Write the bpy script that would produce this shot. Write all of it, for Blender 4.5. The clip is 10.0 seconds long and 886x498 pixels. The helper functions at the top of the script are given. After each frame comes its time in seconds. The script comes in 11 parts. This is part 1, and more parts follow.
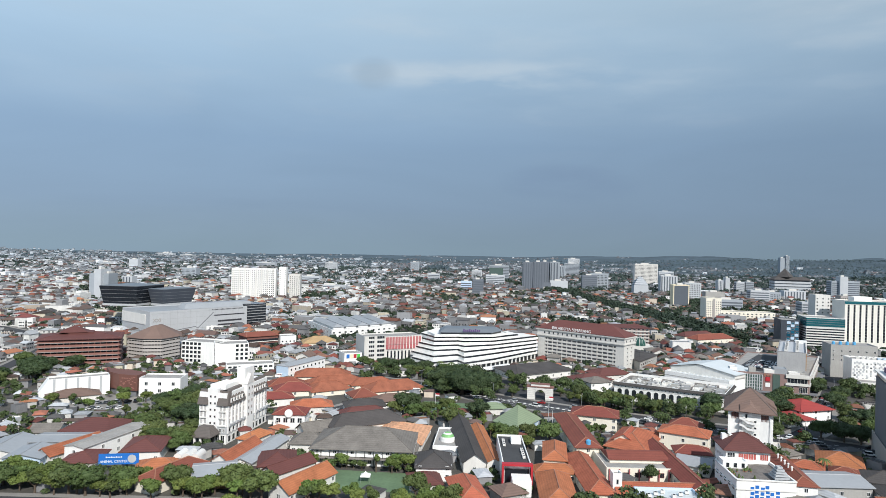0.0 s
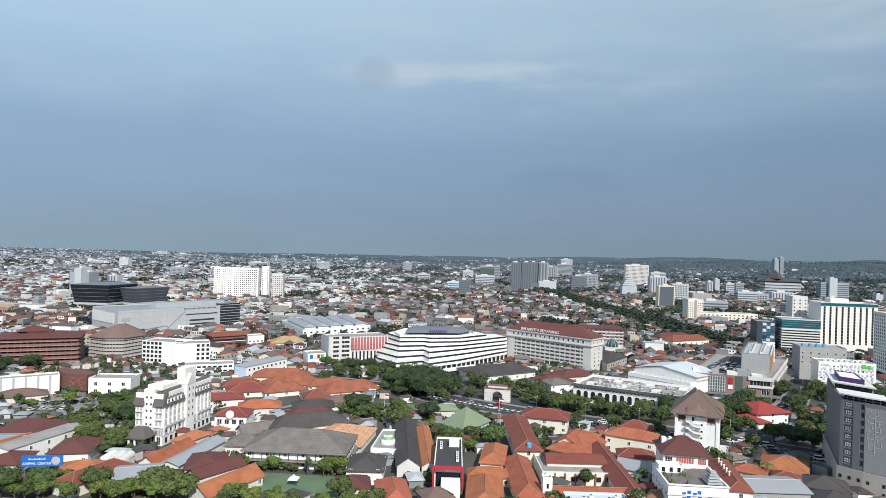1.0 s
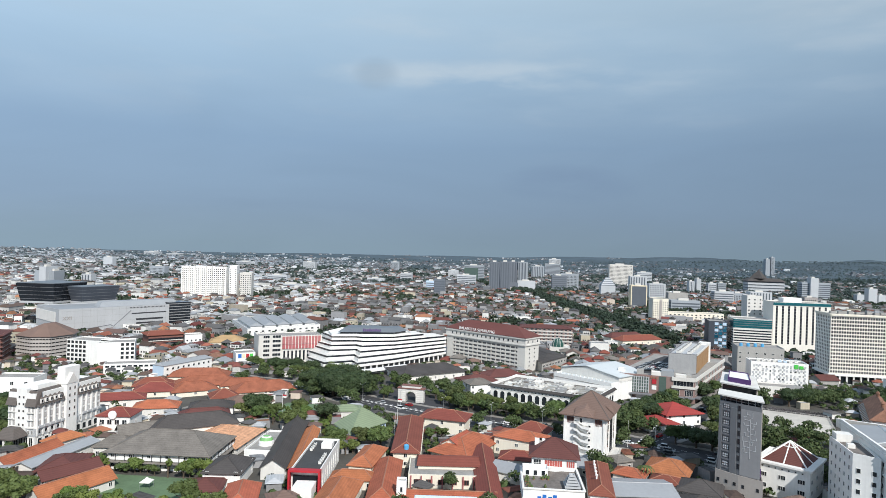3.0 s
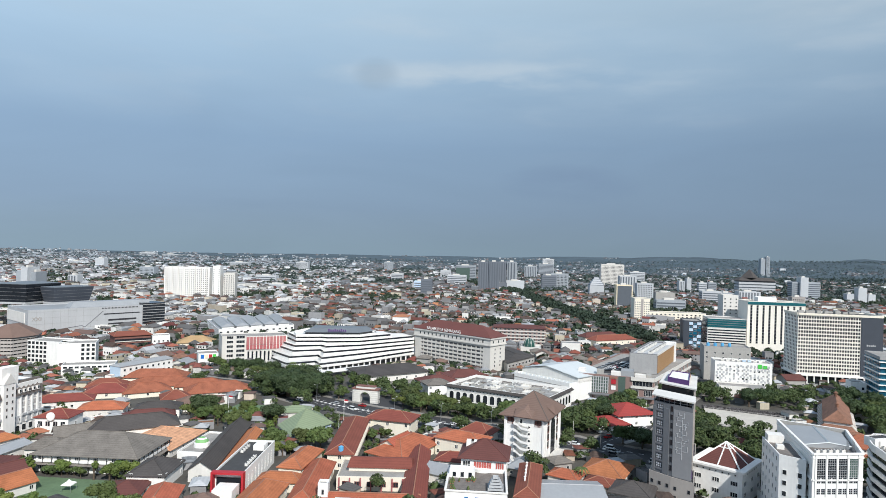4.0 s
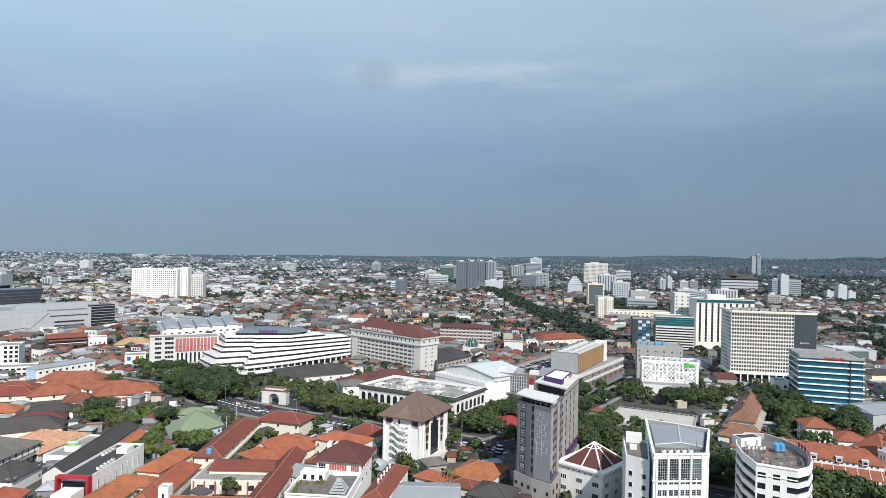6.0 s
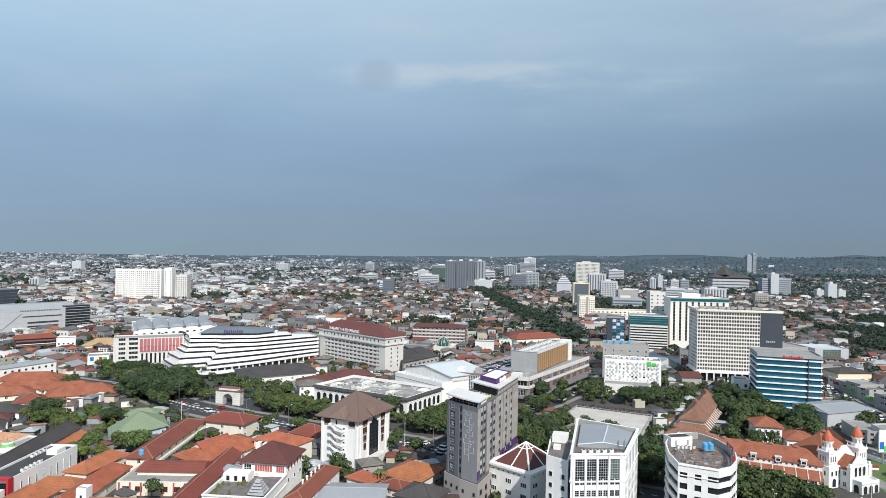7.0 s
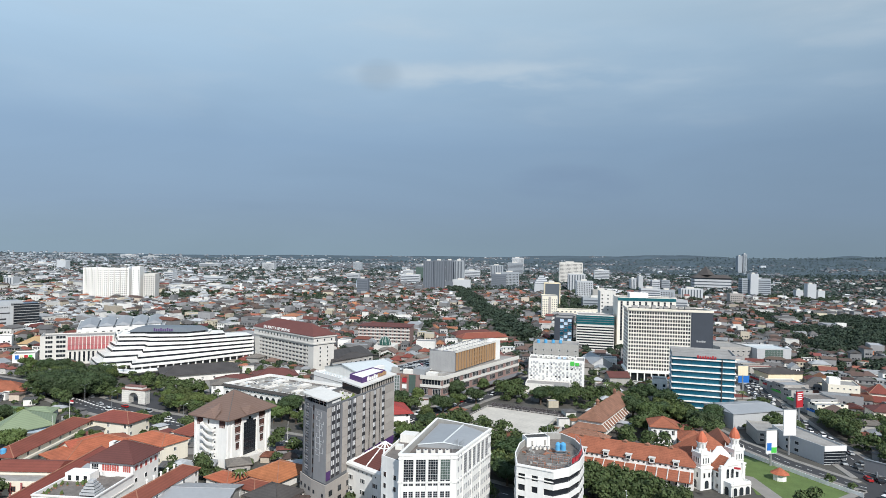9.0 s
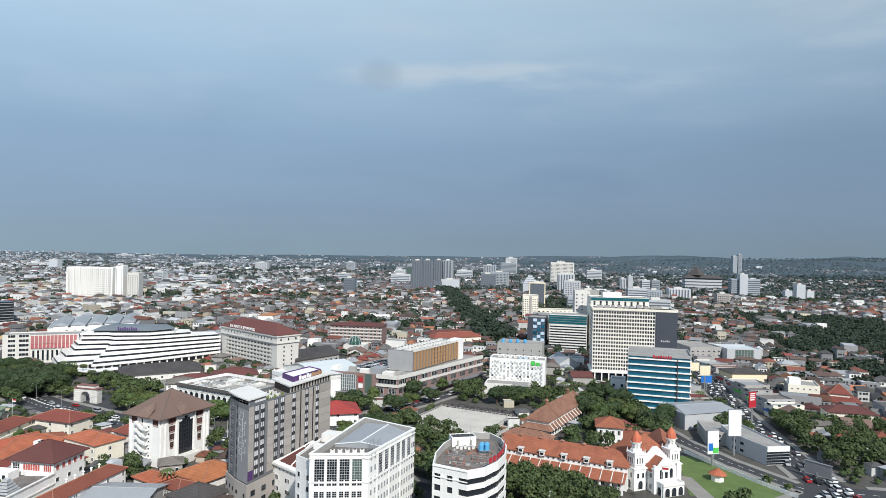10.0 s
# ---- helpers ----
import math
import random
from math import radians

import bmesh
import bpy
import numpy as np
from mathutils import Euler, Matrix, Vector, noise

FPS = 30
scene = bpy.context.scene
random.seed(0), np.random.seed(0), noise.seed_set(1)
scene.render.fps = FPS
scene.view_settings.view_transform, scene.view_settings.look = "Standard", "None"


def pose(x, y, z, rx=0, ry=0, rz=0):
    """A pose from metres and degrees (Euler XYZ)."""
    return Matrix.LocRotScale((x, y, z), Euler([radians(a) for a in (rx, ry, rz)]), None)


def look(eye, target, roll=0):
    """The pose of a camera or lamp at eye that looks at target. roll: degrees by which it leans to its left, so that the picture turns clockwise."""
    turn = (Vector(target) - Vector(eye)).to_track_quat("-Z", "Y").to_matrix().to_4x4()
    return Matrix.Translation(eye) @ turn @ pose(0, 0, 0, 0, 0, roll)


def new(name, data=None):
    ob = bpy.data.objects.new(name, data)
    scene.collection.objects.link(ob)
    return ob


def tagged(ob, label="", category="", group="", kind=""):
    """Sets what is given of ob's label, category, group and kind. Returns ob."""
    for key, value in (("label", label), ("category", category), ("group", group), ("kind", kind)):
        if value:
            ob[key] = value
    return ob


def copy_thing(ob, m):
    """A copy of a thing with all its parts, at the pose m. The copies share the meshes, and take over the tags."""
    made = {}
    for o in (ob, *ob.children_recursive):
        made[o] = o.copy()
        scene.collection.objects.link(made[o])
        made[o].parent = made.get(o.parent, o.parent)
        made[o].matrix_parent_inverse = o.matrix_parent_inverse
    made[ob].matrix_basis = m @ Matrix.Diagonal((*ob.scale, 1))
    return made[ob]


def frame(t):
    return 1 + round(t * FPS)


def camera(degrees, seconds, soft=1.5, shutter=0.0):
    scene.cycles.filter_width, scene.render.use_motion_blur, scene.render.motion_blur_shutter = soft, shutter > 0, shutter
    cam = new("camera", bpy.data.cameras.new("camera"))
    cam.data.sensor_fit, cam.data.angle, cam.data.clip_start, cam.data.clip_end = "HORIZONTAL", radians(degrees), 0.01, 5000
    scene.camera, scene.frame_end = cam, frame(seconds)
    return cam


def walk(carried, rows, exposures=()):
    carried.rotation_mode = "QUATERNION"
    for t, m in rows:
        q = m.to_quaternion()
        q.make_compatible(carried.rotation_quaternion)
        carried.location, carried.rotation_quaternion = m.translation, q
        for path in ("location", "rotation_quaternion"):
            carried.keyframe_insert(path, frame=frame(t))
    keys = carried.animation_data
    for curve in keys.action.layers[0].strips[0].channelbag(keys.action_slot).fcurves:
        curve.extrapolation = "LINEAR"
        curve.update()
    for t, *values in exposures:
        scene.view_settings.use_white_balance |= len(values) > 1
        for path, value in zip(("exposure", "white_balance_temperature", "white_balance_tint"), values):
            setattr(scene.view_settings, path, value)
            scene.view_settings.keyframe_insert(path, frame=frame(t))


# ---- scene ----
cam = camera(70.0, 10.0, soft=0.5)
METRES, EYE, TILT, LEAN, TURN = 250.0, 85.0, 0.0, 0.0, 1.3
ROWS = [
    (0.0, 0.0000, 0.0000, 0.0000, 0.000, -0.008, -1.52),
    (0.5, 0.0486, 0.0105, 0.0005, -0.016, 0.016, -1.61),
    (1.0, 0.0975, 0.0192, 0.0005, -0.039, 0.023, -1.73),
    (1.5, 0.1465, 0.0265, 0.0002, -0.023, 0.016, -1.81),
    (2.0, 0.1959, 0.0329, 0.0007, 0.031, -0.008, -1.86),
    (2.5, 0.2448, 0.0399, 0.0005, 0.070, 0.000, -1.84),
    (4.0, 0.3962, 0.0592, 0.0017, 0.164, 0.039, -1.67),
    (4.5, 0.4468, 0.0640, 0.0021, 0.203, 0.039, -1.60),
    (5.0, 0.4968, 0.0689, 0.0026, 0.242, 0.047, -1.51),
    (5.5, 0.5471, 0.0739, 0.0028, 0.289, 0.070, -1.39),
    (7.0, 0.6980, 0.0884, 0.0028, 0.422, 0.055, -1.09),
    (7.5, 0.7482, 0.0929, 0.0025, 0.469, 0.047, -1.06),
    (8.0, 0.7984, 0.0973, 0.0021, 0.508, 0.047, -1.10),
    (8.5, 0.8466, 0.1016, 0.0016, 0.547, 0.063, -1.14),
    (9.0, 0.8963, 0.1066, 0.0013, 0.579, 0.070, -1.21),
    (9.5, 0.9459, 0.1112, 0.0010, 0.602, 0.086, -1.24),
    (10.0, 0.9955, 0.1158, 0.0004, 0.633, 0.078, -1.29),
]
walk(cam, [(t, pose(0, 0, EYE, TILT, LEAN, TURN) @ pose(METRES * x, METRES * y, METRES * z, 90 + pitch, roll, yaw)) for t, x, y, z, yaw, pitch, roll in ROWS])

# ---- world, sun and exposure ----
scene.view_settings.exposure = 0.0
SUN_AZ, SUN_EL = -68.0, 40.0   # the sun stands behind the camera to its right
sun_dir = Vector((math.cos(radians(SUN_AZ)) * math.cos(radians(SUN_EL)), math.sin(radians(SUN_AZ)) * math.cos(radians(SUN_EL)), math.sin(radians(SUN_EL))))
lamp = bpy.data.lights.new("sun", "SUN")
lamp.energy, lamp.angle, lamp.color = 4.7, radians(0.7), (1.0, 0.975, 0.935)
sun = new("sun", lamp)
sun.matrix_world = look((0, 0, 400), Vector((0, 0, 400)) - sun_dir)

world = bpy.data.worlds.new("sky")
scene.world = world
world.use_nodes = True


def build_sky(nt):
    nt.nodes.clear()
    N, L = nt.nodes.new, nt.links.new
    out, bg = N("ShaderNodeOutputWorld"), N("ShaderNodeBackground")
    L(bg.outputs[0], out.inputs[0])
    sky = N("ShaderNodeTexSky")
    sky.sky_type, sky.sun_disc = "NISHITA", False
    sky.sun_elevation, sky.sun_rotation = radians(SUN_EL), radians(90 - SUN_AZ)
    sky.air_density, sky.dust_density, sky.ozone_density = 1.0, 2.0, 1.0
    dim = N("ShaderNodeVectorMath")
    dim.operation = "SCALE"
    dim.inputs[3].default_value = 0.075
    L(sky.outputs[0], dim.inputs[0])
    co = N("ShaderNodeTexCoord")
    sep = N("ShaderNodeSeparateXYZ")
    L(co.outputs["Generated"], sep.inputs[0])
    ramp = N("ShaderNodeValToRGB")          # a high veil of cloud, by height above the horizon
    el = ramp.color_ramp.elements
    el[0].position, el[0].color = 0.0, (0.235, 0.330, 0.415, 1)
    el[1].position, el[1].color = 1.0, (0.20, 0.31, 0.50, 1)
    for p, c in ((0.06, (0.225, 0.325, 0.455, 1)), (0.16, (0.245, 0.365, 0.52, 1)), (0.27, (0.345, 0.495, 0.655, 1)), (0.40, (0.48, 0.635, 0.77, 1)), (0.58, (0.36, 0.50, 0.67, 1))):
        e = el.new(p)
        e.color = c
    L(sep.outputs[2], ramp.inputs[0])
    # long soft bands of cloud lying flat in the veil
    stretch = N("ShaderNodeMapping")
    stretch.inputs["Scale"].default_value = (1.6, 1.6, 7.0)
    L(co.outputs["Generated"], stretch.inputs[0])
    n1 = N("ShaderNodeTexNoise")
    n1.inputs["Scale"].default_value, n1.inputs["Detail"].default_value, n1.inputs["Roughness"].default_value = 1.3, 6.0, 0.55
    n1.inputs["Distortion"].default_value = 0.5
    L(stretch.outputs[0], n1.inputs[0])
    r1 = N("ShaderNodeMapRange")
    r1.inputs[1].default_value, r1.inputs[2].default_value, r1.inputs[3].default_value, r1.inputs[4].default_value = 0.34, 0.70, 0.965, 1.04
    L(n1.outputs[0], r1.inputs[0])
    n2 = N("ShaderNodeTexNoise")
    n2.inputs["Scale"].default_value, n2.inputs["Detail"].default_value = 3.4, 8.0
    L(stretch.outputs[0], n2.inputs[0])
    r2 = N("ShaderNodeMapRange")
    r2.inputs[1].default_value, r2.inputs[2].default_value, r2.inputs[3].default_value, r2.inputs[4].default_value = 0.54, 0.80, 0.0, 0.16
    L(n2.outputs[0], r2.inputs[0])
    fade = N("ShaderNodeMapRange")
    fade.inputs[1].default_value, fade.inputs[2].default_value = 0.12, 0.26
    L(sep.outputs[2], fade.inputs[0])
    wisps = N("ShaderNodeMath")
    wisps.operation = "MULTIPLY"
    L(r2.outputs[0], wisps.inputs[0])
    L(fade.outputs[0], wisps.inputs[1])
    tone = N("ShaderNodeVectorMath")
    tone.operation = "SCALE"
    L(ramp.outputs[0], tone.inputs[0])
    mix = N("ShaderNodeMix")
    mix.data_type = "RGBA"
    mix.inputs[0].default_value = 0.93      # how closely the veil covers the sky
    L(dim.outputs[0], mix.inputs[6])
    L(tone.outputs[0], mix.inputs[7])
    white = N("ShaderNodeMix")
    white.data_type = "RGBA"
    white.inputs[7].default_value = (0.62, 0.66, 0.70, 1)
    L(wisps.outputs[0], white.inputs[0])
    L(mix.outputs[2], white.inputs[6])

    def math_node(op, a, b):
        m = N("ShaderNodeMath")
        m.operation = op
        for sock, val in zip(m.inputs, (a, b)):
            if isinstance(val, (int, float)):
                sock.default_value = val
            else:
                L(val, sock)
        return m.outputs[0]

    # places in the sky ahead, as slopes to the side and upwards
    ahead = math_node("MAXIMUM", sep.outputs[1], 0.05)
    side, up = math_node("DIVIDE", sep.outputs[0], ahead), math_node("DIVIDE", sep.outputs[2], ahead)

    lean = N("ShaderNodeClamp")             # the veil thins towards one side
    lean.inputs[1].default_value, lean.inputs[2].default_value = 0.91, 1.22
    L(math_node("MULTIPLY_ADD", side, -0.23), lean.inputs[0])
    lean.inputs[0].links[0].from_node.inputs[2].default_value = 1.03
    L(math_node("MULTIPLY", lean.outputs[0], r1.outputs[0]), tone.inputs[3])

    def cloud(cu, cv, ru, rv, lo, hi):
        """A soft-edged torn cloud round one place."""
        a, b = math_node("DIVIDE", math_node("SUBTRACT", side, cu), ru), math_node("DIVIDE", math_node("SUBTRACT", up, cv), rv)
        d = math_node("ADD", math_node("MULTIPLY", a, a), math_node("MULTIPLY", b, b))
        m = N("ShaderNodeMapRange")
        m.interpolation_type = "SMOOTHSTEP"
        m.inputs[1].default_value, m.inputs[2].default_value, m.inputs[3].default_value, m.inputs[4].default_value = 1.0, 0.0, 0.0, 1.0
        L(d, m.inputs[0])
        n = N("ShaderNodeMapRange")
        n.inputs[1].default_value, n.inputs[2].default_value = lo, hi
        L(n2.outputs[0], n.inputs[0])
        return math_node("MULTIPLY", m.outputs[0], n.outputs[0])

    last = white.outputs[2]
    for cu, cv, ru, rv, lo, hi, tone_rgb, amount in ((0.15, 0.285, 0.62, 0.10, 0.36, 0.66, (0.46, 0.58, 0.69), 0.30), (0.04, 0.277, 0.34, 0.028, 0.42, 0.62, (0.53, 0.63, 0.72), 0.55), (-0.02, 0.266, 0.18, 0.020, 0.40, 0.62, (0.52, 0.62, 0.71), 0.35), (0.17, 0.108, 0.13, 0.036, 0.26, 0.58, (0.20, 0.29, 0.43), 0.55),
                                                    (-0.14, 0.274, 0.045, 0.034, 0.42, 0.60, (0.27, 0.38, 0.50), 0.45), (0.45, 0.15, 0.16, 0.03, 0.36, 0.60, (0.22, 0.32, 0.45), 0.4), (-0.62, 0.33, 0.34, 0.16, 0.20, 0.60, (0.42, 0.57, 0.72), 0.22), (0.60, 0.385, 0.26, 0.07, 0.36, 0.65, (0.50, 0.60, 0.69), 0.45), (0.05, 0.36, 0.40, 0.05, 0.44, 0.66, (0.50, 0.62, 0.73), 0.25)):
        mx = N("ShaderNodeMix")
        mx.data_type = "RGBA"
        mx.inputs[7].default_value = (*tone_rgb, 1)
        L(math_node("MULTIPLY", cloud(cu, cv, ru, rv, lo, hi), amount), mx.inputs[0])
        L(last, mx.inputs[6])
        last = mx.outputs[2]
    L(last, bg.inputs[0])
    bg.inputs[1].default_value = 1.0


build_sky(world.node_tree)


# ---- materials ----
def mat(name, base, rough=0.8, var=0.12, big=0.12, fine=1.6, metal=0.0, bump=0.0, rand=0.0, island=False, courses=0.0, hue=0.0, spec=0.4, streak=0.0):
    """A painted, stone, tile or metal surface: big stains, fine grain, vertical streaks, tile courses and a shift from piece to piece."""
    m = bpy.data.materials.new(name)
    m.use_nodes = True
    nt = m.node_tree
    N, L = nt.nodes.new, nt.links.new
    b = nt.nodes["Principled BSDF"]
    b.inputs["Roughness"].default_value, b.inputs["Metallic"].default_value = rough, metal
    b.inputs["Specular IOR Level"].default_value = spec
    geo = N("ShaderNodeNewGeometry")

    def noise_at(scale, detail, squash=None):
        n = N("ShaderNodeTexNoise")
        n.inputs["Scale"].default_value, n.inputs["Detail"].default_value = scale, detail
        if squash:
            mp = N("ShaderNodeMapping")
            mp.inputs["Scale"].default_value = squash
            L(geo.outputs["Position"], mp.inputs[0])
            L(mp.outputs[0], n.inputs[0])
        else:
            L(geo.outputs["Position"], n.inputs[0])
        return n.outputs[0]

    def add(a, sock, amount):
        w = N("ShaderNodeMath")
        w.operation = "MULTIPLY_ADD"
        L(sock, w.inputs[0])
        w.inputs[1].default_value = amount
        if a is None:
            w.inputs[2].default_value = 1 - amount / 2
        else:
            s = N("ShaderNodeMath")
            s.operation = "ADD"
            L(a, s.inputs[0])
            s.inputs[1].default_value = -amount / 2
            L(s.outputs[0], w.inputs[2])
        return w.outputs[0]

    v = add(None, noise_at(big, 3.0), var * 3.0)
    fine_noise = noise_at(fine, 5.0)
    v = add(v, fine_noise, var * 2.2)
    if streak:
        v = add(v, noise_at(1.0, 3.0, (1.3, 1.3, 0.07)), streak * 2.5)
    if rand:
        who = N("ShaderNodeObjectInfo").outputs["Random"] if not island else geo.outputs["Random Per Island"]
        v = add(v, who, rand * 2)
    if courses:
        wv = N("ShaderNodeTexWave")
        wv.bands_direction = "Z"
        wv.inputs["Scale"].default_value, wv.inputs["Distortion"].default_value = 1 / courses / 3.2, 0.6
        L(geo.outputs["Position"], wv.inputs[0])
        v = add(v, wv.outputs[1], 0.16)
    hsv = N("ShaderNodeHueSaturation")
    hsv.inputs["Color"].default_value = (*base, 1)
    L(v, hsv.inputs["Value"])
    if hue:
        who = geo.outputs["Random Per Island"] if island else N("ShaderNodeObjectInfo").outputs["Random"]
        scr = N("ShaderNodeMath")       # an independent second number from the first
        scr.operation = "MULTIPLY"
        scr.inputs[1].default_value = 37.0
        L(who, scr.inputs[0])
        fr = N("ShaderNodeMath")
        fr.operation = "FRACT"
        L(scr.outputs[0], fr.inputs[0])
        hm = N("ShaderNodeMath")
        hm.operation = "MULTIPLY_ADD"
        L(fr.outputs[0], hm.inputs[0])
        hm.inputs[1].default_value, hm.inputs[2].default_value = hue * 2, 0.5 - hue
        L(hm.outputs[0], hsv.inputs["Hue"])
    L(hsv.outputs[0], b.inputs["Base Color"])
    if bump:
        bp = N("ShaderNodeBump")
        bp.inputs["Strength"].default_value, bp.inputs["Distance"].default_value = bump, 0.1
        L(fine_noise, bp.inputs["Height"])
        L(bp.outputs[0], b.inputs["Normal"])
    return m


M_WHITE = mat("white_paint", (0.80, 0.79, 0.76), 0.7, 0.06, 0.15, 1.0, streak=0.08)
M_WHITE2 = mat("weathered_white_paint", (0.68, 0.66, 0.62), 0.8, 0.07, 0.15, 1.0, rand=0.08, streak=0.09)
M_IVORY = mat("ivory_paint", (0.76, 0.73, 0.66), 0.75, 0.06, 0.15, 1.0, streak=0.06)
M_CREAM = mat("cream_paint", (0.76, 0.71, 0.60), 0.75, 0.05, 0.15, 1.0, streak=0.06)
M_YELLOW = mat("pale_yellow_paint", (0.76, 0.66, 0.47), 0.75, 0.05, 0.15, 1.0, streak=0.06)
M_STONE = mat("pale_grey_stone", (0.62, 0.60, 0.56), 0.8, 0.07, 0.12, 1.2, streak=0.06)
M_GREY = mat("grey_render", (0.33, 0.33, 0.33), 0.85, 0.10, 0.15, 1.2, streak=0.08)
M_CONC = mat("weathered_concrete", (0.36, 0.35, 0.33), 0.9, 0.14, 0.12, 1.4, streak=0.10)
M_LGREY = mat("light_grey_panel", (0.45, 0.46, 0.47), 0.5, 0.05, 0.08, 0.8, streak=0.04)
M_DGREY = mat("dark_grey_render", (0.18, 0.183, 0.195), 0.8, 0.07, 0.15, 1.0, streak=0.06)
M_HOTEL = mat("mid_grey_render", (0.25, 0.252, 0.26), 0.8, 0.07, 0.15, 1.0, streak=0.06)
M_MANS = mat("grey_brown_shingles", (0.125, 0.108, 0.098), 0.85, 0.14, 0.15, 1.4, courses=0.5)
M_TAUPE = mat("taupe_render", (0.35, 0.325, 0.305), 0.8, 0.06, 0.15, 1.0, streak=0.05)
M_BROWN = mat("brown_sunshade", (0.205, 0.098, 0.080), 0.8, 0.10, 0.15, 1.3)
M_BRICK = mat("brick_facing", (0.31, 0.145, 0.118), 0.85, 0.10, 0.1, 2.0)
M_MAUVE = mat("mauve_brown_cladding", (0.25, 0.165, 0.148), 0.6, 0.06, 0.1, 1.0)
M_ORANGE = mat("ochre_cladding", (0.37, 0.225, 0.115), 0.6, 0.05, 0.1, 1.0)
M_PINK = mat("faded_red_mesh", (0.38, 0.115, 0.12), 0.8, 0.08, 0.1, 1.0, streak=0.06)
M_ROSE = mat("sun_bleached_mesh", (0.40, 0.15, 0.15), 0.8, 0.10, 0.2, 1.0, streak=0.08)
M_LBLUE = mat("pale_blue_paint", (0.50, 0.62, 0.74), 0.7, 0.05, 0.15, 1.0, streak=0.05)
M_PURPLE = mat("purple_paint", (0.085, 0.035, 0.14), 0.6, 0.05)
M_RED = mat("red_paint", (0.42, 0.025, 0.035), 0.55, 0.06)
M_BLUEP = mat("blue_paint", (0.02, 0.15, 0.50), 0.5, 0.05)
M_GREENP = mat("bright_green_sign", (0.08, 0.50, 0.08), 0.5, 0.05)
M_FRAME = mat("window_frame_white", (0.72, 0.72, 0.70), 0.6, 0.04)
M_DARKF = mat("dark_frame", (0.04, 0.04, 0.045), 0.6, 0.05)
M_GLASS = mat("dark_window_glass", (0.022, 0.027, 0.032), 0.12, 0.10, 0.5, 2.0, rand=0.35, spec=0.6)
M_GLASSI = mat("window_glass", (0.030, 0.035, 0.042), 0.2, 0.10, 0.5, 2.0, rand=0.4, island=True, spec=0.6)
M_BGLASS = mat("blue_window_glass", (0.014, 0.098, 0.158), 0.09, 0.12, 0.4, 0.8, rand=0.3, spec=0.7)
M_BGLASS2 = mat("pale_blue_glass", (0.022, 0.128, 0.19), 0.10, 0.12, 0.4, 0.8, rand=0.2, spec=0.7)
M_TGLASS = mat("teal_window_glass", (0.015, 0.11, 0.13), 0.12, 0.10, 0.4, 0.8, spec=0.7)
M_BLACKG = mat("black_glass", (0.018, 0.022, 0.028), 0.15, 0.10, 0.2, 0.8, spec=0.6)
M_TILE_O = mat("orange_clay_tiles", (0.37, 0.118, 0.058), 0.9, 0.24, 0.30, 2.2, bump=0.5, rand=0.16, courses=0.45, hue=0.010, streak=0.10)
M_TILE_R = mat("red_brown_tiles", (0.20, 0.056, 0.040), 0.85, 0.17, 0.15, 1.3, bump=0.3, rand=0.14, courses=0.45, hue=0.008)
M_TILE_M = mat("dark_maroon_tiles", (0.125, 0.045, 0.038), 0.75, 0.12, 0.15, 1.3, bump=0.3, rand=0.10, courses=0.45)
M_TILE_B = mat("brown_shingles", (0.175, 0.115, 0.092), 0.85, 0.09, 0.12, 1.5, bump=0.3, rand=0.06, courses=0.5)
M_TILE_K = mat("blackened_tiles", (0.066, 0.059, 0.056), 0.85, 0.24, 0.15, 1.4, bump=0.3, rand=0.12, courses=0.45)
M_TILE_G = mat("weathered_grey_tiles", (0.165, 0.148, 0.130), 0.92, 0.30, 0.22, 1.8, bump=0.5, rand=0.08, courses=0.45, streak=0.12)
M_TILE_OLD = mat("lichened_old_clay_tiles", (0.235, 0.120, 0.080), 0.9, 0.34, 0.30, 1.6, bump=0.3, rand=0.08, courses=0.5)
M_TILE_RED = mat("bright_red_roof", (0.30, 0.045, 0.038), 0.75, 0.14, 0.15, 1.3, rand=0.06, courses=0.45)
M_PEACH = mat("fresh_clay_tiles", (0.56, 0.30, 0.175), 0.9, 0.30, 0.5, 1.1, bump=0.4, courses=0.5)
M_GREENR = mat("sage_green_roof", (0.215, 0.265, 0.165), 0.65, 0.08, 0.12, 1.0, courses=0.6)
M_ROOFW = mat("white_metal_roof", (0.57, 0.60, 0.60), 0.45, 0.06, 0.08, 0.7, streak=0.03)
M_ROOFG = mat("grey_metal_roof", (0.30, 0.31, 0.32), 0.5, 0.10, 0.1, 0.9, rand=0.08)
M_ROOFBL = mat("blue_grey_metal_roof", (0.30, 0.315, 0.33), 0.6, 0.07, 0.1, 0.8)
M_ROOFK = mat("bitumen_roof", (0.055, 0.055, 0.056), 0.9, 0.22, 0.2, 1.2)
M_FLAT = mat("dusty_flat_roof", (0.30, 0.285, 0.265), 0.9, 0.22, 0.2, 1.1)
M_ASPH = mat("asphalt", (0.048, 0.048, 0.051), 0.9, 0.14, 0.1, 1.5)
M_PAVE = mat("paving", (0.25, 0.235, 0.215), 0.9, 0.14, 0.2, 1.5)
M_LINE = mat("road_paint", (0.70, 0.70, 0.68), 0.8, 0.15, 0.5, 2.0)
M_LOT = mat("pale_concrete_deck", (0.50, 0.465, 0.41), 0.9, 0.20, 0.09, 0.7)
M_GRASS = mat("lawn", (0.105, 0.155, 0.045), 0.95, 0.20, 0.2, 1.5)
M_COURT = mat("worn_green_court", (0.115, 0.175, 0.095), 0.9, 0.2, 0.15, 0.8)
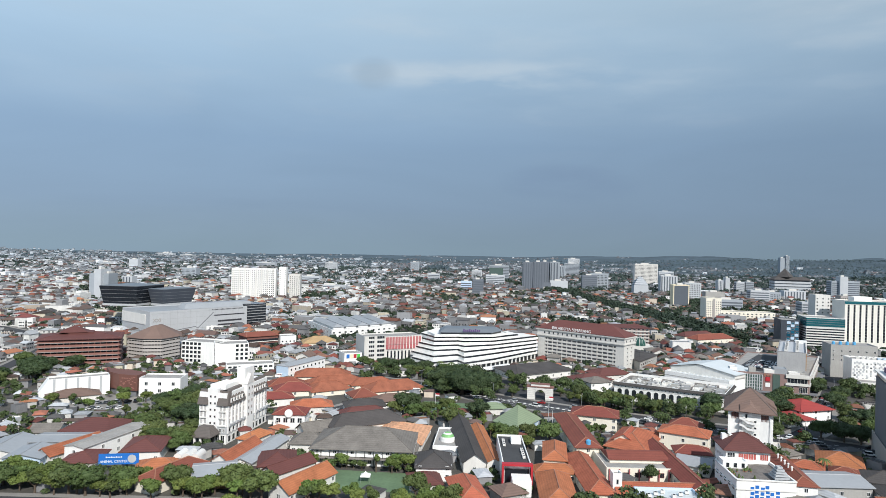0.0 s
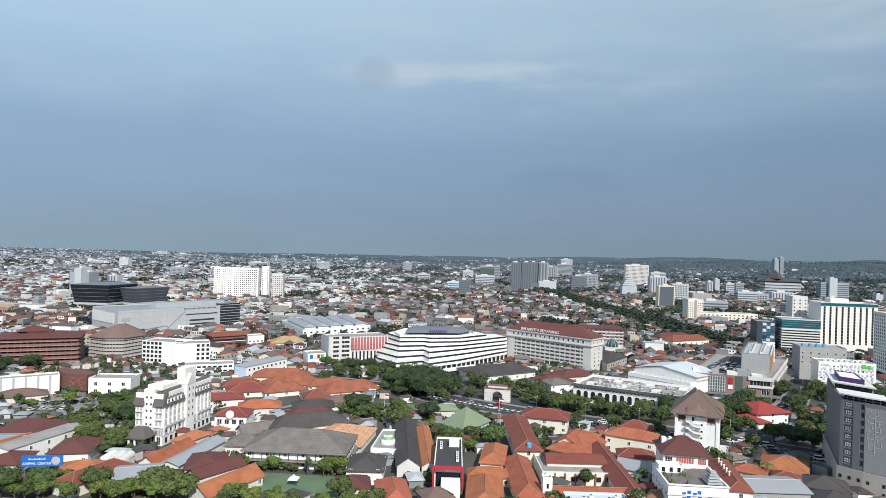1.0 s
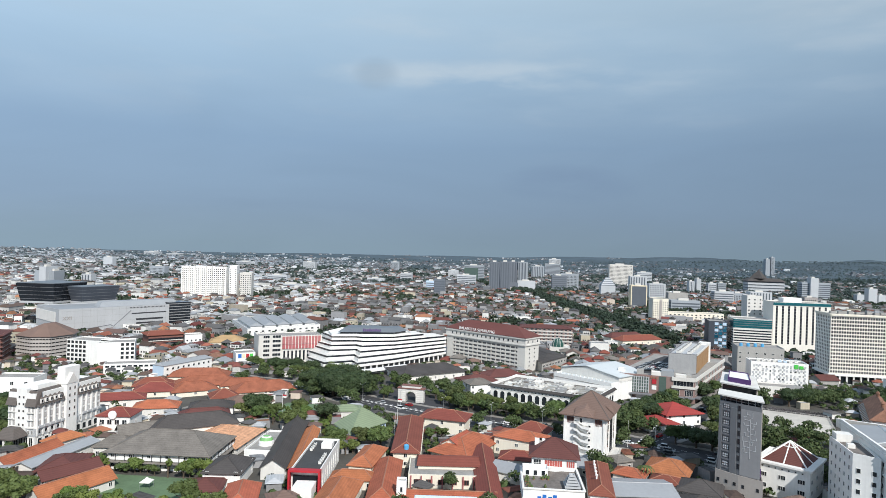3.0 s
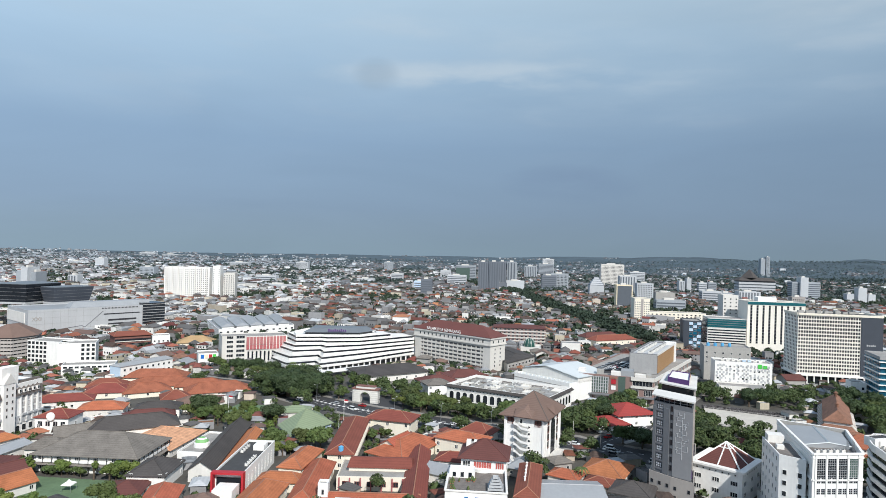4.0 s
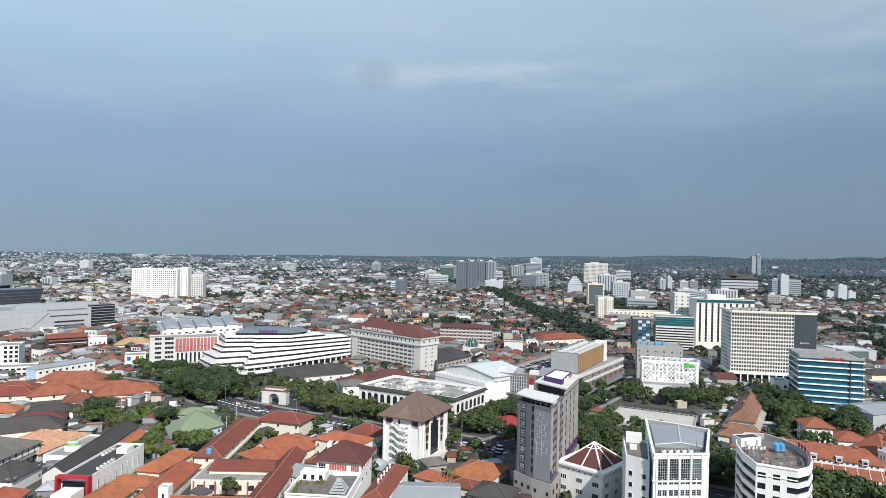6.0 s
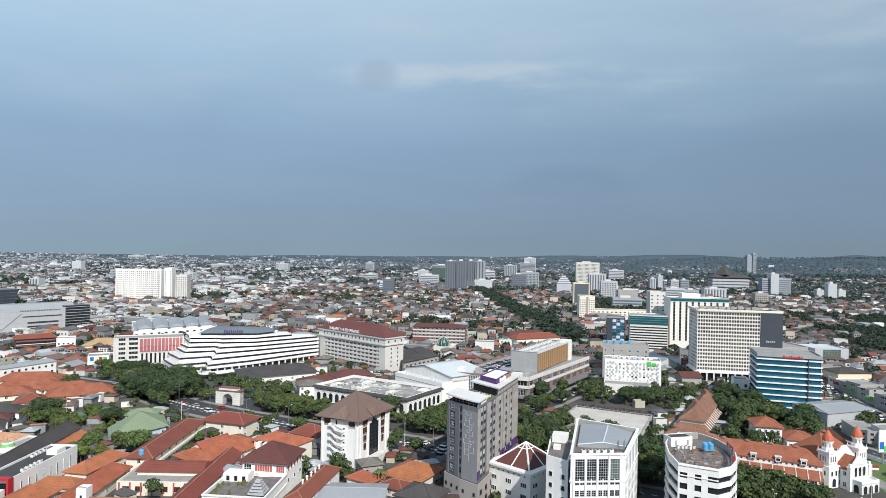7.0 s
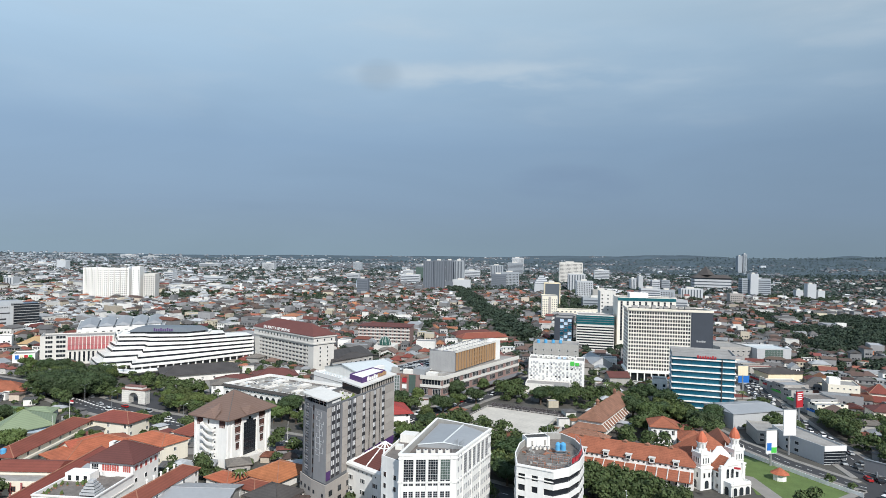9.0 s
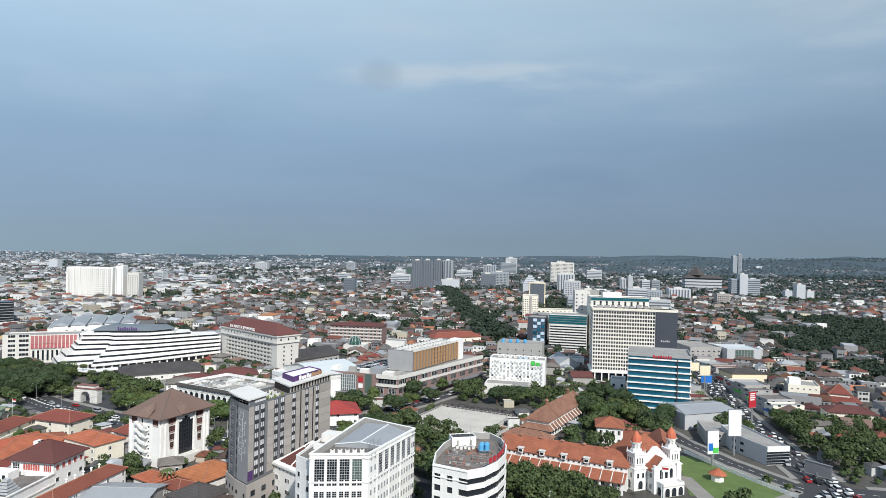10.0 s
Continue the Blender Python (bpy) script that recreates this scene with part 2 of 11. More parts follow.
M_BARK = mat("bark", (0.10, 0.075, 0.055), 0.9, 0.2, 0.5, 3.0)
M_DOME = mat("red_dome_tiles", (0.50, 0.135, 0.07), 0.7, 0.12, 0.4, 2.0, bump=0.2, courses=0.4)
M_TAN = mat("tan_roof_sheets", (0.40, 0.27, 0.14), 0.85, 0.14, 0.2, 1.0, courses=0.5)
M_LEAF = mat("foliage", (0.078, 0.108, 0.030), 0.7, 0.16, 0.12, 0.5, rand=0.22, hue=0.02)
M_LEAF2 = mat("light_foliage", (0.110, 0.150, 0.034), 0.7, 0.16, 0.12, 0.5, rand=0.18, hue=0.02)
M_LEAF3 = mat("dark_foliage", (0.038, 0.062, 0.022), 0.7, 0.16, 0.10, 0.4, rand=0.12, hue=0.012)
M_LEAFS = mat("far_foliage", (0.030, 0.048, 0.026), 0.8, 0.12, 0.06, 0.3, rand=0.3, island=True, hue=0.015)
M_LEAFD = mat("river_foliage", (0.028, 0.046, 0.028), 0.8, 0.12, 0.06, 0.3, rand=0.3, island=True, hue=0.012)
# the next two greens carry the blue of distance haze in their base colour
M_LEAFH = mat("hazed_hill_foliage", (0.078, 0.108, 0.116), 0.9, 0.12, 0.02, 0.1, rand=0.16, island=True)
M_LEAFF = mat("hazed_far_foliage", (0.046, 0.068, 0.060), 0.9, 0.12, 0.05, 0.2, rand=0.22, island=True, hue=0.01)
M_SLATE = mat("slate_blue_roof", (0.15, 0.17, 0.19), 0.5, 0.07, 0.1, 0.8)
M_RIDGE = mat("weathered_ridge_caps", (0.33, 0.155, 0.10), 0.9, 0.2, 0.3, 1.5)
M_NIGHT = mat("blue_black_cladding", (0.055, 0.064, 0.080), 0.45, 0.06, 0.2, 1.0)
M_MGLASS = mat("grey_green_glass", (0.085, 0.125, 0.110), 0.15, 0.10, 0.4, 0.8, spec=0.7)
# glass lifted towards blue-grey, softened as if by haze, for distant towers
M_FARWIN = mat("hazed_window_glass", (0.105, 0.12, 0.14), 0.4, 0.08, 0.3, 0.8)
M_COCOA = mat("dark_brown_panels", (0.155, 0.068, 0.052), 0.7, 0.10, 0.2, 1.3)
# tower paints with haze put into the colour: duller whites, bluish greys
M_FW = mat("hazed_white_paint", (0.47, 0.49, 0.51), 0.8, 0.06, 0.1, 0.6, rand=0.1)
M_FG = mat("hazed_grey_paint", (0.15, 0.17, 0.20), 0.8, 0.06, 0.1, 0.6, rand=0.1)
M_FL = mat("hazed_pale_grey_paint", (0.31, 0.34, 0.37), 0.8, 0.06, 0.1, 0.6, rand=0.1)
M_LEAFN = mat("grove_foliage", (0.056, 0.082, 0.026), 0.75, 0.16, 0.12, 0.5, rand=0.3, island=True, hue=0.015)
M_TILE_RW = mat("dark_clay_tiles", (0.285, 0.098, 0.055), 0.9, 0.28, 0.3, 2.0, bump=0.5, courses=0.45, streak=0.10)
M_STEEL = mat("galvanised_steel", (0.42, 0.43, 0.44), 0.4, 0.06, metal=0.6)
M_TYRE = mat("tyre_rubber", (0.02, 0.02, 0.02), 0.9, 0.05)
M_TANK = mat("blue_plastic_tank", (0.10, 0.36, 0.62), 0.4, 0.05)
M_VEIL = mat("net_curtains_behind_glass", (0.60, 0.60, 0.60), 0.3, 0.15, 0.6, 2.5, rand=0.3, spec=0.6)
M_DECK = mat("grimy_roof_deck", (0.17, 0.15, 0.135), 0.9, 0.34, 0.35, 1.6)
M_SLATEP = mat("slate_grey_render", (0.150, 0.157, 0.168), 0.8, 0.08, 0.15, 1.0, streak=0.08)
M_GREIGE = mat("greige_panels", (0.38, 0.345, 0.315), 0.75, 0.07, 0.2, 1.2, rand=0.10, streak=0.06)
M_CURT = mat("red_curtain", (0.42, 0.10, 0.085), 0.8, 0.10)
CAR_PAINT = [mat("car_paint_" + n, c, 0.25, 0.02, spec=0.6) for n, c in (("white", (0.75, 0.75, 0.74)), ("silver", (0.40, 0.41, 0.42)), ("black", (0.02, 0.02, 0.022)), ("red", (0.35, 0.02, 0.02)), ("grey", (0.12, 0.125, 0.13)))]


# ---- mesh helpers ----
def rect(x, y, ang, w, d):
    """Corners of a rectangle, from its front left one, anticlockwise."""
    u = Vector((math.cos(radians(ang)), math.sin(radians(ang))))
    v = Vector((-u.y, u.x))
    p = Vector((x, y))
    return [p, p + u * w, p + u * w + v * d, p + v * d]


def pts(*flat):
    return [Vector((flat[i], flat[i + 1])) for i in range(0, len(flat), 2)]


def inset(poly, k):
    """The polygon with each side moved inwards by k (outwards if negative)."""
    n, lines = len(poly), []
    for i in range(n):
        a, b = poly[i], poly[(i + 1) % n]
        e = (b - a).normalized()
        lines.append((a + Vector((-e.y, e.x)) * k, e))
    out = []
    for i in range(n):
        (p, e), (q, f) = lines[i - 1], lines[i]
        cross = e.x * f.y - e.y * f.x
        if abs(cross) < 1e-4:
            out.append(q)
        else:
            s = ((q.x - p.x) * f.y - (q.y - p.y) * f.x) / cross
            out.append(p + e * s)
    return out


def prism(bm, poly, z0, z1, mi=0, top=None, top_mi=None):
    top = top or poly
    lo = [bm.verts.new((p.x, p.y, z0)) for p in poly]
    hi = [bm.verts.new((p.x, p.y, z1)) for p in top]
    n = len(poly)
    for i in range(n):
        bm.faces.new((lo[i], lo[(i + 1) % n], hi[(i + 1) % n], hi[i])).material_index = mi
    bm.faces.new(hi).material_index = mi if top_mi is None else top_mi
    bm.faces.new(lo[::-1]).material_index = mi
    return bm


def box(bm, x, y, z, sx, sy, sz, ang=0.0, mi=0):
    """A box standing on z, centred at x, y."""
    c, s = math.cos(radians(ang)), math.sin(radians(ang))
    poly = [Vector((x + c * a - s * b, y + s * a + c * b)) for a, b in ((-sx / 2, -sy / 2), (sx / 2, -sy / 2), (sx / 2, sy / 2), (-sx / 2, sy / 2))]
    return prism(bm, poly, z, z + sz, mi)


def shell(bm, poly, z0, z1, drop=0.9, rim=0.35, mi=0):
    """Walls with a parapet round a sunken roof."""
    inner, n = inset(poly, rim), len(poly)
    rings = [[bm.verts.new((p.x, p.y, z)) for p in q] for q, z in ((poly, z0), (poly, z1), (inner, z1), (inner, z1 - drop))]
    for a, b in zip(rings, rings[1:]):
        for i in range(n):
            bm.faces.new((a[i], a[(i + 1) % n], b[(i + 1) % n], b[i])).material_index = mi
    bm.faces.new(rings[-1]).material_index = mi
    bm.faces.new(rings[0][::-1]).material_index = mi


def skirt(bm, outer, z0, inner, z1, thick=0.25, mi=0):
    """A sloping eave running round a building."""
    n = len(outer)
    a, b = [bm.verts.new((q.x, q.y, z0)) for q in outer], [bm.verts.new((q.x, q.y, z1)) for q in inner]
    c, d = [bm.verts.new((q.x, q.y, z0 - thick)) for q in outer], [bm.verts.new((q.x, q.y, z1 - thick)) for q in inner]
    for i in range(n):
        j = (i + 1) % n
        for f in ((a[i], a[j], b[j], b[i]), (c[j], c[i], d[i], d[j]), (c[i], c[j], a[j], a[i])):
            bm.faces.new(f).material_index = mi


def hip_roof(bm, quad, z0, rise, over=0.8, inset_k=0.5, thick=0.25, mi=0):
    """A hipped roof over four corners; the ridge runs along the longer side. inset_k 0 gives a gable."""
    q = inset(quad, -over)
    la, lb = (q[1] - q[0]).length, (q[2] - q[1]).length
    if la < lb:
        q = q[1:] + q[:1]
        la, lb = lb, la
    k = min(inset_k * lb / la, 0.499)
    m0, m1 = (q[0] + q[3]) / 2, (q[1] + q[2]) / 2
    r0, r1 = m0.lerp(m1, k), m1.lerp(m0, k)
    lo = [bm.verts.new((p.x, p.y, z0 - thick)) for p in q]
    ev = [bm.verts.new((p.x, p.y, z0)) for p in q]
    a, b = bm.verts.new((r0.x, r0.y, z0 + rise)), bm.verts.new((r1.x, r1.y, z0 + rise))
    for i in range(4):
        bm.faces.new((lo[i], lo[(i + 1) % 4], ev[(i + 1) % 4], ev[i])).material_index = mi
    bm.faces.new(lo[::-1]).material_index = mi
    for f in ((ev[0], ev[1], b, a), (ev[2], ev[3], a, b), (ev[1], ev[2], b), (ev[3], ev[0], a)):
        bm.faces.new(f).material_index = mi
    return Vector((r0.x, r0.y, z0 + rise)), Vector((r1.x, r1.y, z0 + rise)), [Vector((p.x, p.y, z0)) for p in q]


def cyl(bm, x, y, z0, z1, r0, r1, n=12, mi=0, cap=True):
    lo = [bm.verts.new((x + r0 * math.cos(2 * math.pi * i / n), y + r0 * math.sin(2 * math.pi * i / n), z0)) for i in range(n)]
    hi = [bm.verts.new((x + r1 * math.cos(2 * math.pi * i / n), y + r1 * math.sin(2 * math.pi * i / n), z1)) for i in range(n)]
    for i in range(n):
        bm.faces.new((lo[i], lo[(i + 1) % n], hi[(i + 1) % n], hi[i])).material_index = mi
    if cap:
        bm.faces.new(hi).material_index = mi
        bm.faces.new(lo[::-1]).material_index = mi


def stick(bm, a, b, r, n=5, mi=0, r2=None):
    """A thin rod from a to b."""
    a, b = Vector(a), Vector(b)
    q = (b - a).to_track_quat("Z", "Y")
    rings = []
    for c, rr in ((a, r), (b, r if r2 is None else r2)):
        rings.append([bm.verts.new(c + q @ Vector((rr * math.cos(2 * math.pi * i / n), rr * math.sin(2 * math.pi * i / n), 0))) for i in range(n)])
    for i in range(n):
        bm.faces.new((rings[0][i], rings[0][(i + 1) % n], rings[1][(i + 1) % n], rings[1][i])).material_index = mi
    bm.faces.new(rings[1]).material_index = mi
    bm.faces.new(rings[0][::-1]).material_index = mi


def thing(name, x, y, label, category, group="", kind="", z=0.0):
    ob = new(name)
    ob.location = (x, y, z)
    ob.empty_display_size = 1
    return tagged(ob, label, category, group, kind)


def place_of(ob):
    v = Vector(ob.location)
    while ob.parent:
        ob = ob.parent
        v += Vector(ob.location)
    return v


def part(name, bm, mats, parent, label=""):
    """Links a bmesh, drawn in world places, as one mesh object under a thing or a part."""
    me = bpy.data.meshes.new(name)
    if parent is not None:
        bmesh.ops.translate(bm, verts=bm.verts, vec=-place_of(parent))
    bm.normal_update()
    bm.to_mesh(me)
    bm.free()
    for m in mats if isinstance(mats, (list, tuple)) else [mats]:
        me.materials.append(m)
    ob = new(name, me)
    ob.parent = parent
    return tagged(ob, label)


WINDOWS = {}


def window_mesh(w, h, glass=None, frame_mat=None, bars=0, bar=0.10, cross=0):
    """A framed window with its panes set back; bars upright and cross bars divide it."""
    glass, frame_mat = glass or M_GLASS, frame_mat or M_FRAME
    key = (round(w, 2), round(h, 2), glass.name, frame_mat.name, bars, cross, bar)
    if key not in WINDOWS:
        bm = bmesh.new()

        def edges(start, length, n):
            pane = (length - bar * (n + 1)) / n
            out = [start]
            for k in range(n):
                out += [out[-1] + bar, out[-1] + bar + pane]
            return out + [start + length]

        xs, zs = edges(-w / 2, w, bars + 1), edges(0, h, cross + 1)
        grid = [[bm.verts.new((x, -0.10, z)) for z in zs] for x in xs]
        for i in range(len(xs) - 1):
            for k in range(len(zs) - 1):
                c = [grid[i][k], grid[i + 1][k], grid[i + 1][k + 1], grid[i][k + 1]]
                if k % 2 == 1 and i % 2 == 1:           # a pane, set back in its frame
                    deep = [bm.verts.new((v.co.x, -0.03, v.co.z)) for v in c]
                    bm.faces.new(deep).material_index = 1
                    for m in range(4):
                        bm.faces.new((c[m], c[(m + 1) % 4], deep[(m + 1) % 4], deep[m]))
                else:
                    bm.faces.new(c)
        rim = [grid[0][0], grid[-1][0], grid[-1][-1], grid[0][-1]]
        back = [bm.verts.new((v.co.x, 0.02, v.co.z)) for v in rim]
        for m, line in enumerate(([g[0] for g in grid], grid[-1], [g[-1] for g in grid][::-1], grid[0][::-1])):
            bm.faces.new(line[::-1] + [back[m], back[(m + 1) % 4]])
        me = bpy.data.meshes.new("window")
        bm.normal_update()
        bm.to_mesh(me)
        bm.free()
        me.materials.append(frame_mat)
        me.materials.append(glass)
        WINDOWS[key] = me
    return WINDOWS[key]


def windows(root, a, b, cols, z_list, w, h, glass=None, frame_mat=None, margin=1.0, bars=0, name="window", skip=(), cross=0, bar=0.10):
    """Rows of windows on the wall from a to b (the outside lies to the right of the way)."""
    me = window_mesh(w, h, glass, frame_mat, bars, bar, cross)
    e = b - a
    n, ang = e.length, math.atan2(e.y, e.x)
    e = e.normalized()
    if -e.x > 0.5:                                      # walls turned away from the whole path stay plain
        return
    base = place_of(root)
    for r, z in enumerate(z_list):
        for i in range(cols):
            if (r, i) in skip:
                continue
            s = n / 2 if cols == 1 else margin + w / 2 + (n - 2 * margin - w) * i / (cols - 1)
            p = a + e * s
            ob = new(name, me)
            ob.parent = root
            ob.location = Vector((p.x, p.y, z)) - base
            ob.rotation_euler = (0, 0, ang)


def scaffold(bm, spots, z0, z1, r=0.06):
    """Uprights on the spots with two runs of rails between neighbours."""
    for p in spots:
        stick(bm, (p.x, p.y, z0), (p.x, p.y, z1), r, 4)
    for p, q in zip(spots, spots[1:]):
        for z in (z0 + (z1 - z0) * 0.55, z1 - 0.1):
            stick(bm, (p.x, p.y, z), (q.x, q.y, z), r * 0.8, 4)


def wall_bar(bm, a, b, z, h, out, into=0.0, mi=0, trim_a=0.0, trim_b=0.0):
    """A bar lying on the wall from a to b, standing out of it."""
    e = (b - a).normalized()
    nrm = Vector((e.y, -e.x))
    a, b = a + e * trim_a, b - e * trim_b
    prism(bm, [a + nrm * out, b + nrm * out, b - nrm * into, a - nrm * into], z, z + h, mi)


def edge_pt(a, b, s, out=0.0):
    e = (b - a).normalized()
    return a + e * s + Vector((e.y, -e.x)) * out


def centre(poly):
    return sum(poly, Vector((0, 0))) / len(poly)


def inside_poly(poly, x, y):
    hit = False
    for i, a in enumerate(poly):
        b = poly[(i + 1) % len(poly)]
        if (a.y > y) != (b.y > y) and x < (b.x - a.x) * (y - a.y) / (b.y - a.y) + a.x:
            hit = not hit
    return hit


FOOTPRINTS = []   # ground that the small houses and trees keep clear of


def claim(poly, margin=2.0):
    FOOTPRINTS.append([tuple(p) for p in inset(poly, -margin)])


def block(name, label, category, poly, h, wall_mat, roof="flat", roof_mat=None, rise=3.0, over=0.7, inset_k=0.5, group="", z0=0.0, keep=True, ridge=True):
    """A building's walls and roof. Returns the thing."""
    c = centre(poly)
    root = thing(name, c.x, c.y, label, category, group, z=z0)
    if keep:
        claim(poly)
    bm = bmesh.new()
    if roof == "flat":
        shell(bm, poly, z0, h)
        part("wall", bm, wall_mat, root)
        bm = bmesh.new()
        prism(bm, inset(poly, 0.36), h - 0.88, h - 0.72)
        part("roof", bm, roof_mat or M_FLAT, root)
    else:
        prism(bm, poly, z0, h)
        q = inset(poly, 0.02)
        if roof == "gable":
            la, lb = (q[1] - q[0]).length, (q[2] - q[1]).length
            if la < lb:
                q = q[1:] + q[:1]
            for a, b in ((q[1], q[2]), (q[3], q[0])):
                m = (a + b) / 2
                e = (b - a).normalized()
                nrm = Vector((e.y, -e.x)) * -0.3
                tri = [bm.verts.new((p.x, p.y, z)) for p, z in ((a, h), (b, h), (m, h + rise * 0.93), (a + nrm, h), (b + nrm, h), (m + nrm, h + rise * 0.93))]
                bm.faces.new((tri[0], tri[1], tri[2]))
                bm.faces.new((tri[4], tri[3], tri[5]))
                bm.faces.new((tri[1], tri[4], tri[5], tri[2]))
                bm.faces.new((tri[3], tri[0], tri[2], tri[5]))
            inset_k = 0.0
        part("wall", bm, wall_mat, root)
        bm = bmesh.new()
        if roof == "gable":
            q = inset(q, -over)
            m0, m1 = (q[0] + q[3]) / 2, (q[1] + q[2]) / 2
            t = 0.22
            drop = over * rise / ((q[3] - q[0]).length / 2)
            zz = h - drop * 0.5
            rr = h + rise
            for z_off in (0,):
                lo = [bm.verts.new((p.x, p.y, zz - t)) for p in q] + [bm.verts.new((p.x, p.y, rr - t)) for p in (m0, m1)]
                hi = [bm.verts.new((p.x, p.y, zz)) for p in q] + [bm.verts.new((p.x, p.y, rr)) for p in (m0, m1)]
                for s in (hi, lo):
                    bm.faces.new((s[0], s[1], s[5], s[4]))
                    bm.faces.new((s[2], s[3], s[4], s[5]))
                for i, j in ((0, 1), (1, 5), (5, 2), (2, 3), (3, 4), (4, 0)):
                    bm.faces.new((lo[i], lo[j], hi[j], hi[i]))
            ends = (Vector((m0.x, m0.y, rr)), Vector((m1.x, m1.y, rr)), None)
        else:
            ends = hip_roof(bm, poly, h, rise, over, inset_k)
        rf = part("roof", bm, roof_mat or M_TILE_O, root)
        if ridge:
            bm = bmesh.new()
            stick(bm, ends[0], ends[1] + Vector((0.01, 0, 0)), 0.22, 6)
            if ends[2]:
                for p in ends[2]:
                    near = min(ends[:2], key=lambda r: (r - p).length)
                    stick(bm, p, near, 0.17, 5)
            part("ridge_cap", bm, M_RIDGE if roof_mat in (None, M_TILE_O, M_TILE_R, M_TILE_OLD) else roof_mat, rf)
    return root
# ---- ground, roads and the far distance ----
def strip(bm, line, width, z, mi=0):
    line = [Vector(p) for p in line]
    left, right = [], []
    for i, p in enumerate(line):
        t = (line[min(i + 1, len(line) - 1)] - line[max(i - 1, 0)]).normalized()
        n = Vector((-t.y, t.x)) * width / 2
        left.append(bm.verts.new((p.x + n.x, p.y + n.y, z)))
        right.append(bm.verts.new((p.x - n.x, p.y - n.y, z)))
    for i in range(len(line) - 1):
        bm.faces.new((right[i], right[i + 1], left[i + 1], left[i])).material_index = mi


def resample(line, step):
    line, out, carry = [Vector(p) for p in line], [], 0.0
    for a, b in zip(line, line[1:]):
        ln, s = (b - a).length, carry
        while s < ln:
            out.append((a.lerp(b, s / ln), (b - a).normalized()))
            s += step
        carry = s - ln
    return out


ROADS = {
    "main_road": ([(-520, 640), (-330, 520), (-150, 440), (-52, 403), (-20, 393), (32, 357), (62, 341), (90, 329), (122, 316), (150, 305), (172, 291), (205, 274), (238, 252), (268, 236), (310, 228), (352, 242), (386, 266), (420, 262), (520, 240)], 19),
    "mall_street": ([(160, 300), (184, 322), (206, 360), (226, 386), (256, 432), (290, 490), (310, 560)], 11),
    "straight_road": ([(384, 262), (389, 320), (394, 360), (403, 410), (414, 460), (428, 530), (448, 640), (480, 800)], 15),
    "lawn_road": ([(345, 352), (350, 326), (359, 300), (371, 277), (384, 262)], 7),
    "hotel_street": ([(-20, 393), (-60, 330), (-112, 292), (-122, 268)], 7),
    "left_street": ([(-330, 520), (-300, 430), (-270, 330), (-220, 290)], 9),
    "front_road": ([(-260, 196), (-150, 199), (-60, 202), (0, 200)], 10),
}
bm = bmesh.new()
n = 40
ring = [0, 60, 120, 200, 300, 450, 700, 1100, 1700, 2600, 3600, 4850]
vs = [[bm.verts.new((150 + r * math.cos(2 * math.pi * i / n), 300 + r * math.sin(2 * math.pi * i / n), 0)) for i in range(n)] for r in ring[1:]]
c0 = bm.verts.new((150, 300, 0))
for i in range(n):
    bm.faces.new((c0, vs[0][i], vs[0][(i + 1) % n]))
    for a, b in zip(vs, vs[1:]):
        bm.faces.new((a[i], b[i], b[(i + 1) % n], a[(i + 1) % n]))
ground_mat = mat("city_ground", (0.085, 0.080, 0.070), 0.95, 0.32, 0.06, 0.7)
tagged(part("ground", bm, ground_mat, None), "dusty city ground between the buildings", "ground", kind="structure")



def gap_to_road(p, skip):
    """How far a point lies outside the nearest other road."""
    best = 1e9
    for other, (line, width) in ROADS.items():
        if other != skip:
            for a, b in zip(line, line[1:]):
                a, d = Vector(a), Vector(b) - Vector(a)
                s = max(0.0, min(1.0, (p - a).dot(d) / d.length_squared))
                best = min(best, (p - a - d * s).length - width / 2)
    return best


ROAD_Z = {name: 0.06 + 0.014 * i for i, name in enumerate(ROADS)}
for name, (line, width) in ROADS.items():
    bm = bmesh.new()
    strip(bm, line, width, ROAD_Z[name])
    road = tagged(part("road", bm, M_ASPH, None), "worn grey asphalt city road", "road", kind="structure")
    bm = bmesh.new()
    for side in (-1, 1):
        ln = [Vector(p) for p in line]
        off = []
        for i, p in enumerate(ln):
            t = (ln[min(i + 1, len(ln) - 1)] - ln[max(i - 1, 0)]).normalized()
            off.append(p + Vector((-t.y, t.x)) * side * (width / 2 + 1.4))
        for p, e in resample(off, 5.0):
            if gap_to_road(p, name) > 2.6:
                w, a, b = Vector((-e.y, e.x)) * 1.35, p, p + e * 4.98
                prism(bm, [a - w, b - w, b + w, a + w], 0.0, 0.24)
    tagged(part("pavement", bm, M_PAVE, None), "pale paved footway with a raised kerb", "pavement", kind="structure")
    bm = bmesh.new()
    for p, t in resample(line, 5.0):
        if 180 < p.y < 620 and -260 < p.x < 460 and gap_to_road(p, name) > 1.0:
            for off in ((0,) if width < 12 else (-width / 6, width / 6)):
                s = Vector((-t.y, t.x))
                c = p + s * off
                prism(bm, [c - t * 1.2 - s * 0.13, c + t * 1.2 - s * 0.13, c + t * 1.2 + s * 0.13, c - t * 1.2 + s * 0.13], ROAD_Z[name] - 0.02, ROAD_Z[name] + 0.012)
    if len(bm.faces):
        tagged(part("road_marking", bm, M_LINE, None), "broken white lane lines", "road marking", kind="structure")
    else:
        bm.free()

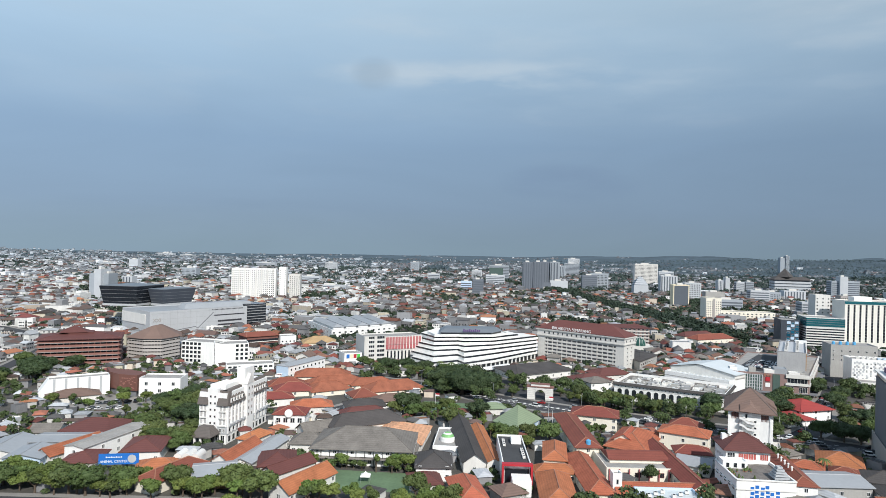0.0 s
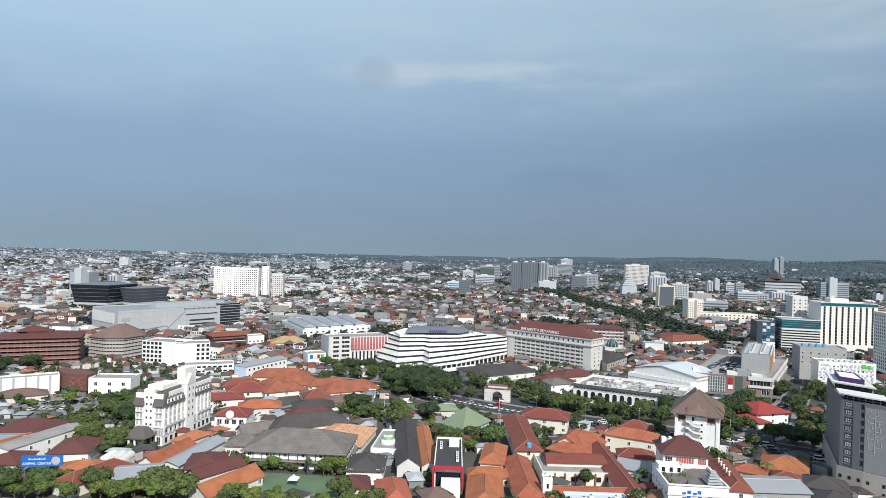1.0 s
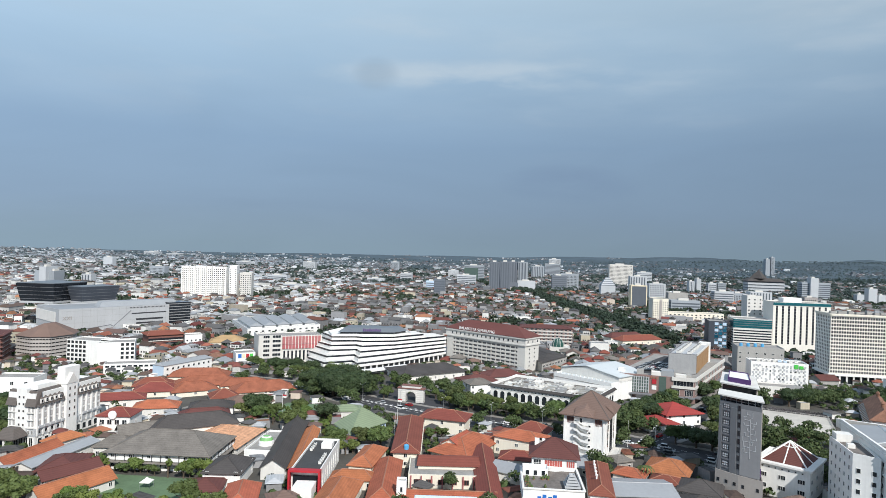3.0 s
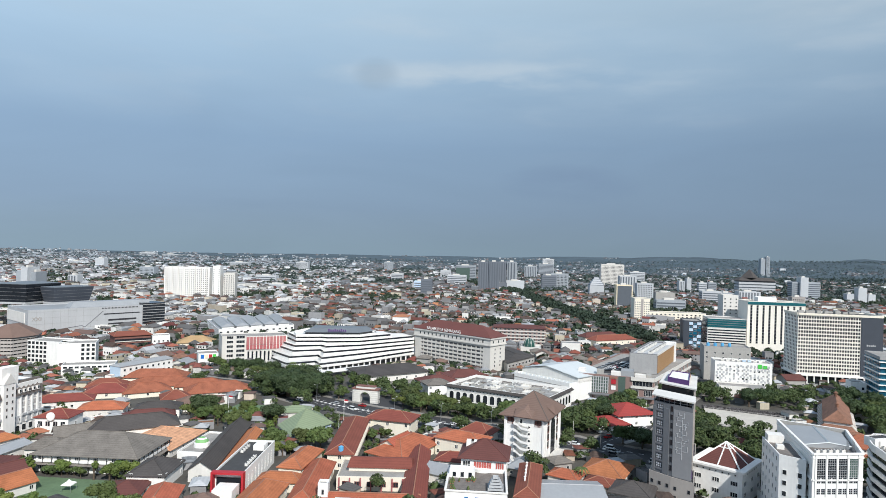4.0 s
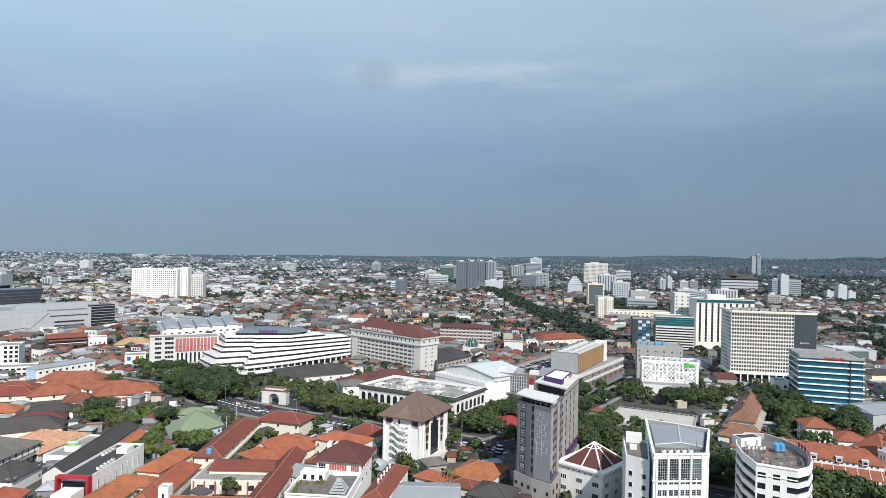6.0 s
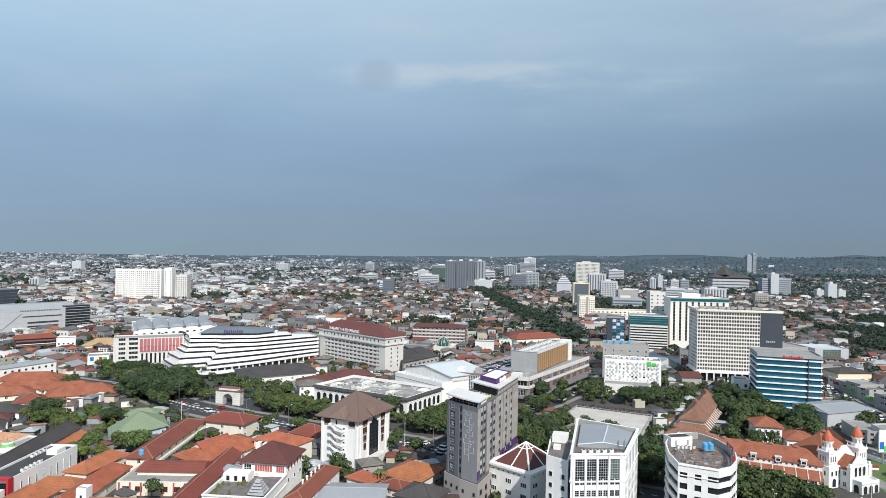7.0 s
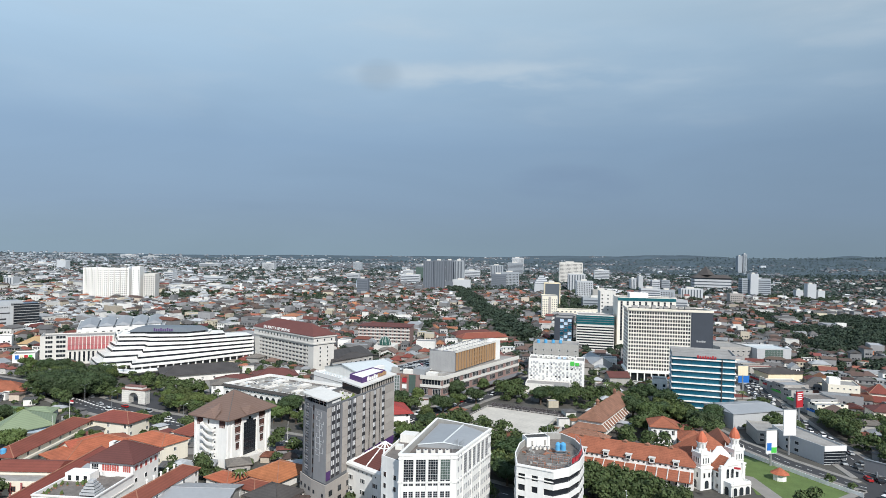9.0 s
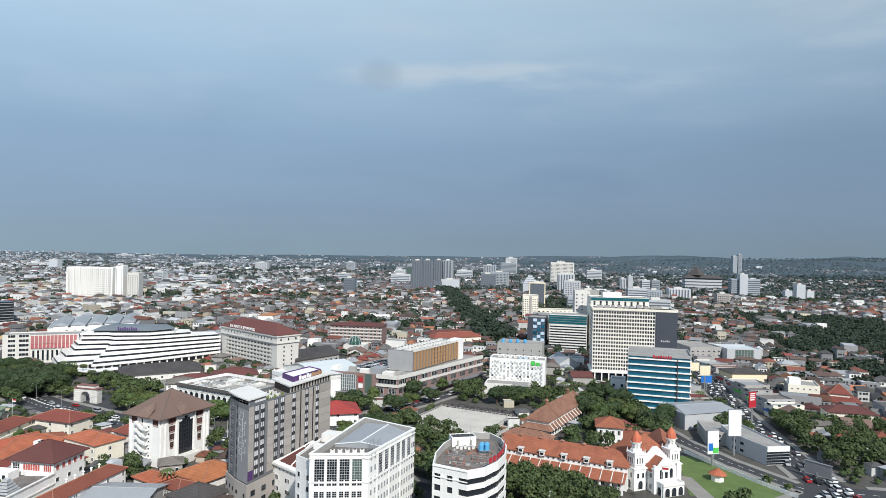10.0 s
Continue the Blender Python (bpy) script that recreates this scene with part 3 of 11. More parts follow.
# black and white kerb stones along the median of the main road
bm = bmesh.new()
k = 0
for p, t in resample(ROADS["main_road"][0][3:11], 1.6):
    s = Vector((-t.y, t.x))
    prism(bm, [p - t * 0.8 - s * 0.35, p + t * 0.8 - s * 0.35, p + t * 0.8 + s * 0.35, p - t * 0.8 + s * 0.35], 0.05, 0.4, k % 2)
    k += 1
tagged(part("kerb", bm, [M_WHITE, M_DGREY], None), "black and white painted median kerb", "kerb", kind="structure")


def flat_patch(name, poly, z, material, label, kind="structure"):
    bm = bmesh.new()
    prism(bm, poly, 0.0, z)
    return tagged(part(name, bm, material, None), label, name.replace("_", " "), kind=kind)


flat_patch("plaza", pts(8, 366, 34, 346, 60, 334, 84, 342, 66, 372, 44, 390, 24, 392), 0.035, M_ASPH, "asphalt forecourt before the gateway")
flat_patch("forecourt", pts(46, 396, 62, 392, 112, 402, 72, 448, 30, 430), 0.03, M_PAVE, "paved forecourt of the city hall")
flat_patch("sports_court", pts(-20, 333, 6, 329, 10, 349, -16, 352), 0.06, M_COURT, "worn green sports court")
flat_patch("sports_court", pts(-54, 222, -14, 219, -14, 238, -54, 240), 0.06, M_COURT, "worn green schoolyard")
flat_patch("lawn", pts(330, 262, 356, 256, 365, 266, 346, 306, 340, 306), 0.07, M_GRASS, "mown green lawn behind a white fence")
flat_patch("path", pts(331, 284, 337, 280, 338, 258, 332, 257), 0.09, M_PAVE, "grey garden path across the lawn")
flat_patch("paved_forecourt", pts(-206, 322, -152, 302, -148, 338, -172, 341, -196, 346), 0.05, M_PAVE, "pale paved forecourt before the clinic")
LOT = pts(223, 343, 258, 320.5, 274, 357, 238, 373.5)
flat_patch("concrete_deck", LOT, 1.4, M_LOT, "pale bare concrete deck", kind="structure")
bm = bmesh.new()
for i in (0, 1, 2, 3):
    a, b = LOT[i], LOT[(i + 1) % 4]
    ln = (b - a).length
    for j in range(int(ln / 2.2) + 1):
        p = edge_pt(a, b, 2.2 * j, -0.2)
        box(bm, p.x, p.y, 1.38, 0.25, 0.25, 1.0)
    wall_bar(bm, a, b, 2.0, 0.15, -0.1, 0.3)
tagged(part("deck_rail", bm, M_CONC, None), "low concrete rail round a bare deck", "rail", kind="structure")
fence = thing("fence", 357, 288, "long white fence along the lawn", "fence")
for p, t in resample([(345, 310), (352, 294), (361, 275), (368, 262)], 2.0):
    bm = bmesh.new()
    box(bm, p.x, p.y, 0, 1.9, 0.16, 1.5, math.degrees(math.atan2(t.y, t.x)))
    part("panel", bm, M_WHITE, fence)

# far rise of wooded hills
def land_height(x, y):
    """Height of the land: flat town, and hills that climb to the horizon on one side."""
    dx, dy = x - 150.0, y
    r, az = math.hypot(dx, dy), math.degrees(math.atan2(dy, dx))
    t = max(0.0, min(1.0, (r - 2300) / 2300))
    t = t * t * (3 - 2 * t)
    right = max(0.0, min(1.0, (110 - az) / 52))
    bumps = noise.noise((x * 0.0016, y * 0.0016, 4.0)) * 44 + noise.noise((x * 0.005, y * 0.005, 8.0)) * 17
    return t * (13 + right * 72 + right * bumps + 3 * noise.noise((x * 0.01, y * 0.01, 1.0)))


bm = bmesh.new()
prev = None
for k in range(31):
    r = 2250 + 2580 * (k / 30) ** 0.9
    row = []
    for i in range(201):
        az = radians(18 + 144 * i / 200)
        x, y = 150 + r * math.cos(az), r * math.sin(az)
        row.append(bm.verts.new((x, y, land_height(x, y) + (0.4 if k else -1.0))))
    if prev:
        for i in range(200):
            bm.faces.new((prev[i + 1], prev[i], row[i], row[i + 1]))
    prev = row
# blue-grey base colour: the haze over the hills is painted in
hill_mat = mat("hazed_woods", (0.058, 0.085, 0.104), 1.0, 0.34, 0.006, 0.03)
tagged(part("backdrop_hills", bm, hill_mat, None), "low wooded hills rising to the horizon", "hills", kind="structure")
# ---- the public buildings in the middle distance ----
def rows(z0, step, n):
    return [z0 + step * i for i in range(n)]


def lettering(name, words, x, y, z, ang, size, material, parent, tilt=90.0, depth=0.12):
    cu = bpy.data.curves.new(name, "FONT")
    cu.body, cu.size, cu.extrude, cu.align_x = words, size, depth, "CENTER"
    cu.materials.append(material)
    ob = new(name, cu)
    ob.parent = parent
    ob.location = Vector((x, y, z)) - place_of(parent)
    ob.rotation_euler = (radians(tilt), 0, radians(ang))
    return ob


def bars(bm, a, b, z, h, n, out, gap=0.35, mi=0):
    """Unreadable lettering as a row of plain bars."""
    ln = (b - a).length
    e = (b - a).normalized()
    for i in range(n):
        s0, s1 = ln * i / n, ln * (i + 1 - gap) / n
        prism(bm, [edge_pt(a, b, s0, out + 0.15), edge_pt(a, b, s1, out + 0.15), edge_pt(a, b, s1, out), edge_pt(a, b, s0, out)], z, z + h * (0.75 + 0.25 * ((i * 7) % 3 == 0)), mi)


def city_hall():
    q = rect(66.5, 507.5, -40, 73, 17.5)
    root = thing("city_hall", *centre(q), "long pale stone city hall with a red-brown hipped roof", "public building")
    claim(q, 4)
    bm = bmesh.new()
    core = inset(q, 1.3)
    prism(bm, core, 0, 24)
    part("core_wall", bm, M_DGREY, root)
    for i, ta, tb in ((1, 0, 0), (3, 0, 0), (0, 0.01, 66.5), (0, 66.5, 0.01), (2, 0.01, 66.5), (2, 66.5, 0.01)):
        bm = bmesh.new()                                # broad corner piers and the closed end walls
        wall_bar(bm, q[i], q[(i + 1) % 4], 0, 24.2, 0.0 if i % 2 else -0.003, 1.35, trim_a=ta, trim_b=tb)
        part("end_wall", bm, M_STONE, root)
    for i in (0, 2):
        a, b = q[i], q[(i + 1) % 4]
        for k in range(6):                              # a parapet under each row of windows
            bm = bmesh.new()
            wall_bar(bm, a, b, 3.6 + k * 2.75, 1.25, 0.05, 1.2, trim_a=6.5, trim_b=6.5)
            part("parapet", bm, M_STONE, root)
        for k in range(14):
            bm = bmesh.new()
            p = edge_pt(a, b, 6.5 + 60 * (k + 0.5) / 14, -0.5)
            box(bm, p.x, p.y, 0, 0.55, 0.9, 18.6, -40)
            part("pier", bm, M_STONE, root)
    bm = bmesh.new()
    prism(bm, inset(q, -0.9), 18.6, 19.4)
    prism(bm, inset(q, -0.5), 19.4, 23.2)
    prism(bm, inset(q, -1.3), 23.2, 24.4)
    cornice = part("cornice", bm, M_STONE, root)
    w = inset(q, -0.5)
    windows(cornice, w[0], w[1], 16, [20.3], 1.5, 2.0, margin=6, name="window")
    windows(cornice, w[1], w[2], 3, [20.3], 1.4, 1.9, margin=2.5)
    windows(root, q[1], q[2], 2, rows(3.5, 2.9, 5), 1.3, 1.5, margin=5)
    bm = bmesh.new()
    hip_roof(bm, q, 24.5, 6.8, 1.5, 0.75)
    part("roof", bm, M_TILE_M, root)
    a, b = q[0], q[1]
    p = edge_pt(a, b, 30, 1.2)
    lettering("sign_lettering", "BALAIKOTA SEMARANG", p.x, p.y, 24.6, -40, 3.1, M_WHITE, root)


def terraced_office():
    """The white office whose floors step back from a blunt corner."""
    root = thing("terraced_office", 15, 478, "white terraced office block with long banded balconies", "office building")
    claim(pts(-38, 436, 18, 430, 72, 504, 58, 524, -30, 508))
    plan = ((-32, 458, 437, 439, 460), (-33, 467, 446, 446, 467), (-33, 477, 455, 453, 471), (-32, 479, 459, 460, 472), (-28, 482, 462, 465, 472), (-27, 483, 463, 465, 472), (-21, 480, 462, 465, 471))
    levels = []
    for i, (lx, ly, yc, yn, yr) in enumerate(plan):
        end = [Vector((66, 506)), Vector((56, 520))] if i < 5 else [Vector((50, 492)), Vector((42, 508))] if i == 5 else [Vector((40, 484)), Vector((36, 500))]
        poly = [Vector((lx, ly)), Vector((-15, yc)), Vector((2, (yc + yr) / 2)), Vector((7, yn)), Vector((29, yr))] + end + [Vector((lx + 6, 500))]
        levels.append(poly)
        z = 4.2 + 2.85 * i
        if i:
            bm = bmesh.new()
            prism(bm, inset(levels[i - 1], 0.9), z - 2.8, z - 0.62, 0, None, 1)
            part("window_band", bm, [M_BLACKG, M_WHITE2], root, "dark recessed ribbon window")
        bm = bmesh.new()
        shell(bm, poly, z - 0.6, z + 1.1, 1.0, 0.3)
        part("balcony_band", bm, M_WHITE, root)
    bm = bmesh.new()
    prism(bm, inset(levels[0], 4.0), 0, 3.7)
    part("ground_floor", bm, M_DGREY, root)
    for a, b in zip(levels[0][:5], levels[0][1:6]):
        n = max(2, int((b - a).length / 5))
        for k in range(n):
            bm = bmesh.new()
            c = edge_pt(a, b, (b - a).length * (k + 0.5) / n, -1.0)
            box(bm, c.x, c.y, 0, 0.9, 0.9, 3.7, 20)
            part("column", bm, M_WHITE, root)
    top = pts(-12, 469, 28, 476, 37, 490, 34, 499, -12, 496)
    bm = bmesh.new()
    prism(bm, inset(top, 1.5), 21.0, 23.2)
    part("penthouse_wall", bm, M_BLACKG, root)
    bm = bmesh.new()
    prism(bm, top, 23.0, 25.6, 0, inset(top, 4.5))
    part("penthouse_roof", bm, M_SLATE, root)
    bm = bmesh.new()
    bars(bm, Vector((6, 471.5)), Vector((19, 473.8)), 23.8, 2.0, 9, 0.2)
    part("sign", bm, M_PURPLE, root, "dark blue rooftop sign")
    bm = bmesh.new()
    prism(bm, pts(-12, 430, 14, 424, 44, 452, 38, 458, 13, 434, -10, 438), 3.0, 3.5)
    part("canopy", bm, M_WHITE, root)
    for x, y in ((-9, 432), (3, 429), (13, 427), (24, 436), (35, 446)):
        bm = bmesh.new()
        box(bm, x, y + 1.0, 0, 0.7, 0.7, 3.0)
        part("canopy_column", bm, M_WHITE, root)


def pink_department_store():
    q = rect(-65, 456, 27, 45, 20)
    root = block("store_building", "old store with faded red mesh and a grey corner tower", "store building", q, 19.5, M_WHITE2)
    a, b = q[0], q[1]
    bm = bmesh.new()
    wall_bar(bm, a, b, 0, 20.2, 0.4, -0.0, trim_b=29.5)
    wall_bar(bm, q[3], q[0], 0, 20.2, 0.35)
    tower = part("corner_tower", bm, M_STONE, root)
    ta, tb = edge_pt(a, b, 0, 0.4), edge_pt(a, b, 15.5, 0.4)
    windows(tower, edge_pt(ta, tb, 9), edge_pt(ta, tb, 15.2), 1, rows(2.2, 3.2, 6), 5.8, 2.0, bars=2, glass=M_GLASS)
    windows(tower, edge_pt(ta, tb, 2.5), edge_pt(ta, tb, 7.5), 1, rows(2.2, 3.2, 6), 4.4, 1.9, bars=2, glass=M_GLASS)
    for k in range(12):                                 # the mesh hangs in strips over the upper floors
        bm = bmesh.new()
        s = 16.2 + 28 * k / 12
        prism(bm, [edge_pt(a, b, s, 0.7), edge_pt(a, b, s + 1.95, 0.7), edge_pt(a, b, s + 1.95, 0.1), edge_pt(a, b, s, 0.1)], 13.6, 19.0)
        part("mesh_panel", bm, M_ROSE, root)
        bm = bmesh.new()
        prism(bm, [edge_pt(a, b, s, 0.8), edge_pt(a, b, s + 2.2, 0.8), edge_pt(a, b, s + 2.2, 0.1), edge_pt(a, b, s, 0.1)], 10.2, 13.4)
        part("mesh_panel", bm, M_PINK, root)
        bm = bmesh.new()
        wall_bar(bm, edge_pt(a, b, s + 1.95), edge_pt(a, b, s + 2.33), 9.6, 10.2, 0.9, -0.02)
        part("white_rib", bm, M_WHITE2, root)
    windows(root, edge_pt(a, b, 16), b, 10, [1.5], 1.5, 7.4, glass=M_BLACKG, frame_mat=M_WHITE)
    side = rect(-78, 447, 27, 13, 14)
    r2 = block("shop_building", "low white shop with a colourful sign band", "shop", side, 9, M_WHITE)
    for i, m in enumerate((M_BLUEP, M_YELLOW, M_RED, M_GREENP)):
        bm = bmesh.new()
        s = 1.5 + 2.6 * i
        prism(bm, [edge_pt(side[0], side[1], s, 0.25), edge_pt(side[0], side[1], s + 2.2, 0.25), edge_pt(side[0], side[1], s + 2.2, 0.02), edge_pt(side[0], side[1], s, 0.02)], 5.5, 8.2)
        part("sign_panel", bm, m, r2)


def gate():
    a, b = Vector((42.3, 364.5)), Vector((56.6, 361.5))
    root = thing("gate", (a.x + b.x) / 2, (a.y + b.y) / 2, "white arched gateway with a brown cornice at the city hall entrance", "gate")
    claim([a, b, b + Vector((2, 4)), a + Vector((2, 4))])
    e = (b - a).normalized()
    nrm = Vector((-e.y, e.x))
    ln, deep, top, half = (b - a).length, 3.5, 7.2, 2.9
    mid = ln / 2

    def slab(s0, s1, z0, z1, out=0.0):
        bm = bmesh.new()
        prism(bm, [a + e * s0 - nrm * out, a + e * s1 - nrm * out, a + e * s1 + nrm * (deep + out), a + e * s0 + nrm * (deep + out)], z0, z1)
        return bm

    for s0, s1 in ((0.0, mid - half), (mid + half, ln)):
        pier = part("pier", slab(s0, s1, 0, top), M_WHITE2, root)
        for k in range(6):                              # rusticated courses
            part("course", slab(s0, s1, 0.4 + 1.1 * k, 1.1 + 1.1 * k, 0.12), M_STONE, pier)
    bm = bmesh.new()                                    # the arch over the way
    n, h = 14, 3.0
    first = None
    for off in (0.0, deep):
        arc = [a + e * (mid + half * math.cos(math.pi * i / n)) + nrm * off for i in range(n + 1)]
        va = [bm.verts.new((p.x, p.y, h + half * math.sin(math.pi * i / n))) for i, p in enumerate(arc)]
        vt = [bm.verts.new((p.x, p.y, top)) for p in arc]
        for i in range(n):
            bm.faces.new((va[i], va[i + 1], vt[i + 1], vt[i]))
            if first:
                bm.faces.new((first[i], first[i + 1], va[i + 1], va[i]))
        first = va
    part("arch", bm, M_WHITE2, root)
    bm = bmesh.new()                                    # raised ring of stones round the arch
    for i in range(9):
        t0, t1 = math.pi * (i + 0.08) / 9, math.pi * (i + 0.92) / 9
        v = [a + e * (mid + r * math.cos(t)) - nrm * 0.2 for r, t in ((half, t0), (half + 0.8, t0), (half + 0.8, t1), (half, t1))]
        z = [h + r * math.sin(t) for r, t in ((half, t0), (half + 0.8, t0), (half + 0.8, t1), (half, t1))]
        fr = [bm.verts.new((p.x, p.y, q)) for p, q in zip(v, z)]
        bk = [bm.verts.new((p.x + nrm.x * 0.25, p.y + nrm.y * 0.25, q)) for p, q in zip(v, z)]
        bm.faces.new(fr)
        for k in range(4):
            bm.faces.new((fr[k], bk[k], bk[(k + 1) % 4], fr[(k + 1) % 4]))
    part("arch_stones", bm, M_STONE, root)
    part("cornice", slab(-0.4, ln + 0.4, top, top + 0.6, 0.4), M_BROWN, root, "dark brown cornice")
    part("attic", slab(2.0, ln - 2.0, top + 0.6, top + 1.7), M_WHITE2, root)
    part("attic_cap", slab(1.8, ln - 1.8, top + 1.7, top + 2.0, 0.15), M_BROWN, root)


def arch_mesh(w, h):
    """A dark round-headed opening in a moulded surround."""
    bm = bmesh.new()
    r, n = w / 2, 8
    prof = [(-r, 0)] + [(-r * math.cos(math.pi * i / n), h - r + r * math.sin(math.pi * i / n)) for i in range(n + 1)] + [(r, 0)]
    f = bm.faces.new([bm.verts.new((x, -0.05, z)) for x, z in prof][::-1])
    f.normal_update()
    if f.normal.y > 0:
        f.normal_flip()
    f.material_index = 1
    for (x0, z0), (x1, z1) in zip(prof, prof[1:]):
        k = 1 + 0.22 / r
        q = [(x0, -0.14, z0), (x1, -0.14, z1), (x1 * k, -0.14, (z1 - h + r) * k + h - r if z1 > h - r else z1), (x0 * k, -0.14, (z0 - h + r) * k + h - r if z0 > h - r else z0)]
        bm.faces.new([bm.verts.new(p) for p in q])
    me = bpy.data.meshes.new("arched_window")
    bm.normal_update()
    bm.to_mesh(me)
    bm.free()
    me.materials.append(M_WHITE)
    me.materials.append(M_GLASS)
    return me


def along(root, me, name, a, b, cols, z, margin):
    base, e = place_of(root), (b - a)
    ang, n = math.atan2(e.y, e.x), e.length
    e = e.normalized()
    for i in range(cols):
        p = a + e * (margin + (n - 2 * margin) * (i / (cols - 1) if cols > 1 else 0.5))
        ob = new(name, me)
        ob.parent = root
        ob.location = Vector((p.x, p.y, z)) - base
        ob.rotation_euler = (0, 0, ang)


def arcaded_bank():
    q = pts(94, 373, 147.5, 347, 164, 374, 111, 401)
    root = thing("arcaded_bank", *centre(q), "white colonial bank with round-arched windows and a dark tiled eave", "bank building")
    claim(q)
    bm = bmesh.new()
    shell(bm, q, 0, 10.2, 1.7, 0.4)
    part("wall", bm, M_WHITE, root)
    bm = bmesh.new()
    prism(bm, inset(q, 0.41), 8.3, 8.7)
    part("roof", bm, M_DECK, root)
    bm = bmesh.new()
    skirt(bm, inset(q, -1.1), 8.9, inset(q, -0.02), 10.1)
    part("eave", bm, M_TILE_K, root, "dark sloping tiled eave")
    am = arch_mesh(2.5, 4.6)
    along(root, am, "arched_window", q[0], q[1], 14, 1.9, 3.2)
    along(root, am, "arched_window", q[1], q[2], 7, 1.9, 3.0)
    for i, n in ((0, 28), (1, 14)):
        windows(root, q[i], q[(i + 1) % 4], n, [7.5], 0.8, 0.7, margin=2, glass=M_BLACKG, frame_mat=M_WHITE)
        bm = bmesh.new()
        wall_bar(bm, q[i], q[(i + 1) % 4], 7.0, 0.25, 0.18, -0.02)
        wall_bar(bm, q[i], q[(i + 1) % 4], 1.2, 0.4, 0.2, -0.02)
        part("string_course", bm, M_WHITE2, root)
    random.seed(14)
    for k in range(70):                                 # stacked roof panels, ducts and bare frames
        bm = bmesh.new()
        c = q[0].lerp(q[1], random.uniform(0.04, 0.96)) + (q[3] - q[0]) * random.uniform(0.08, 0.92)
        box(bm, c.x, c.y, 8.7, random.uniform(0.4, 7.0), random.uniform(0.4, 1.6), random.uniform(0.25, 1.3), -26 + random.choice((0, 90)))
        part("roof_panel", bm, (M_WHITE2, M_CONC, M_ROOFW, M_DECK)[k % 4], root)
    for i in range(9):                                  # white skylight frames in a row along the roof
        for k in (0.32, 0.66):
            c = q[0].lerp(q[1], 0.09 + 0.102 * i).lerp(q[3].lerp(q[2], 0.09 + 0.102 * i), k)
            bm = bmesh.new()
            f = rect(c.x - 2.2, c.y - 3.0, -26, 4.6, 6.4)
            shell(bm, f, 8.6, 9.7 + 0.3 * (i % 3), 0.7, 0.25)
            part("skylight_frame", bm, (M_WHITE2, M_CONC, M_GREY)[(i + int(k * 3)) % 3], root)
    for i in range(12):
        x, y = (q[0].lerp(q[1], random.uniform(0.08, 0.93))).lerp(q[3].lerp(q[2], random.uniform(0.08, 0.93)), random.uniform(0.15, 0.85))
        rooftop_unit(x, y, 8.7, random.uniform(1.5, 4.5), random.uniform(1.2, 2.5), random.uniform(0.8, 1.8), -26)


def rooftop_unit(x, y, z, sx, sy, sz, ang=0.0, material=None):
    bm = bmesh.new()
    box(bm, x, y, z + 0.15, sx, sy, sz, ang)
    root = thing("rooftop_unit", x, y, "white boxy air unit standing on a flat roof", "air unit", "units on the flat roofs", z=z)
    part("casing", bm, material or M_WHITE2, root)
    bm = bmesh.new()
    cyl(bm, x, y, z + 0.15 + sz, z + 0.25 + sz, min(sx, sy) * 0.38, min(sx, sy) * 0.34, 8)
    part("fan", bm, M_DARKF, root)
    bm = bmesh.new()
    box(bm, x, y, z, sx * 0.9, sy * 0.8, 0.16, ang)
    part("foot", bm, M_DARKF, root)


def water_tank(x, y, z, r=1.0, h=1.8):
    root = thing("water_tank", x, y, "blue plastic water tank on a roof", "water tank", "water tanks on the roofs", z=z)
    bm = bmesh.new()
    cyl(bm, x, y, z, z + h, r, r, 12)
    part("drum", bm, M_TANK, root)
    bm = bmesh.new()
    cyl(bm, x, y, z + h, z + h + 0.35, r * 0.95, r * 0.3, 12)
    part("lid", bm, M_TANK, root)


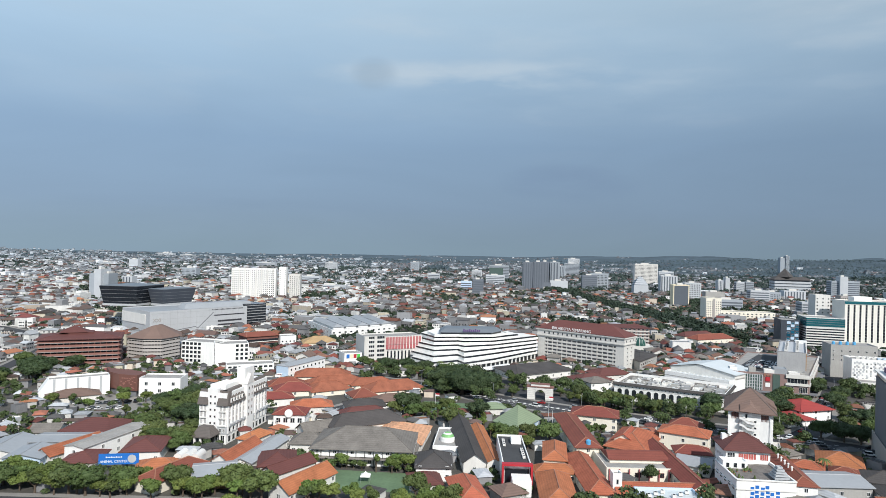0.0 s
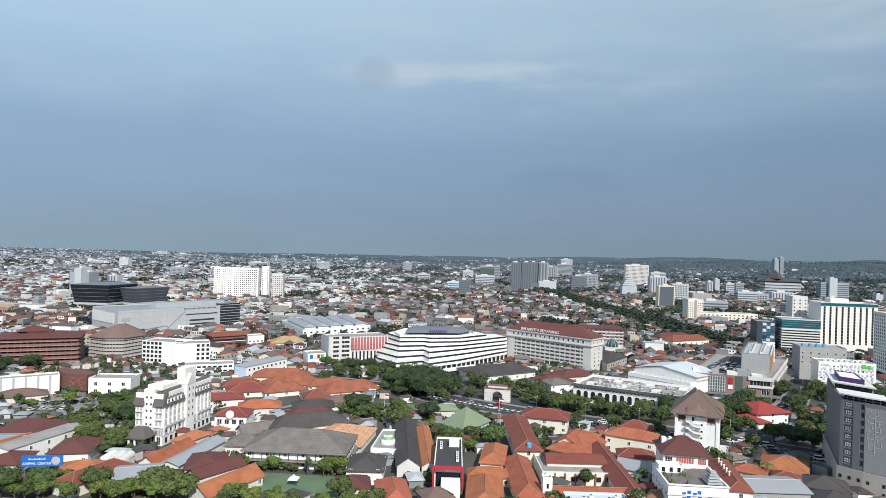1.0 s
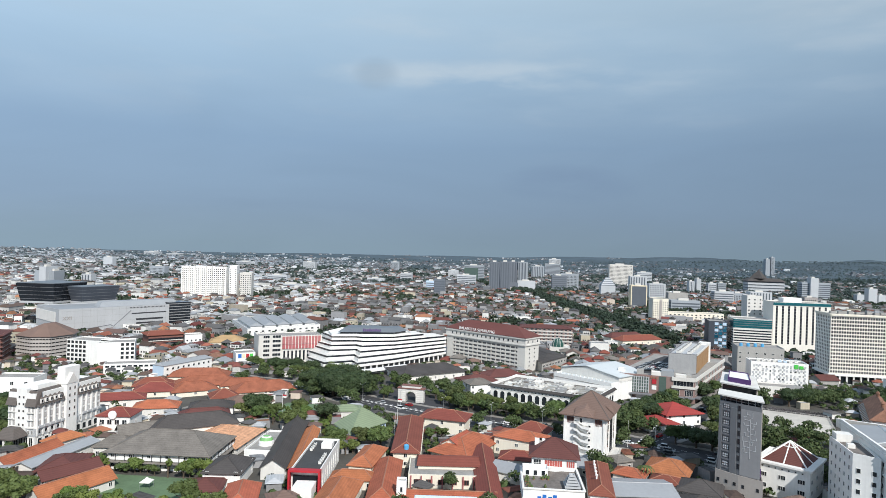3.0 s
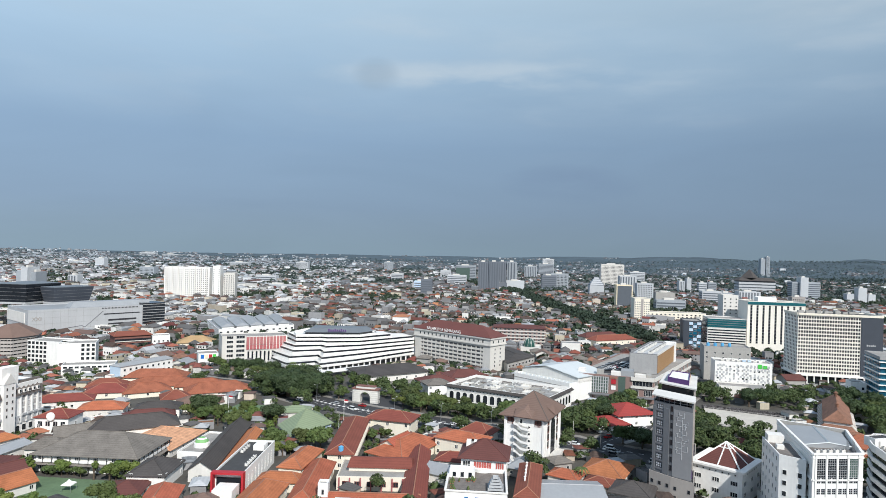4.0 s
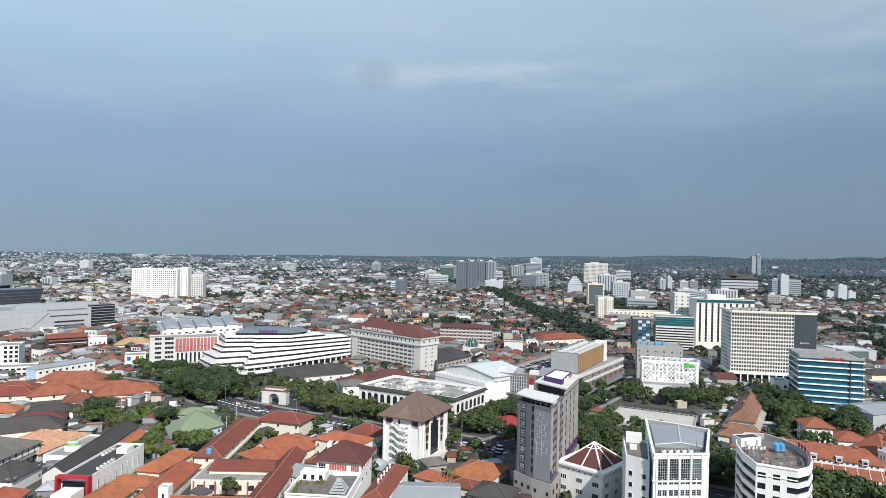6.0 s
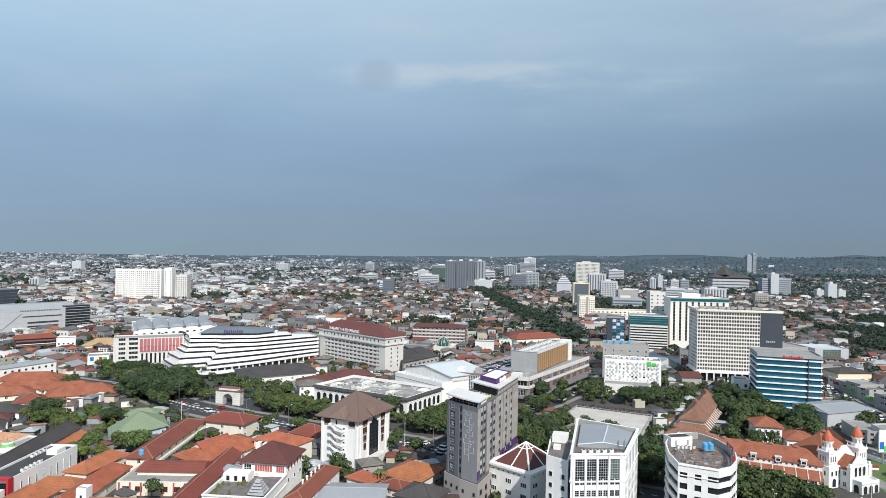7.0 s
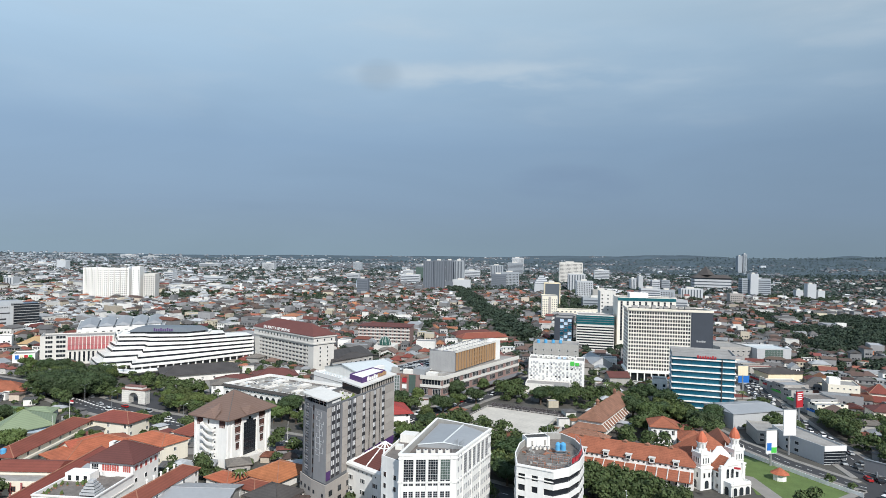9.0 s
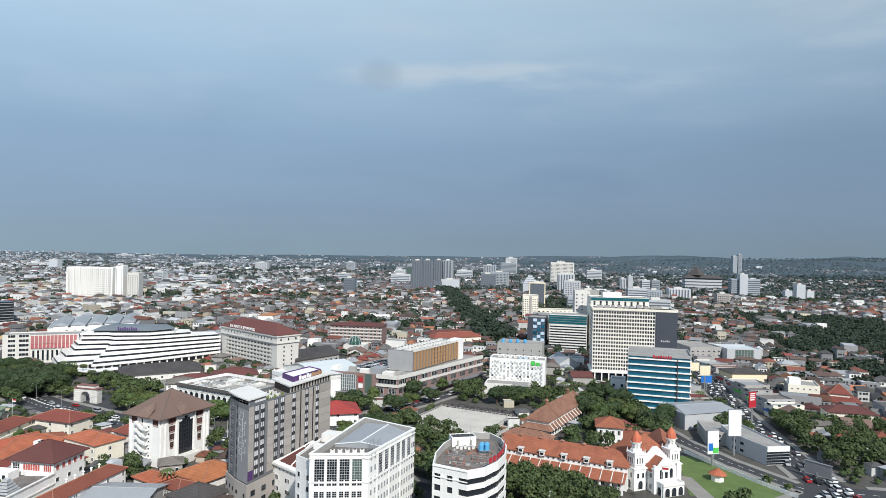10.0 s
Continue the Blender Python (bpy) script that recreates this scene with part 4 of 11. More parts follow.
def mall():
    # the pale hall beside the mall
    q = pts(135, 409, 164, 381, 192, 404, 162, 434)
    root = block("white_hall", "large white hall with a shallow white metal roof", "hall", q, 11, M_WHITE, roof_mat=M_ROOFW)
    u = [q[0].lerp(q[3], 0.20), q[1].lerp(q[2], 0.20), q[2], q[3]]
    bm = bmesh.new()                                    # the high hall, its low gable set back behind a terrace
    z0, z1, r0 = 10.2, 13.0, 16.6
    m0, m1 = u[0].lerp(u[1], 0.45), u[3].lerp(u[2], 0.45)
    lo = [bm.verts.new((p.x, p.y, z0)) for p in u]
    hi = [bm.verts.new((p.x, p.y, z1)) for p in u]
    t0, t1 = bm.verts.new((m0.x, m0.y, r0)), bm.verts.new((m1.x, m1.y, r0))
    bm.faces.new((lo[0], lo[1], hi[1], t0, hi[0]))
    bm.faces.new((lo[2], lo[3], hi[3], t1, hi[2]))
    bm.faces.new((lo[1], lo[2], hi[2], hi[1]))
    bm.faces.new((lo[3], lo[0], hi[0], hi[3]))
    part("upper_wall", bm, M_WHITE2, root)
    bm = bmesh.new()
    v = inset(u, -0.6)
    m0, m1 = v[0].lerp(v[1], 0.45), v[3].lerp(v[2], 0.45)
    for dz in (0.15, 0.45):
        p = [bm.verts.new((x.x, x.y, z + dz)) for x, z in ((v[0], z1 - 0.1), (m0, r0), (v[1], z1 - 0.1), (v[2], z1 - 0.1), (m1, r0), (v[3], z1 - 0.1))]
        bm.faces.new((p[0], p[1], p[4], p[5]))
        bm.faces.new((p[1], p[2], p[3], p[4]))
    part("metal_roof", bm, M_ROOFW, root)
    for k in range(14):
        bm = bmesh.new()
        c = edge_pt(q[0], q[1], 2 + 36 * k / 13, -0.5)
        box(bm, c.x, c.y, 11.0, 0.8, 0.5, 0.9, -44)
        part("battlement", bm, M_WHITE, root)
    bm = bmesh.new()
    wall_bar(bm, q[0], q[1], 4.4, 0.5, 0.12, -0.02)
    wall_bar(bm, q[0], q[1], 8.4, 0.3, 0.12, -0.02)
    for k in range(9):
        wall_bar(bm, edge_pt(q[0], q[1], 2 + 4.4 * k), edge_pt(q[0], q[1], 2.5 + 4.4 * k), 0.2, 4.2, 0.15, -0.02)
    part("wall_band", bm, M_TAUPE, root)
    # the mall: a brown podium with glass bays
    q = pts(169, 397, 213, 384, 262, 462, 218, 478)
    root = block("mall", "brown panelled shopping mall with green glass bays", "mall", q, 14.5, M_MAUVE, roof_mat=M_FLAT)
    a, b, c = q[0], q[1], q[2]
    bm = bmesh.new()
    wall_bar(bm, edge_pt(a, b, 0), edge_pt(a, b, 3.4), 3.5, 10.5, 0.3, -0.05)
    part("glass_bay", bm, M_MGLASS, root)
    bm = bmesh.new()
    wall_bar(bm, edge_pt(a, b, 9), edge_pt(a, b, 20.5), 4.0, 9.4, 0.25, -0.05)
    bay = part("glass_bay", bm, M_MGLASS, root)
    for k in range(9):
        bm = bmesh.new()
        p = edge_pt(a, b, 9.2 + 11 * k / 8, 0.3)
        box(bm, p.x, p.y, 4.0, 0.5, 0.35, 9.4, -16)
        part("mullion", bm, M_LGREY, bay)
    bm = bmesh.new()
    wall_bar(bm, edge_pt(a, b, 26), edge_pt(a, b, 30), 4.0, 10.2, 0.25, -0.05)
    part("glass_bay", bm, M_MGLASS, root)
    bm = bmesh.new()
    wall_bar(bm, edge_pt(a, b, 22), edge_pt(a, b, 24.6), 9.6, 2.6, 0.4, -0.0)
    part("shop_sign", bm, M_RED, root, "square red shop sign")
    bm = bmesh.new()
    wall_bar(bm, edge_pt(a, b, 22), edge_pt(a, b, 24.6), 6.2, 2.4, 0.4, -0.0)
    part("shop_sign", bm, M_WHITE, root, "square white shop sign")
    bm = bmesh.new()                                    # the pale corner box with an open terrace
    wall_bar(bm, edge_pt(a, b, 33), b, 8.2, 1.3, 0.9, -0.02)
    wall_bar(bm, edge_pt(a, b, 33), b, 12.6, 2.2, 0.9, -0.02)
    wall_bar(bm, b, edge_pt(b, c, 92), 8.2, 1.3, 0.6, -0.02)
    wall_bar(bm, b, edge_pt(b, c, 92), 12.6, 2.2, 0.6, -0.02)
    part("pale_band", bm, M_STONE, root)
    windows(root, edge_pt(a, b, 33), b, 1, [9.6], 11, 2.9, bars=5, glass=M_BLACKG)
    windows(root, b, c, 9, [9.7], 6.5, 2.7, bars=3, glass=M_BLACKG, margin=1)
    windows(root, b, c, 9, [4.6], 6.5, 3.0, bars=5, glass=M_BLACKG, frame_mat=M_TAUPE, margin=1)
    windows(root, edge_pt(a, b, 32), b, 2, [4.0], 4.5, 3.4, bars=4, glass=M_BLACKG)
    bm = bmesh.new()
    wall_bar(bm, a, b, 2.9, 0.7, 3.0, -0.02)
    wall_bar(bm, b, c, 2.9, 0.7, 4.0, -0.02)
    part("canopy", bm, M_DGREY, root)
    # car deck, stair heads, ducts and skylights on the podium
    bm = bmesh.new()
    prism(bm, pts(177, 404, 196, 398.5, 234, 462, 222, 468), 13.8, 13.98)
    part("car_deck", bm, M_ASPH, root)
    for x, y, sx, sy, sz, m in ((199.5, 396.5, 7, 9, 3.0, M_ROOFBL), (193, 394.5, 5.5, 4, 2.2, M_WHITE2), (206.5, 392, 6, 5, 1.4, M_WHITE2), (185, 399, 4, 3, 2.4, M_CONC), (174.5, 403, 4, 6, 2.0, M_WHITE2), (212, 394, 3, 6, 1.0, M_CONC)):
        bm = bmesh.new()
        shell(bm, rect(x - sx / 2, y - sy / 2, -17, sx, sy), 13.7, 14.2 + sz, 0.3, 0.2)
        part("roof_room", bm, m, root)
    bm = bmesh.new()
    bars(bm, edge_pt(a, b, 21.2, 0.3), edge_pt(a, b, 25.6, 0.3), 12.7, 1.4, 3, 0.0)
    part("sign", bm, M_RIDGE, root, "brown sign letters as plain bars")
    bm = bmesh.new()
    for k in range(5):
        wall_bar(bm, edge_pt(a, b, 9), edge_pt(a, b, 20.5), 5.4 + 1.9 * k, 0.22, 0.42, -0.02)
    part("transom", bm, M_LGREY, bay)
    # the hotel slab on its roof
    q = pts(204.6, 406, 219.7, 401, 248, 454, 233, 459)
    root = block("slab_hotel", "hotel slab with ochre and dark vertical stripes over the mall", "hotel", q, 26, M_DGREY, z0=14.0, roof_mat=M_LGREY, keep=False)
    bm = bmesh.new()
    wall_bar(bm, q[3], q[0], 14, 12, 0.2, -0.02)
    part("grey_side", bm, M_GREY, root)
    bm = bmesh.new()
    wall_bar(bm, q[0], q[1], 14, 11.6, 0.25, -0.02)
    part("grey_front", bm, M_GREY, root)
    a, b = q[1], q[2]
    ln = (b - a).length
    for k in range(16):
        bm = bmesh.new()
        s = 1.0 + (ln - 9) * k / 15
        prism(bm, [edge_pt(a, b, s, 0.5), edge_pt(a, b, s + 2.0, 0.5), edge_pt(a, b, s + 2.0, 0.02), edge_pt(a, b, s, 0.02)], 14.6, 25.2)
        part("stripe", bm, M_ORANGE, root)
    windows(root, a, edge_pt(a, b, ln - 7), 16, rows(15.2, 2.6, 4), 1.3, 1.7, glass=M_BLACKG, frame_mat=M_DARKF, margin=2.3)
    bm = bmesh.new()
    wall_bar(bm, edge_pt(a, b, ln - 6), b, 0.1, 26.8, 1.0, 6.0)
    part("white_end_wall", bm, M_WHITE, root)
    bm = bmesh.new()
    wall_bar(bm, a, b, 25.3, 1.1, 0.7, -0.02, trim_b=7)
    part("roof_edge", bm, M_STONE, root)
    for k in range(30):
        p = q[0].lerp(q[3], 0.06 + 0.86 * (k // 2) / 15).lerp(q[1].lerp(q[2], 0.06 + 0.86 * (k // 2) / 15), 0.3 + 0.4 * (k % 2))
        rooftop_unit(p.x, p.y, 25.3, 2.2, 2.0, 1.5, 62)


def narrow_hotel():
    q = pts(170.2, 246.3, 175.2, 240.0, 180.2, 235.4, 197.2, 279.5, 188.8, 287.5)
    root = thing("narrow_hotel", *centre(q), "tall narrow grey hotel with a purple rooftop sign", "hotel")
    claim(q)
    p0, p1, p2, p3, p4 = q
    z_low, storey, z_top = 10.0, 2.95, 33.6
    levels = rows(z_low + 0.4, storey, 8)
    bm = bmesh.new()
    shell(bm, q, 6.0, z_top, 1.0, 0.35)
    part("wall", bm, M_SLATEP, root)
    bm = bmesh.new()
    prism(bm, inset(q, 0.4), z_top - 0.9, z_top - 0.7)
    part("roof", bm, M_DECK, root)
    bm = bmesh.new()
    shell(bm, inset(q, -0.9), 0, 8.6, 0.8, 0.3)
    podium = part("podium", bm, M_GREIGE, root)
    pq = inset(q, -0.9)
    windows(podium, pq[0], pq[1], 3, [4.6], 1.0, 1.2, margin=0.8, frame_mat=M_DARKF)
    windows(podium, pq[1], pq[2], 2, [4.4, 1.2], 0.9, 1.2, margin=1.2, frame_mat=M_DARKF)
    windows(podium, pq[2], pq[3], 9, [4.4, 1.0], 2.0, 1.8, margin=2.0, frame_mat=M_DARKF, bars=1)
    # window face: a recessed bay with one curtained window on each floor, then a dark slot
    bm = bmesh.new()
    for s0, s1 in ((0.0, 1.1), (4.3, 6.6)):
        wall_bar(bm, edge_pt(p0, p1, s0), edge_pt(p0, p1, s1), 8.6, 23.2, 0.32, -0.02)
    part("face_pier", bm, M_SLATEP, root)
    windows(root, edge_pt(p0, p1, 1.2), edge_pt(p0, p1, 4.2), 1, levels, 2.3, 1.75, glass=M_VEIL, frame_mat=M_DARKF, bars=2, cross=1, bar=0.14)
    for z in levels:
        bm = bmesh.new()
        wall_bar(bm, edge_pt(p0, p1, 1.15), edge_pt(p0, p1, 4.25), z - 0.75, 0.55, 0.22, -0.02)
        part("sill_band", bm, M_DGREY, root)
    windows(root, edge_pt(p0, p1, 6.7), p1, 1, levels, 0.9, 1.9, glass=M_BLACKG, frame_mat=M_DARKF)
    # ornament face: thin raised plaster branches over a plain dark wall
    ln = (p2 - p1).length
    bm = bmesh.new()
    wall_bar(bm, p1, p2, 8.6, 23.4, 0.1, -0.02)
    part("ornament_face", bm, M_HOTEL, root)
    bm = bmesh.new()
    random.seed(5)
    trunk = ln * 0.46
    wall_bar(bm, edge_pt(p1, p2, trunk), edge_pt(p1, p2, trunk + 0.16), 15.0, 14.0, 0.2, -0.05)
    for k in range(15):
        z = 17.0 + 0.95 * k
        side = 1 if k % 2 else -1
        reach = random.uniform(0.8, 2.4)
        s0, s1 = sorted((trunk, max(0.3, min(ln - 0.3, trunk + side * reach))))
        wall_bar(bm, edge_pt(p1, p2, s0), edge_pt(p1, p2, s1), z, 0.14, 0.2, -0.05)
        tip = s0 if side < 0 else s1
        wall_bar(bm, edge_pt(p1, p2, tip - 0.08), edge_pt(p1, p2, tip + 0.08), z, random.uniform(0.7, 2.2), 0.2, -0.05)
        if k % 3 == 0:
            wall_bar(bm, edge_pt(p1, p2, tip - 0.5), edge_pt(p1, p2, tip + 0.5), z + 1.1, 0.12, 0.2, -0.05)
    part("wall_ornament", bm, M_LGREY, root)
    # long side: greige panels between dark window bays
    for s0, s1 in ((0.15, 2.4), (9.4, 12.7), (18.5, 22.6), (25.1, 27.4), (28.4, 30.4), (32.8, 35.1), (36.1, 37.1), (39.6, 47.1)):
        for k in range(8):
            bm = bmesh.new()
            wall_bar(bm, edge_pt(p2, p3, s0), edge_pt(p2, p3, s1), z_low - 0.5 + storey * k, storey - 0.10, 0.26, -0.02)
            part("panel", bm, M_PURPLE if k == 0 and (s0 < 1 or s0 > 24) else M_GREIGE, root)
    bm = bmesh.new()
    for s0, s1 in ((2.45, 2.8), (5.2, 5.7), (8.3, 9.35), (15.2, 16.2)):
        wall_bar(bm, edge_pt(p2, p3, s0), edge_pt(p2, p3, s1), 9.3, 23.0, 0.18, -0.02)
    part("bay_pier", bm, M_DGREY, root)
    for s0 in (2.9, 5.8, 12.9, 16.3, 22.8, 30.6, 37.3):
        windows(root, edge_pt(p2, p3, s0), edge_pt(p2, p3, s0 + 2.2), 1, levels, 2.1, 2.0, glass=M_VEIL, frame_mat=M_DARKF, bars=1, bar=0.16)
        for z in levels:
            bm = bmesh.new()
            wall_bar(bm, edge_pt(p2, p3, s0 + 0.05), edge_pt(p2, p3, s0 + 2.15), z - 0.95, 0.93, 0.16, -0.02)
            part("sill_band", bm, M_DARKF, root)
    for s0 in (27.5, 35.2):
        bm = bmesh.new()
        wall_bar(bm, edge_pt(p2, p3, s0), edge_pt(p2, p3, s0 + 0.85), 9.3, 23.4, 0.06, -0.02)
        part("dark_slot", bm, M_BLACKG, root)
    # top storey: glazed front under the white canopy, then a planted terrace, then the sign storey
    front = [p0, p1, p2, edge_pt(p2, p3, 8.6), edge_pt(p4, p0, (p0 - p4).length - 8.6)]
    bm = bmesh.new()
    prism(bm, inset(front, 1.4), z_top - 0.7, z_top + 1.8)
    part("glazed_room", bm, M_BLACKG, root)
    bm = bmesh.new()
    prism(bm, inset(front, -0.7), z_top + 1.8, z_top + 2.25)
    part("white_canopy", bm, M_WHITE2, root)
    for i in range(3):
        bm = bmesh.new()
        a, b = (front[0], front[1]) if i == 0 else (front[1], front[2]) if i == 1 else (front[2], front[3])
        n = max(2, int((b - a).length / 1.7))
        for k in range(n + 1):
            c = edge_pt(a, b, (b - a).length * k / n, -0.25)
            stick(bm, (c.x, c.y, z_top - 0.1), (c.x, c.y, z_top + 1.85), 0.10, 4)
        c, d = edge_pt(a, b, 0.1, -0.2), edge_pt(a, b, (b - a).length - 0.1, -0.2)
        stick(bm, (c.x, c.y, z_top + 0.75), (d.x, d.y, z_top + 0.75), 0.06, 4)
        part("canopy_rail", bm, M_STEEL if i == 1 else M_SLATEP, root)
    bm = bmesh.new()
    wall_bar(bm, front[2], edge_pt(p2, p3, 8.6), z_top - 0.3, 1.9, 0.05, 0.3)
    shade = part("canopy_wall", bm, M_SLATEP, root)
    windows(shade, edge_pt(p2, p3, 3.0, 0.05), edge_pt(p2, p3, 8.4, 0.05), 5, [z_top + 0.4], 0.8, 0.7, glass=M_VEIL, margin=0.1)
    back = [edge_pt(p2, p3, 21.5), p3, p4, edge_pt(p4, p0, (p0 - p4).length - 21.5)]
    bm = bmesh.new()
    prism(bm, inset(back, 0.25), z_top - 0.7, z_top + 2.2)
    top = part("sign_storey", bm, M_BLACKG, root)
    for k in range(15):
        bm = bmesh.new()
        c = edge_pt(back[0], back[1], 0.4 + 24.8 * k / 14, 0.0)
        box(bm, c.x, c.y, z_top, 0.3, 0.4, 2.2, 69)
        part("mullion", bm, M_GREIGE, top)
    bm = bmesh.new()
    prism(bm, inset(back, -0.8), z_top + 2.2, z_top + 2.7)
    part("white_cap", bm, M_WHITE2, root)
    bm = bmesh.new()
    sign = inset([edge_pt(p2, p3, 22.5), edge_pt(p2, p3, 45), edge_pt(p4, p0, 3), edge_pt(p4, p0, (p0 - p4).length - 22.5)], 2.0)
    shell(bm, sign, z_top + 2.7, z_top + 4.6, 0.5, 0.3)
    part("sign_parapet", bm, M_PURPLE, root, "purple rooftop sign parapet")
    bm = bmesh.new()
    prism(bm, inset(sign, 0.31), z_top + 2.7, z_top + 4.25)
    part("plant_room", bm, M_WHITE, root)
    bm = bmesh.new()
    a, b = edge_pt(sign[0], sign[1], 3.5), edge_pt(sign[0], sign[1], 11.5)
    bars(bm, a, b, z_top + 2.9, 1.5, 5, 0.05, 0.25)
    part("sign", bm, M_WHITE, root, "white sign letters as plain bars")
    bm = bmesh.new()
    bars(bm, b, edge_pt(sign[0], sign[1], 18.5), z_top + 2.9, 1.5, 5, 0.05, 0.25)
    part("sign", bm, M_ORANGE, root, "orange sign letters as plain bars")
    for k in range(9):
        s = 10.5 + 1.2 * k
        c = edge_pt(p2, p3, s, -2.2 - 2.4 * (k % 3))
        rooftop_unit(c.x, c.y, z_top - 0.7, 1.3, 1.0, 1.1, 69)
    bm = bmesh.new()
    random.seed(8)
    for k in range(60):                                 # low planting on the terrace
        c = edge_pt(p2, p3, random.uniform(10, 20.5), -random.uniform(0.8, 8.0))
        r = random.uniform(0.25, 0.6)
        cyl(bm, c.x, c.y, z_top - 0.7, z_top - 0.7 + r * 1.8, r, r * 0.3, 5)
    part("terrace_planting", bm, M_LEAF2, root)


def white_tower():
    q = rect(119.3, 277.2, -23.5, 17.0, 24.0)
    root = thing("white_tower_block", *centre(q), "white office tower under a brown hipped roof", "office tower")
    claim(q)
    a, b, c, d = q
    H = 18.9
    bm = bmesh.new()
    prism(bm, q, 0, H)
    part("wall", bm, M_WHITE, root)
    bm = bmesh.new()
    e0, e1, eaves = hip_roof(bm, q, H, 8.2, 1.9, 0.80, 0.35)
    roof = part("roof", bm, M_TILE_B, root)
    bm = bmesh.new()
    stick(bm, e0, e1 + Vector((0.01, 0, 0)), 0.2, 5)
    for p in eaves:
        stick(bm, p, min((e0, e1), key=lambda r: (r - p).length), 0.16, 5)
    part("ridge_cap", bm, M_MANS, roof)
    for p, r, half in ((a, b, 4.0), (b, c, 4.2)):       # a small hipped hood over the middle of each face
        e = (r - p).normalized()
        nrm = Vector((e.y, -e.x))
        m = p.lerp(r, 0.5)
        bm = bmesh.new()
        v = [bm.verts.new((x.x, x.y, z)) for x, z in ((m - e * half + nrm * 2.3, H + 0.02), (m + e * half + nrm * 2.3, H + 0.02), (m + e * half - nrm * 1.0, H + 2.6), (m - e * half - nrm * 1.0, H + 2.6), (m + nrm * 0.3, H + 3.0), (m - nrm * 4.5, H + 4.3))]
        for f in ((0, 1, 4), (1, 2, 5, 4), (3, 0, 4, 5), (1, 0, 3, 2)):
            bm.faces.new([v[i] for i in f])
        part("roof_hood", bm, M_TILE_B, root)
    slat = dict(glass=M_COCOA, frame_mat=M_BLACKG, name="slatted_window")
    for s in (1.0, 12.5):
        windows(root, edge_pt(a, b, s), edge_pt(a, b, s + 3.4), 1, [16.0], 2.9, 1.9, bars=4, bar=0.12, **slat)
        bm = bmesh.new()
        for k in range(6):
            wall_bar(bm, edge_pt(a, b, s + 0.35 + 0.5 * k), edge_pt(a, b, s + 0.55 + 0.5 * k), 15.2, 0.8, 0.14, -0.02)
        part("window_fringe", bm, M_COCOA, root)
    windows(root, edge_pt(a, b, 6.2), edge_pt(a, b, 8.0), 1, [15.8], 1.0, 1.9, glass=M_BLACKG)
    windows(root, edge_pt(a, b, 9.6), edge_pt(a, b, 11.6), 1, rows(3.2, 2.75, 5), 1.05, 1.0, frame_mat=M_WHITE, glass=M_BLACKG)
    e = (b - a).normalized()
    o = Vector((e.y, -e.x)) * 1.7
    for k in range(5):                                  # outside stair: flights that slant down to landings
        z = 2.4 + 2.75 * k
        bm = bmesh.new()
        line = [(4.4, z + 2.1), (5.6, z + 1.9), (7.6, z + 0.5), (10.8, z + 0.15)]
        lo, hi = [], []
        for s, zz in line:
            p = edge_pt(a, b, s)
            for out, w in ((p, 0), (p + o, 1)):
                lo.append(bm.verts.new((out.x, out.y, zz)))
                hi.append(bm.verts.new((out.x, out.y, zz + 1.0)))
        for i in range(3):
            j, n = 2 * i, 2 * i + 2
            for f in ((lo[j], lo[n], lo[n + 1], lo[j + 1]), (lo[j + 1], lo[n + 1], hi[n + 1], hi[j + 1]), (hi[n], hi[j], lo[j], lo[n])):
                bm.faces.new(f)
        for j in (0, 6):
            bm.faces.new((lo[j], lo[j + 1], hi[j + 1], hi[j]))
        part("stair_flight", bm, M_WHITE, root)
    bm = bmesh.new()
    wall_bar(bm, edge_pt(a, b, 4.2), edge_pt(a, b, 5.4), 1.0, 14.4, 0.12, -0.02)
    part("stair_door_strip", bm, M_LGREY, root)
    # glazed side: black strip with stepped crown between maroon slatted windows and white piers
    bm = bmesh.new()
    wall_bar(bm, edge_pt(b, c, 8.6), edge_pt(b, c, 15.2), 1.4, 14.2, 0.2, -0.02)
    wall_bar(bm, edge_pt(b, c, 10.0), edge_pt(b, c, 13.8), 15.6, 0.9, 0.2, -0.02)
    wall_bar(bm, edge_pt(b, c, 11.2), edge_pt(b, c, 12.6), 16.5, 0.9, 0.2, -0.02)
    strip_glass = part("glass_strip", bm, M_BLACKG, root, "tall black glazed strip with a stepped crown")
    bm = bmesh.new()
    for k in range(1, 6):
        wall_bar(bm, edge_pt(b, c, 8.6 + 1.1 * k), edge_pt(b, c, 8.68 + 1.1 * k), 1.4, 14.1, 0.26, -0.02)
    for k in range(1, 9):
        wall_bar(bm, edge_pt(b, c, 8.7), edge_pt(b, c, 15.1), 1.4 + 1.57 * k, 0.07, 0.25, -0.02)
    part("glazing_bar", bm, M_DARKF, strip_glass)
    for s, n in ((3.0, 4), (16.6, 4)):
        for k in range(n):
            z, w = 16.0 - 3.1 * k, 3.4 - 0.55 * k
            m = s + 2.2
            windows(root, edge_pt(b, c, m - w / 2 - 0.2), edge_pt(b, c, m + w / 2 + 0.2), 1, [z], w, 2.0, bars=4, bar=0.12, **slat)
            bm = bmesh.new()
            for j in range(6):
                wall_bar(bm, edge_pt(b, c, m - w / 2 + w * (j + 0.2) / 6), edge_pt(b, c, m - w / 2 + w * (j + 0.6) / 6), z - 0.75, 0.75, 0.14, -0.02)
            part("window_fringe", bm, M_COCOA, root)
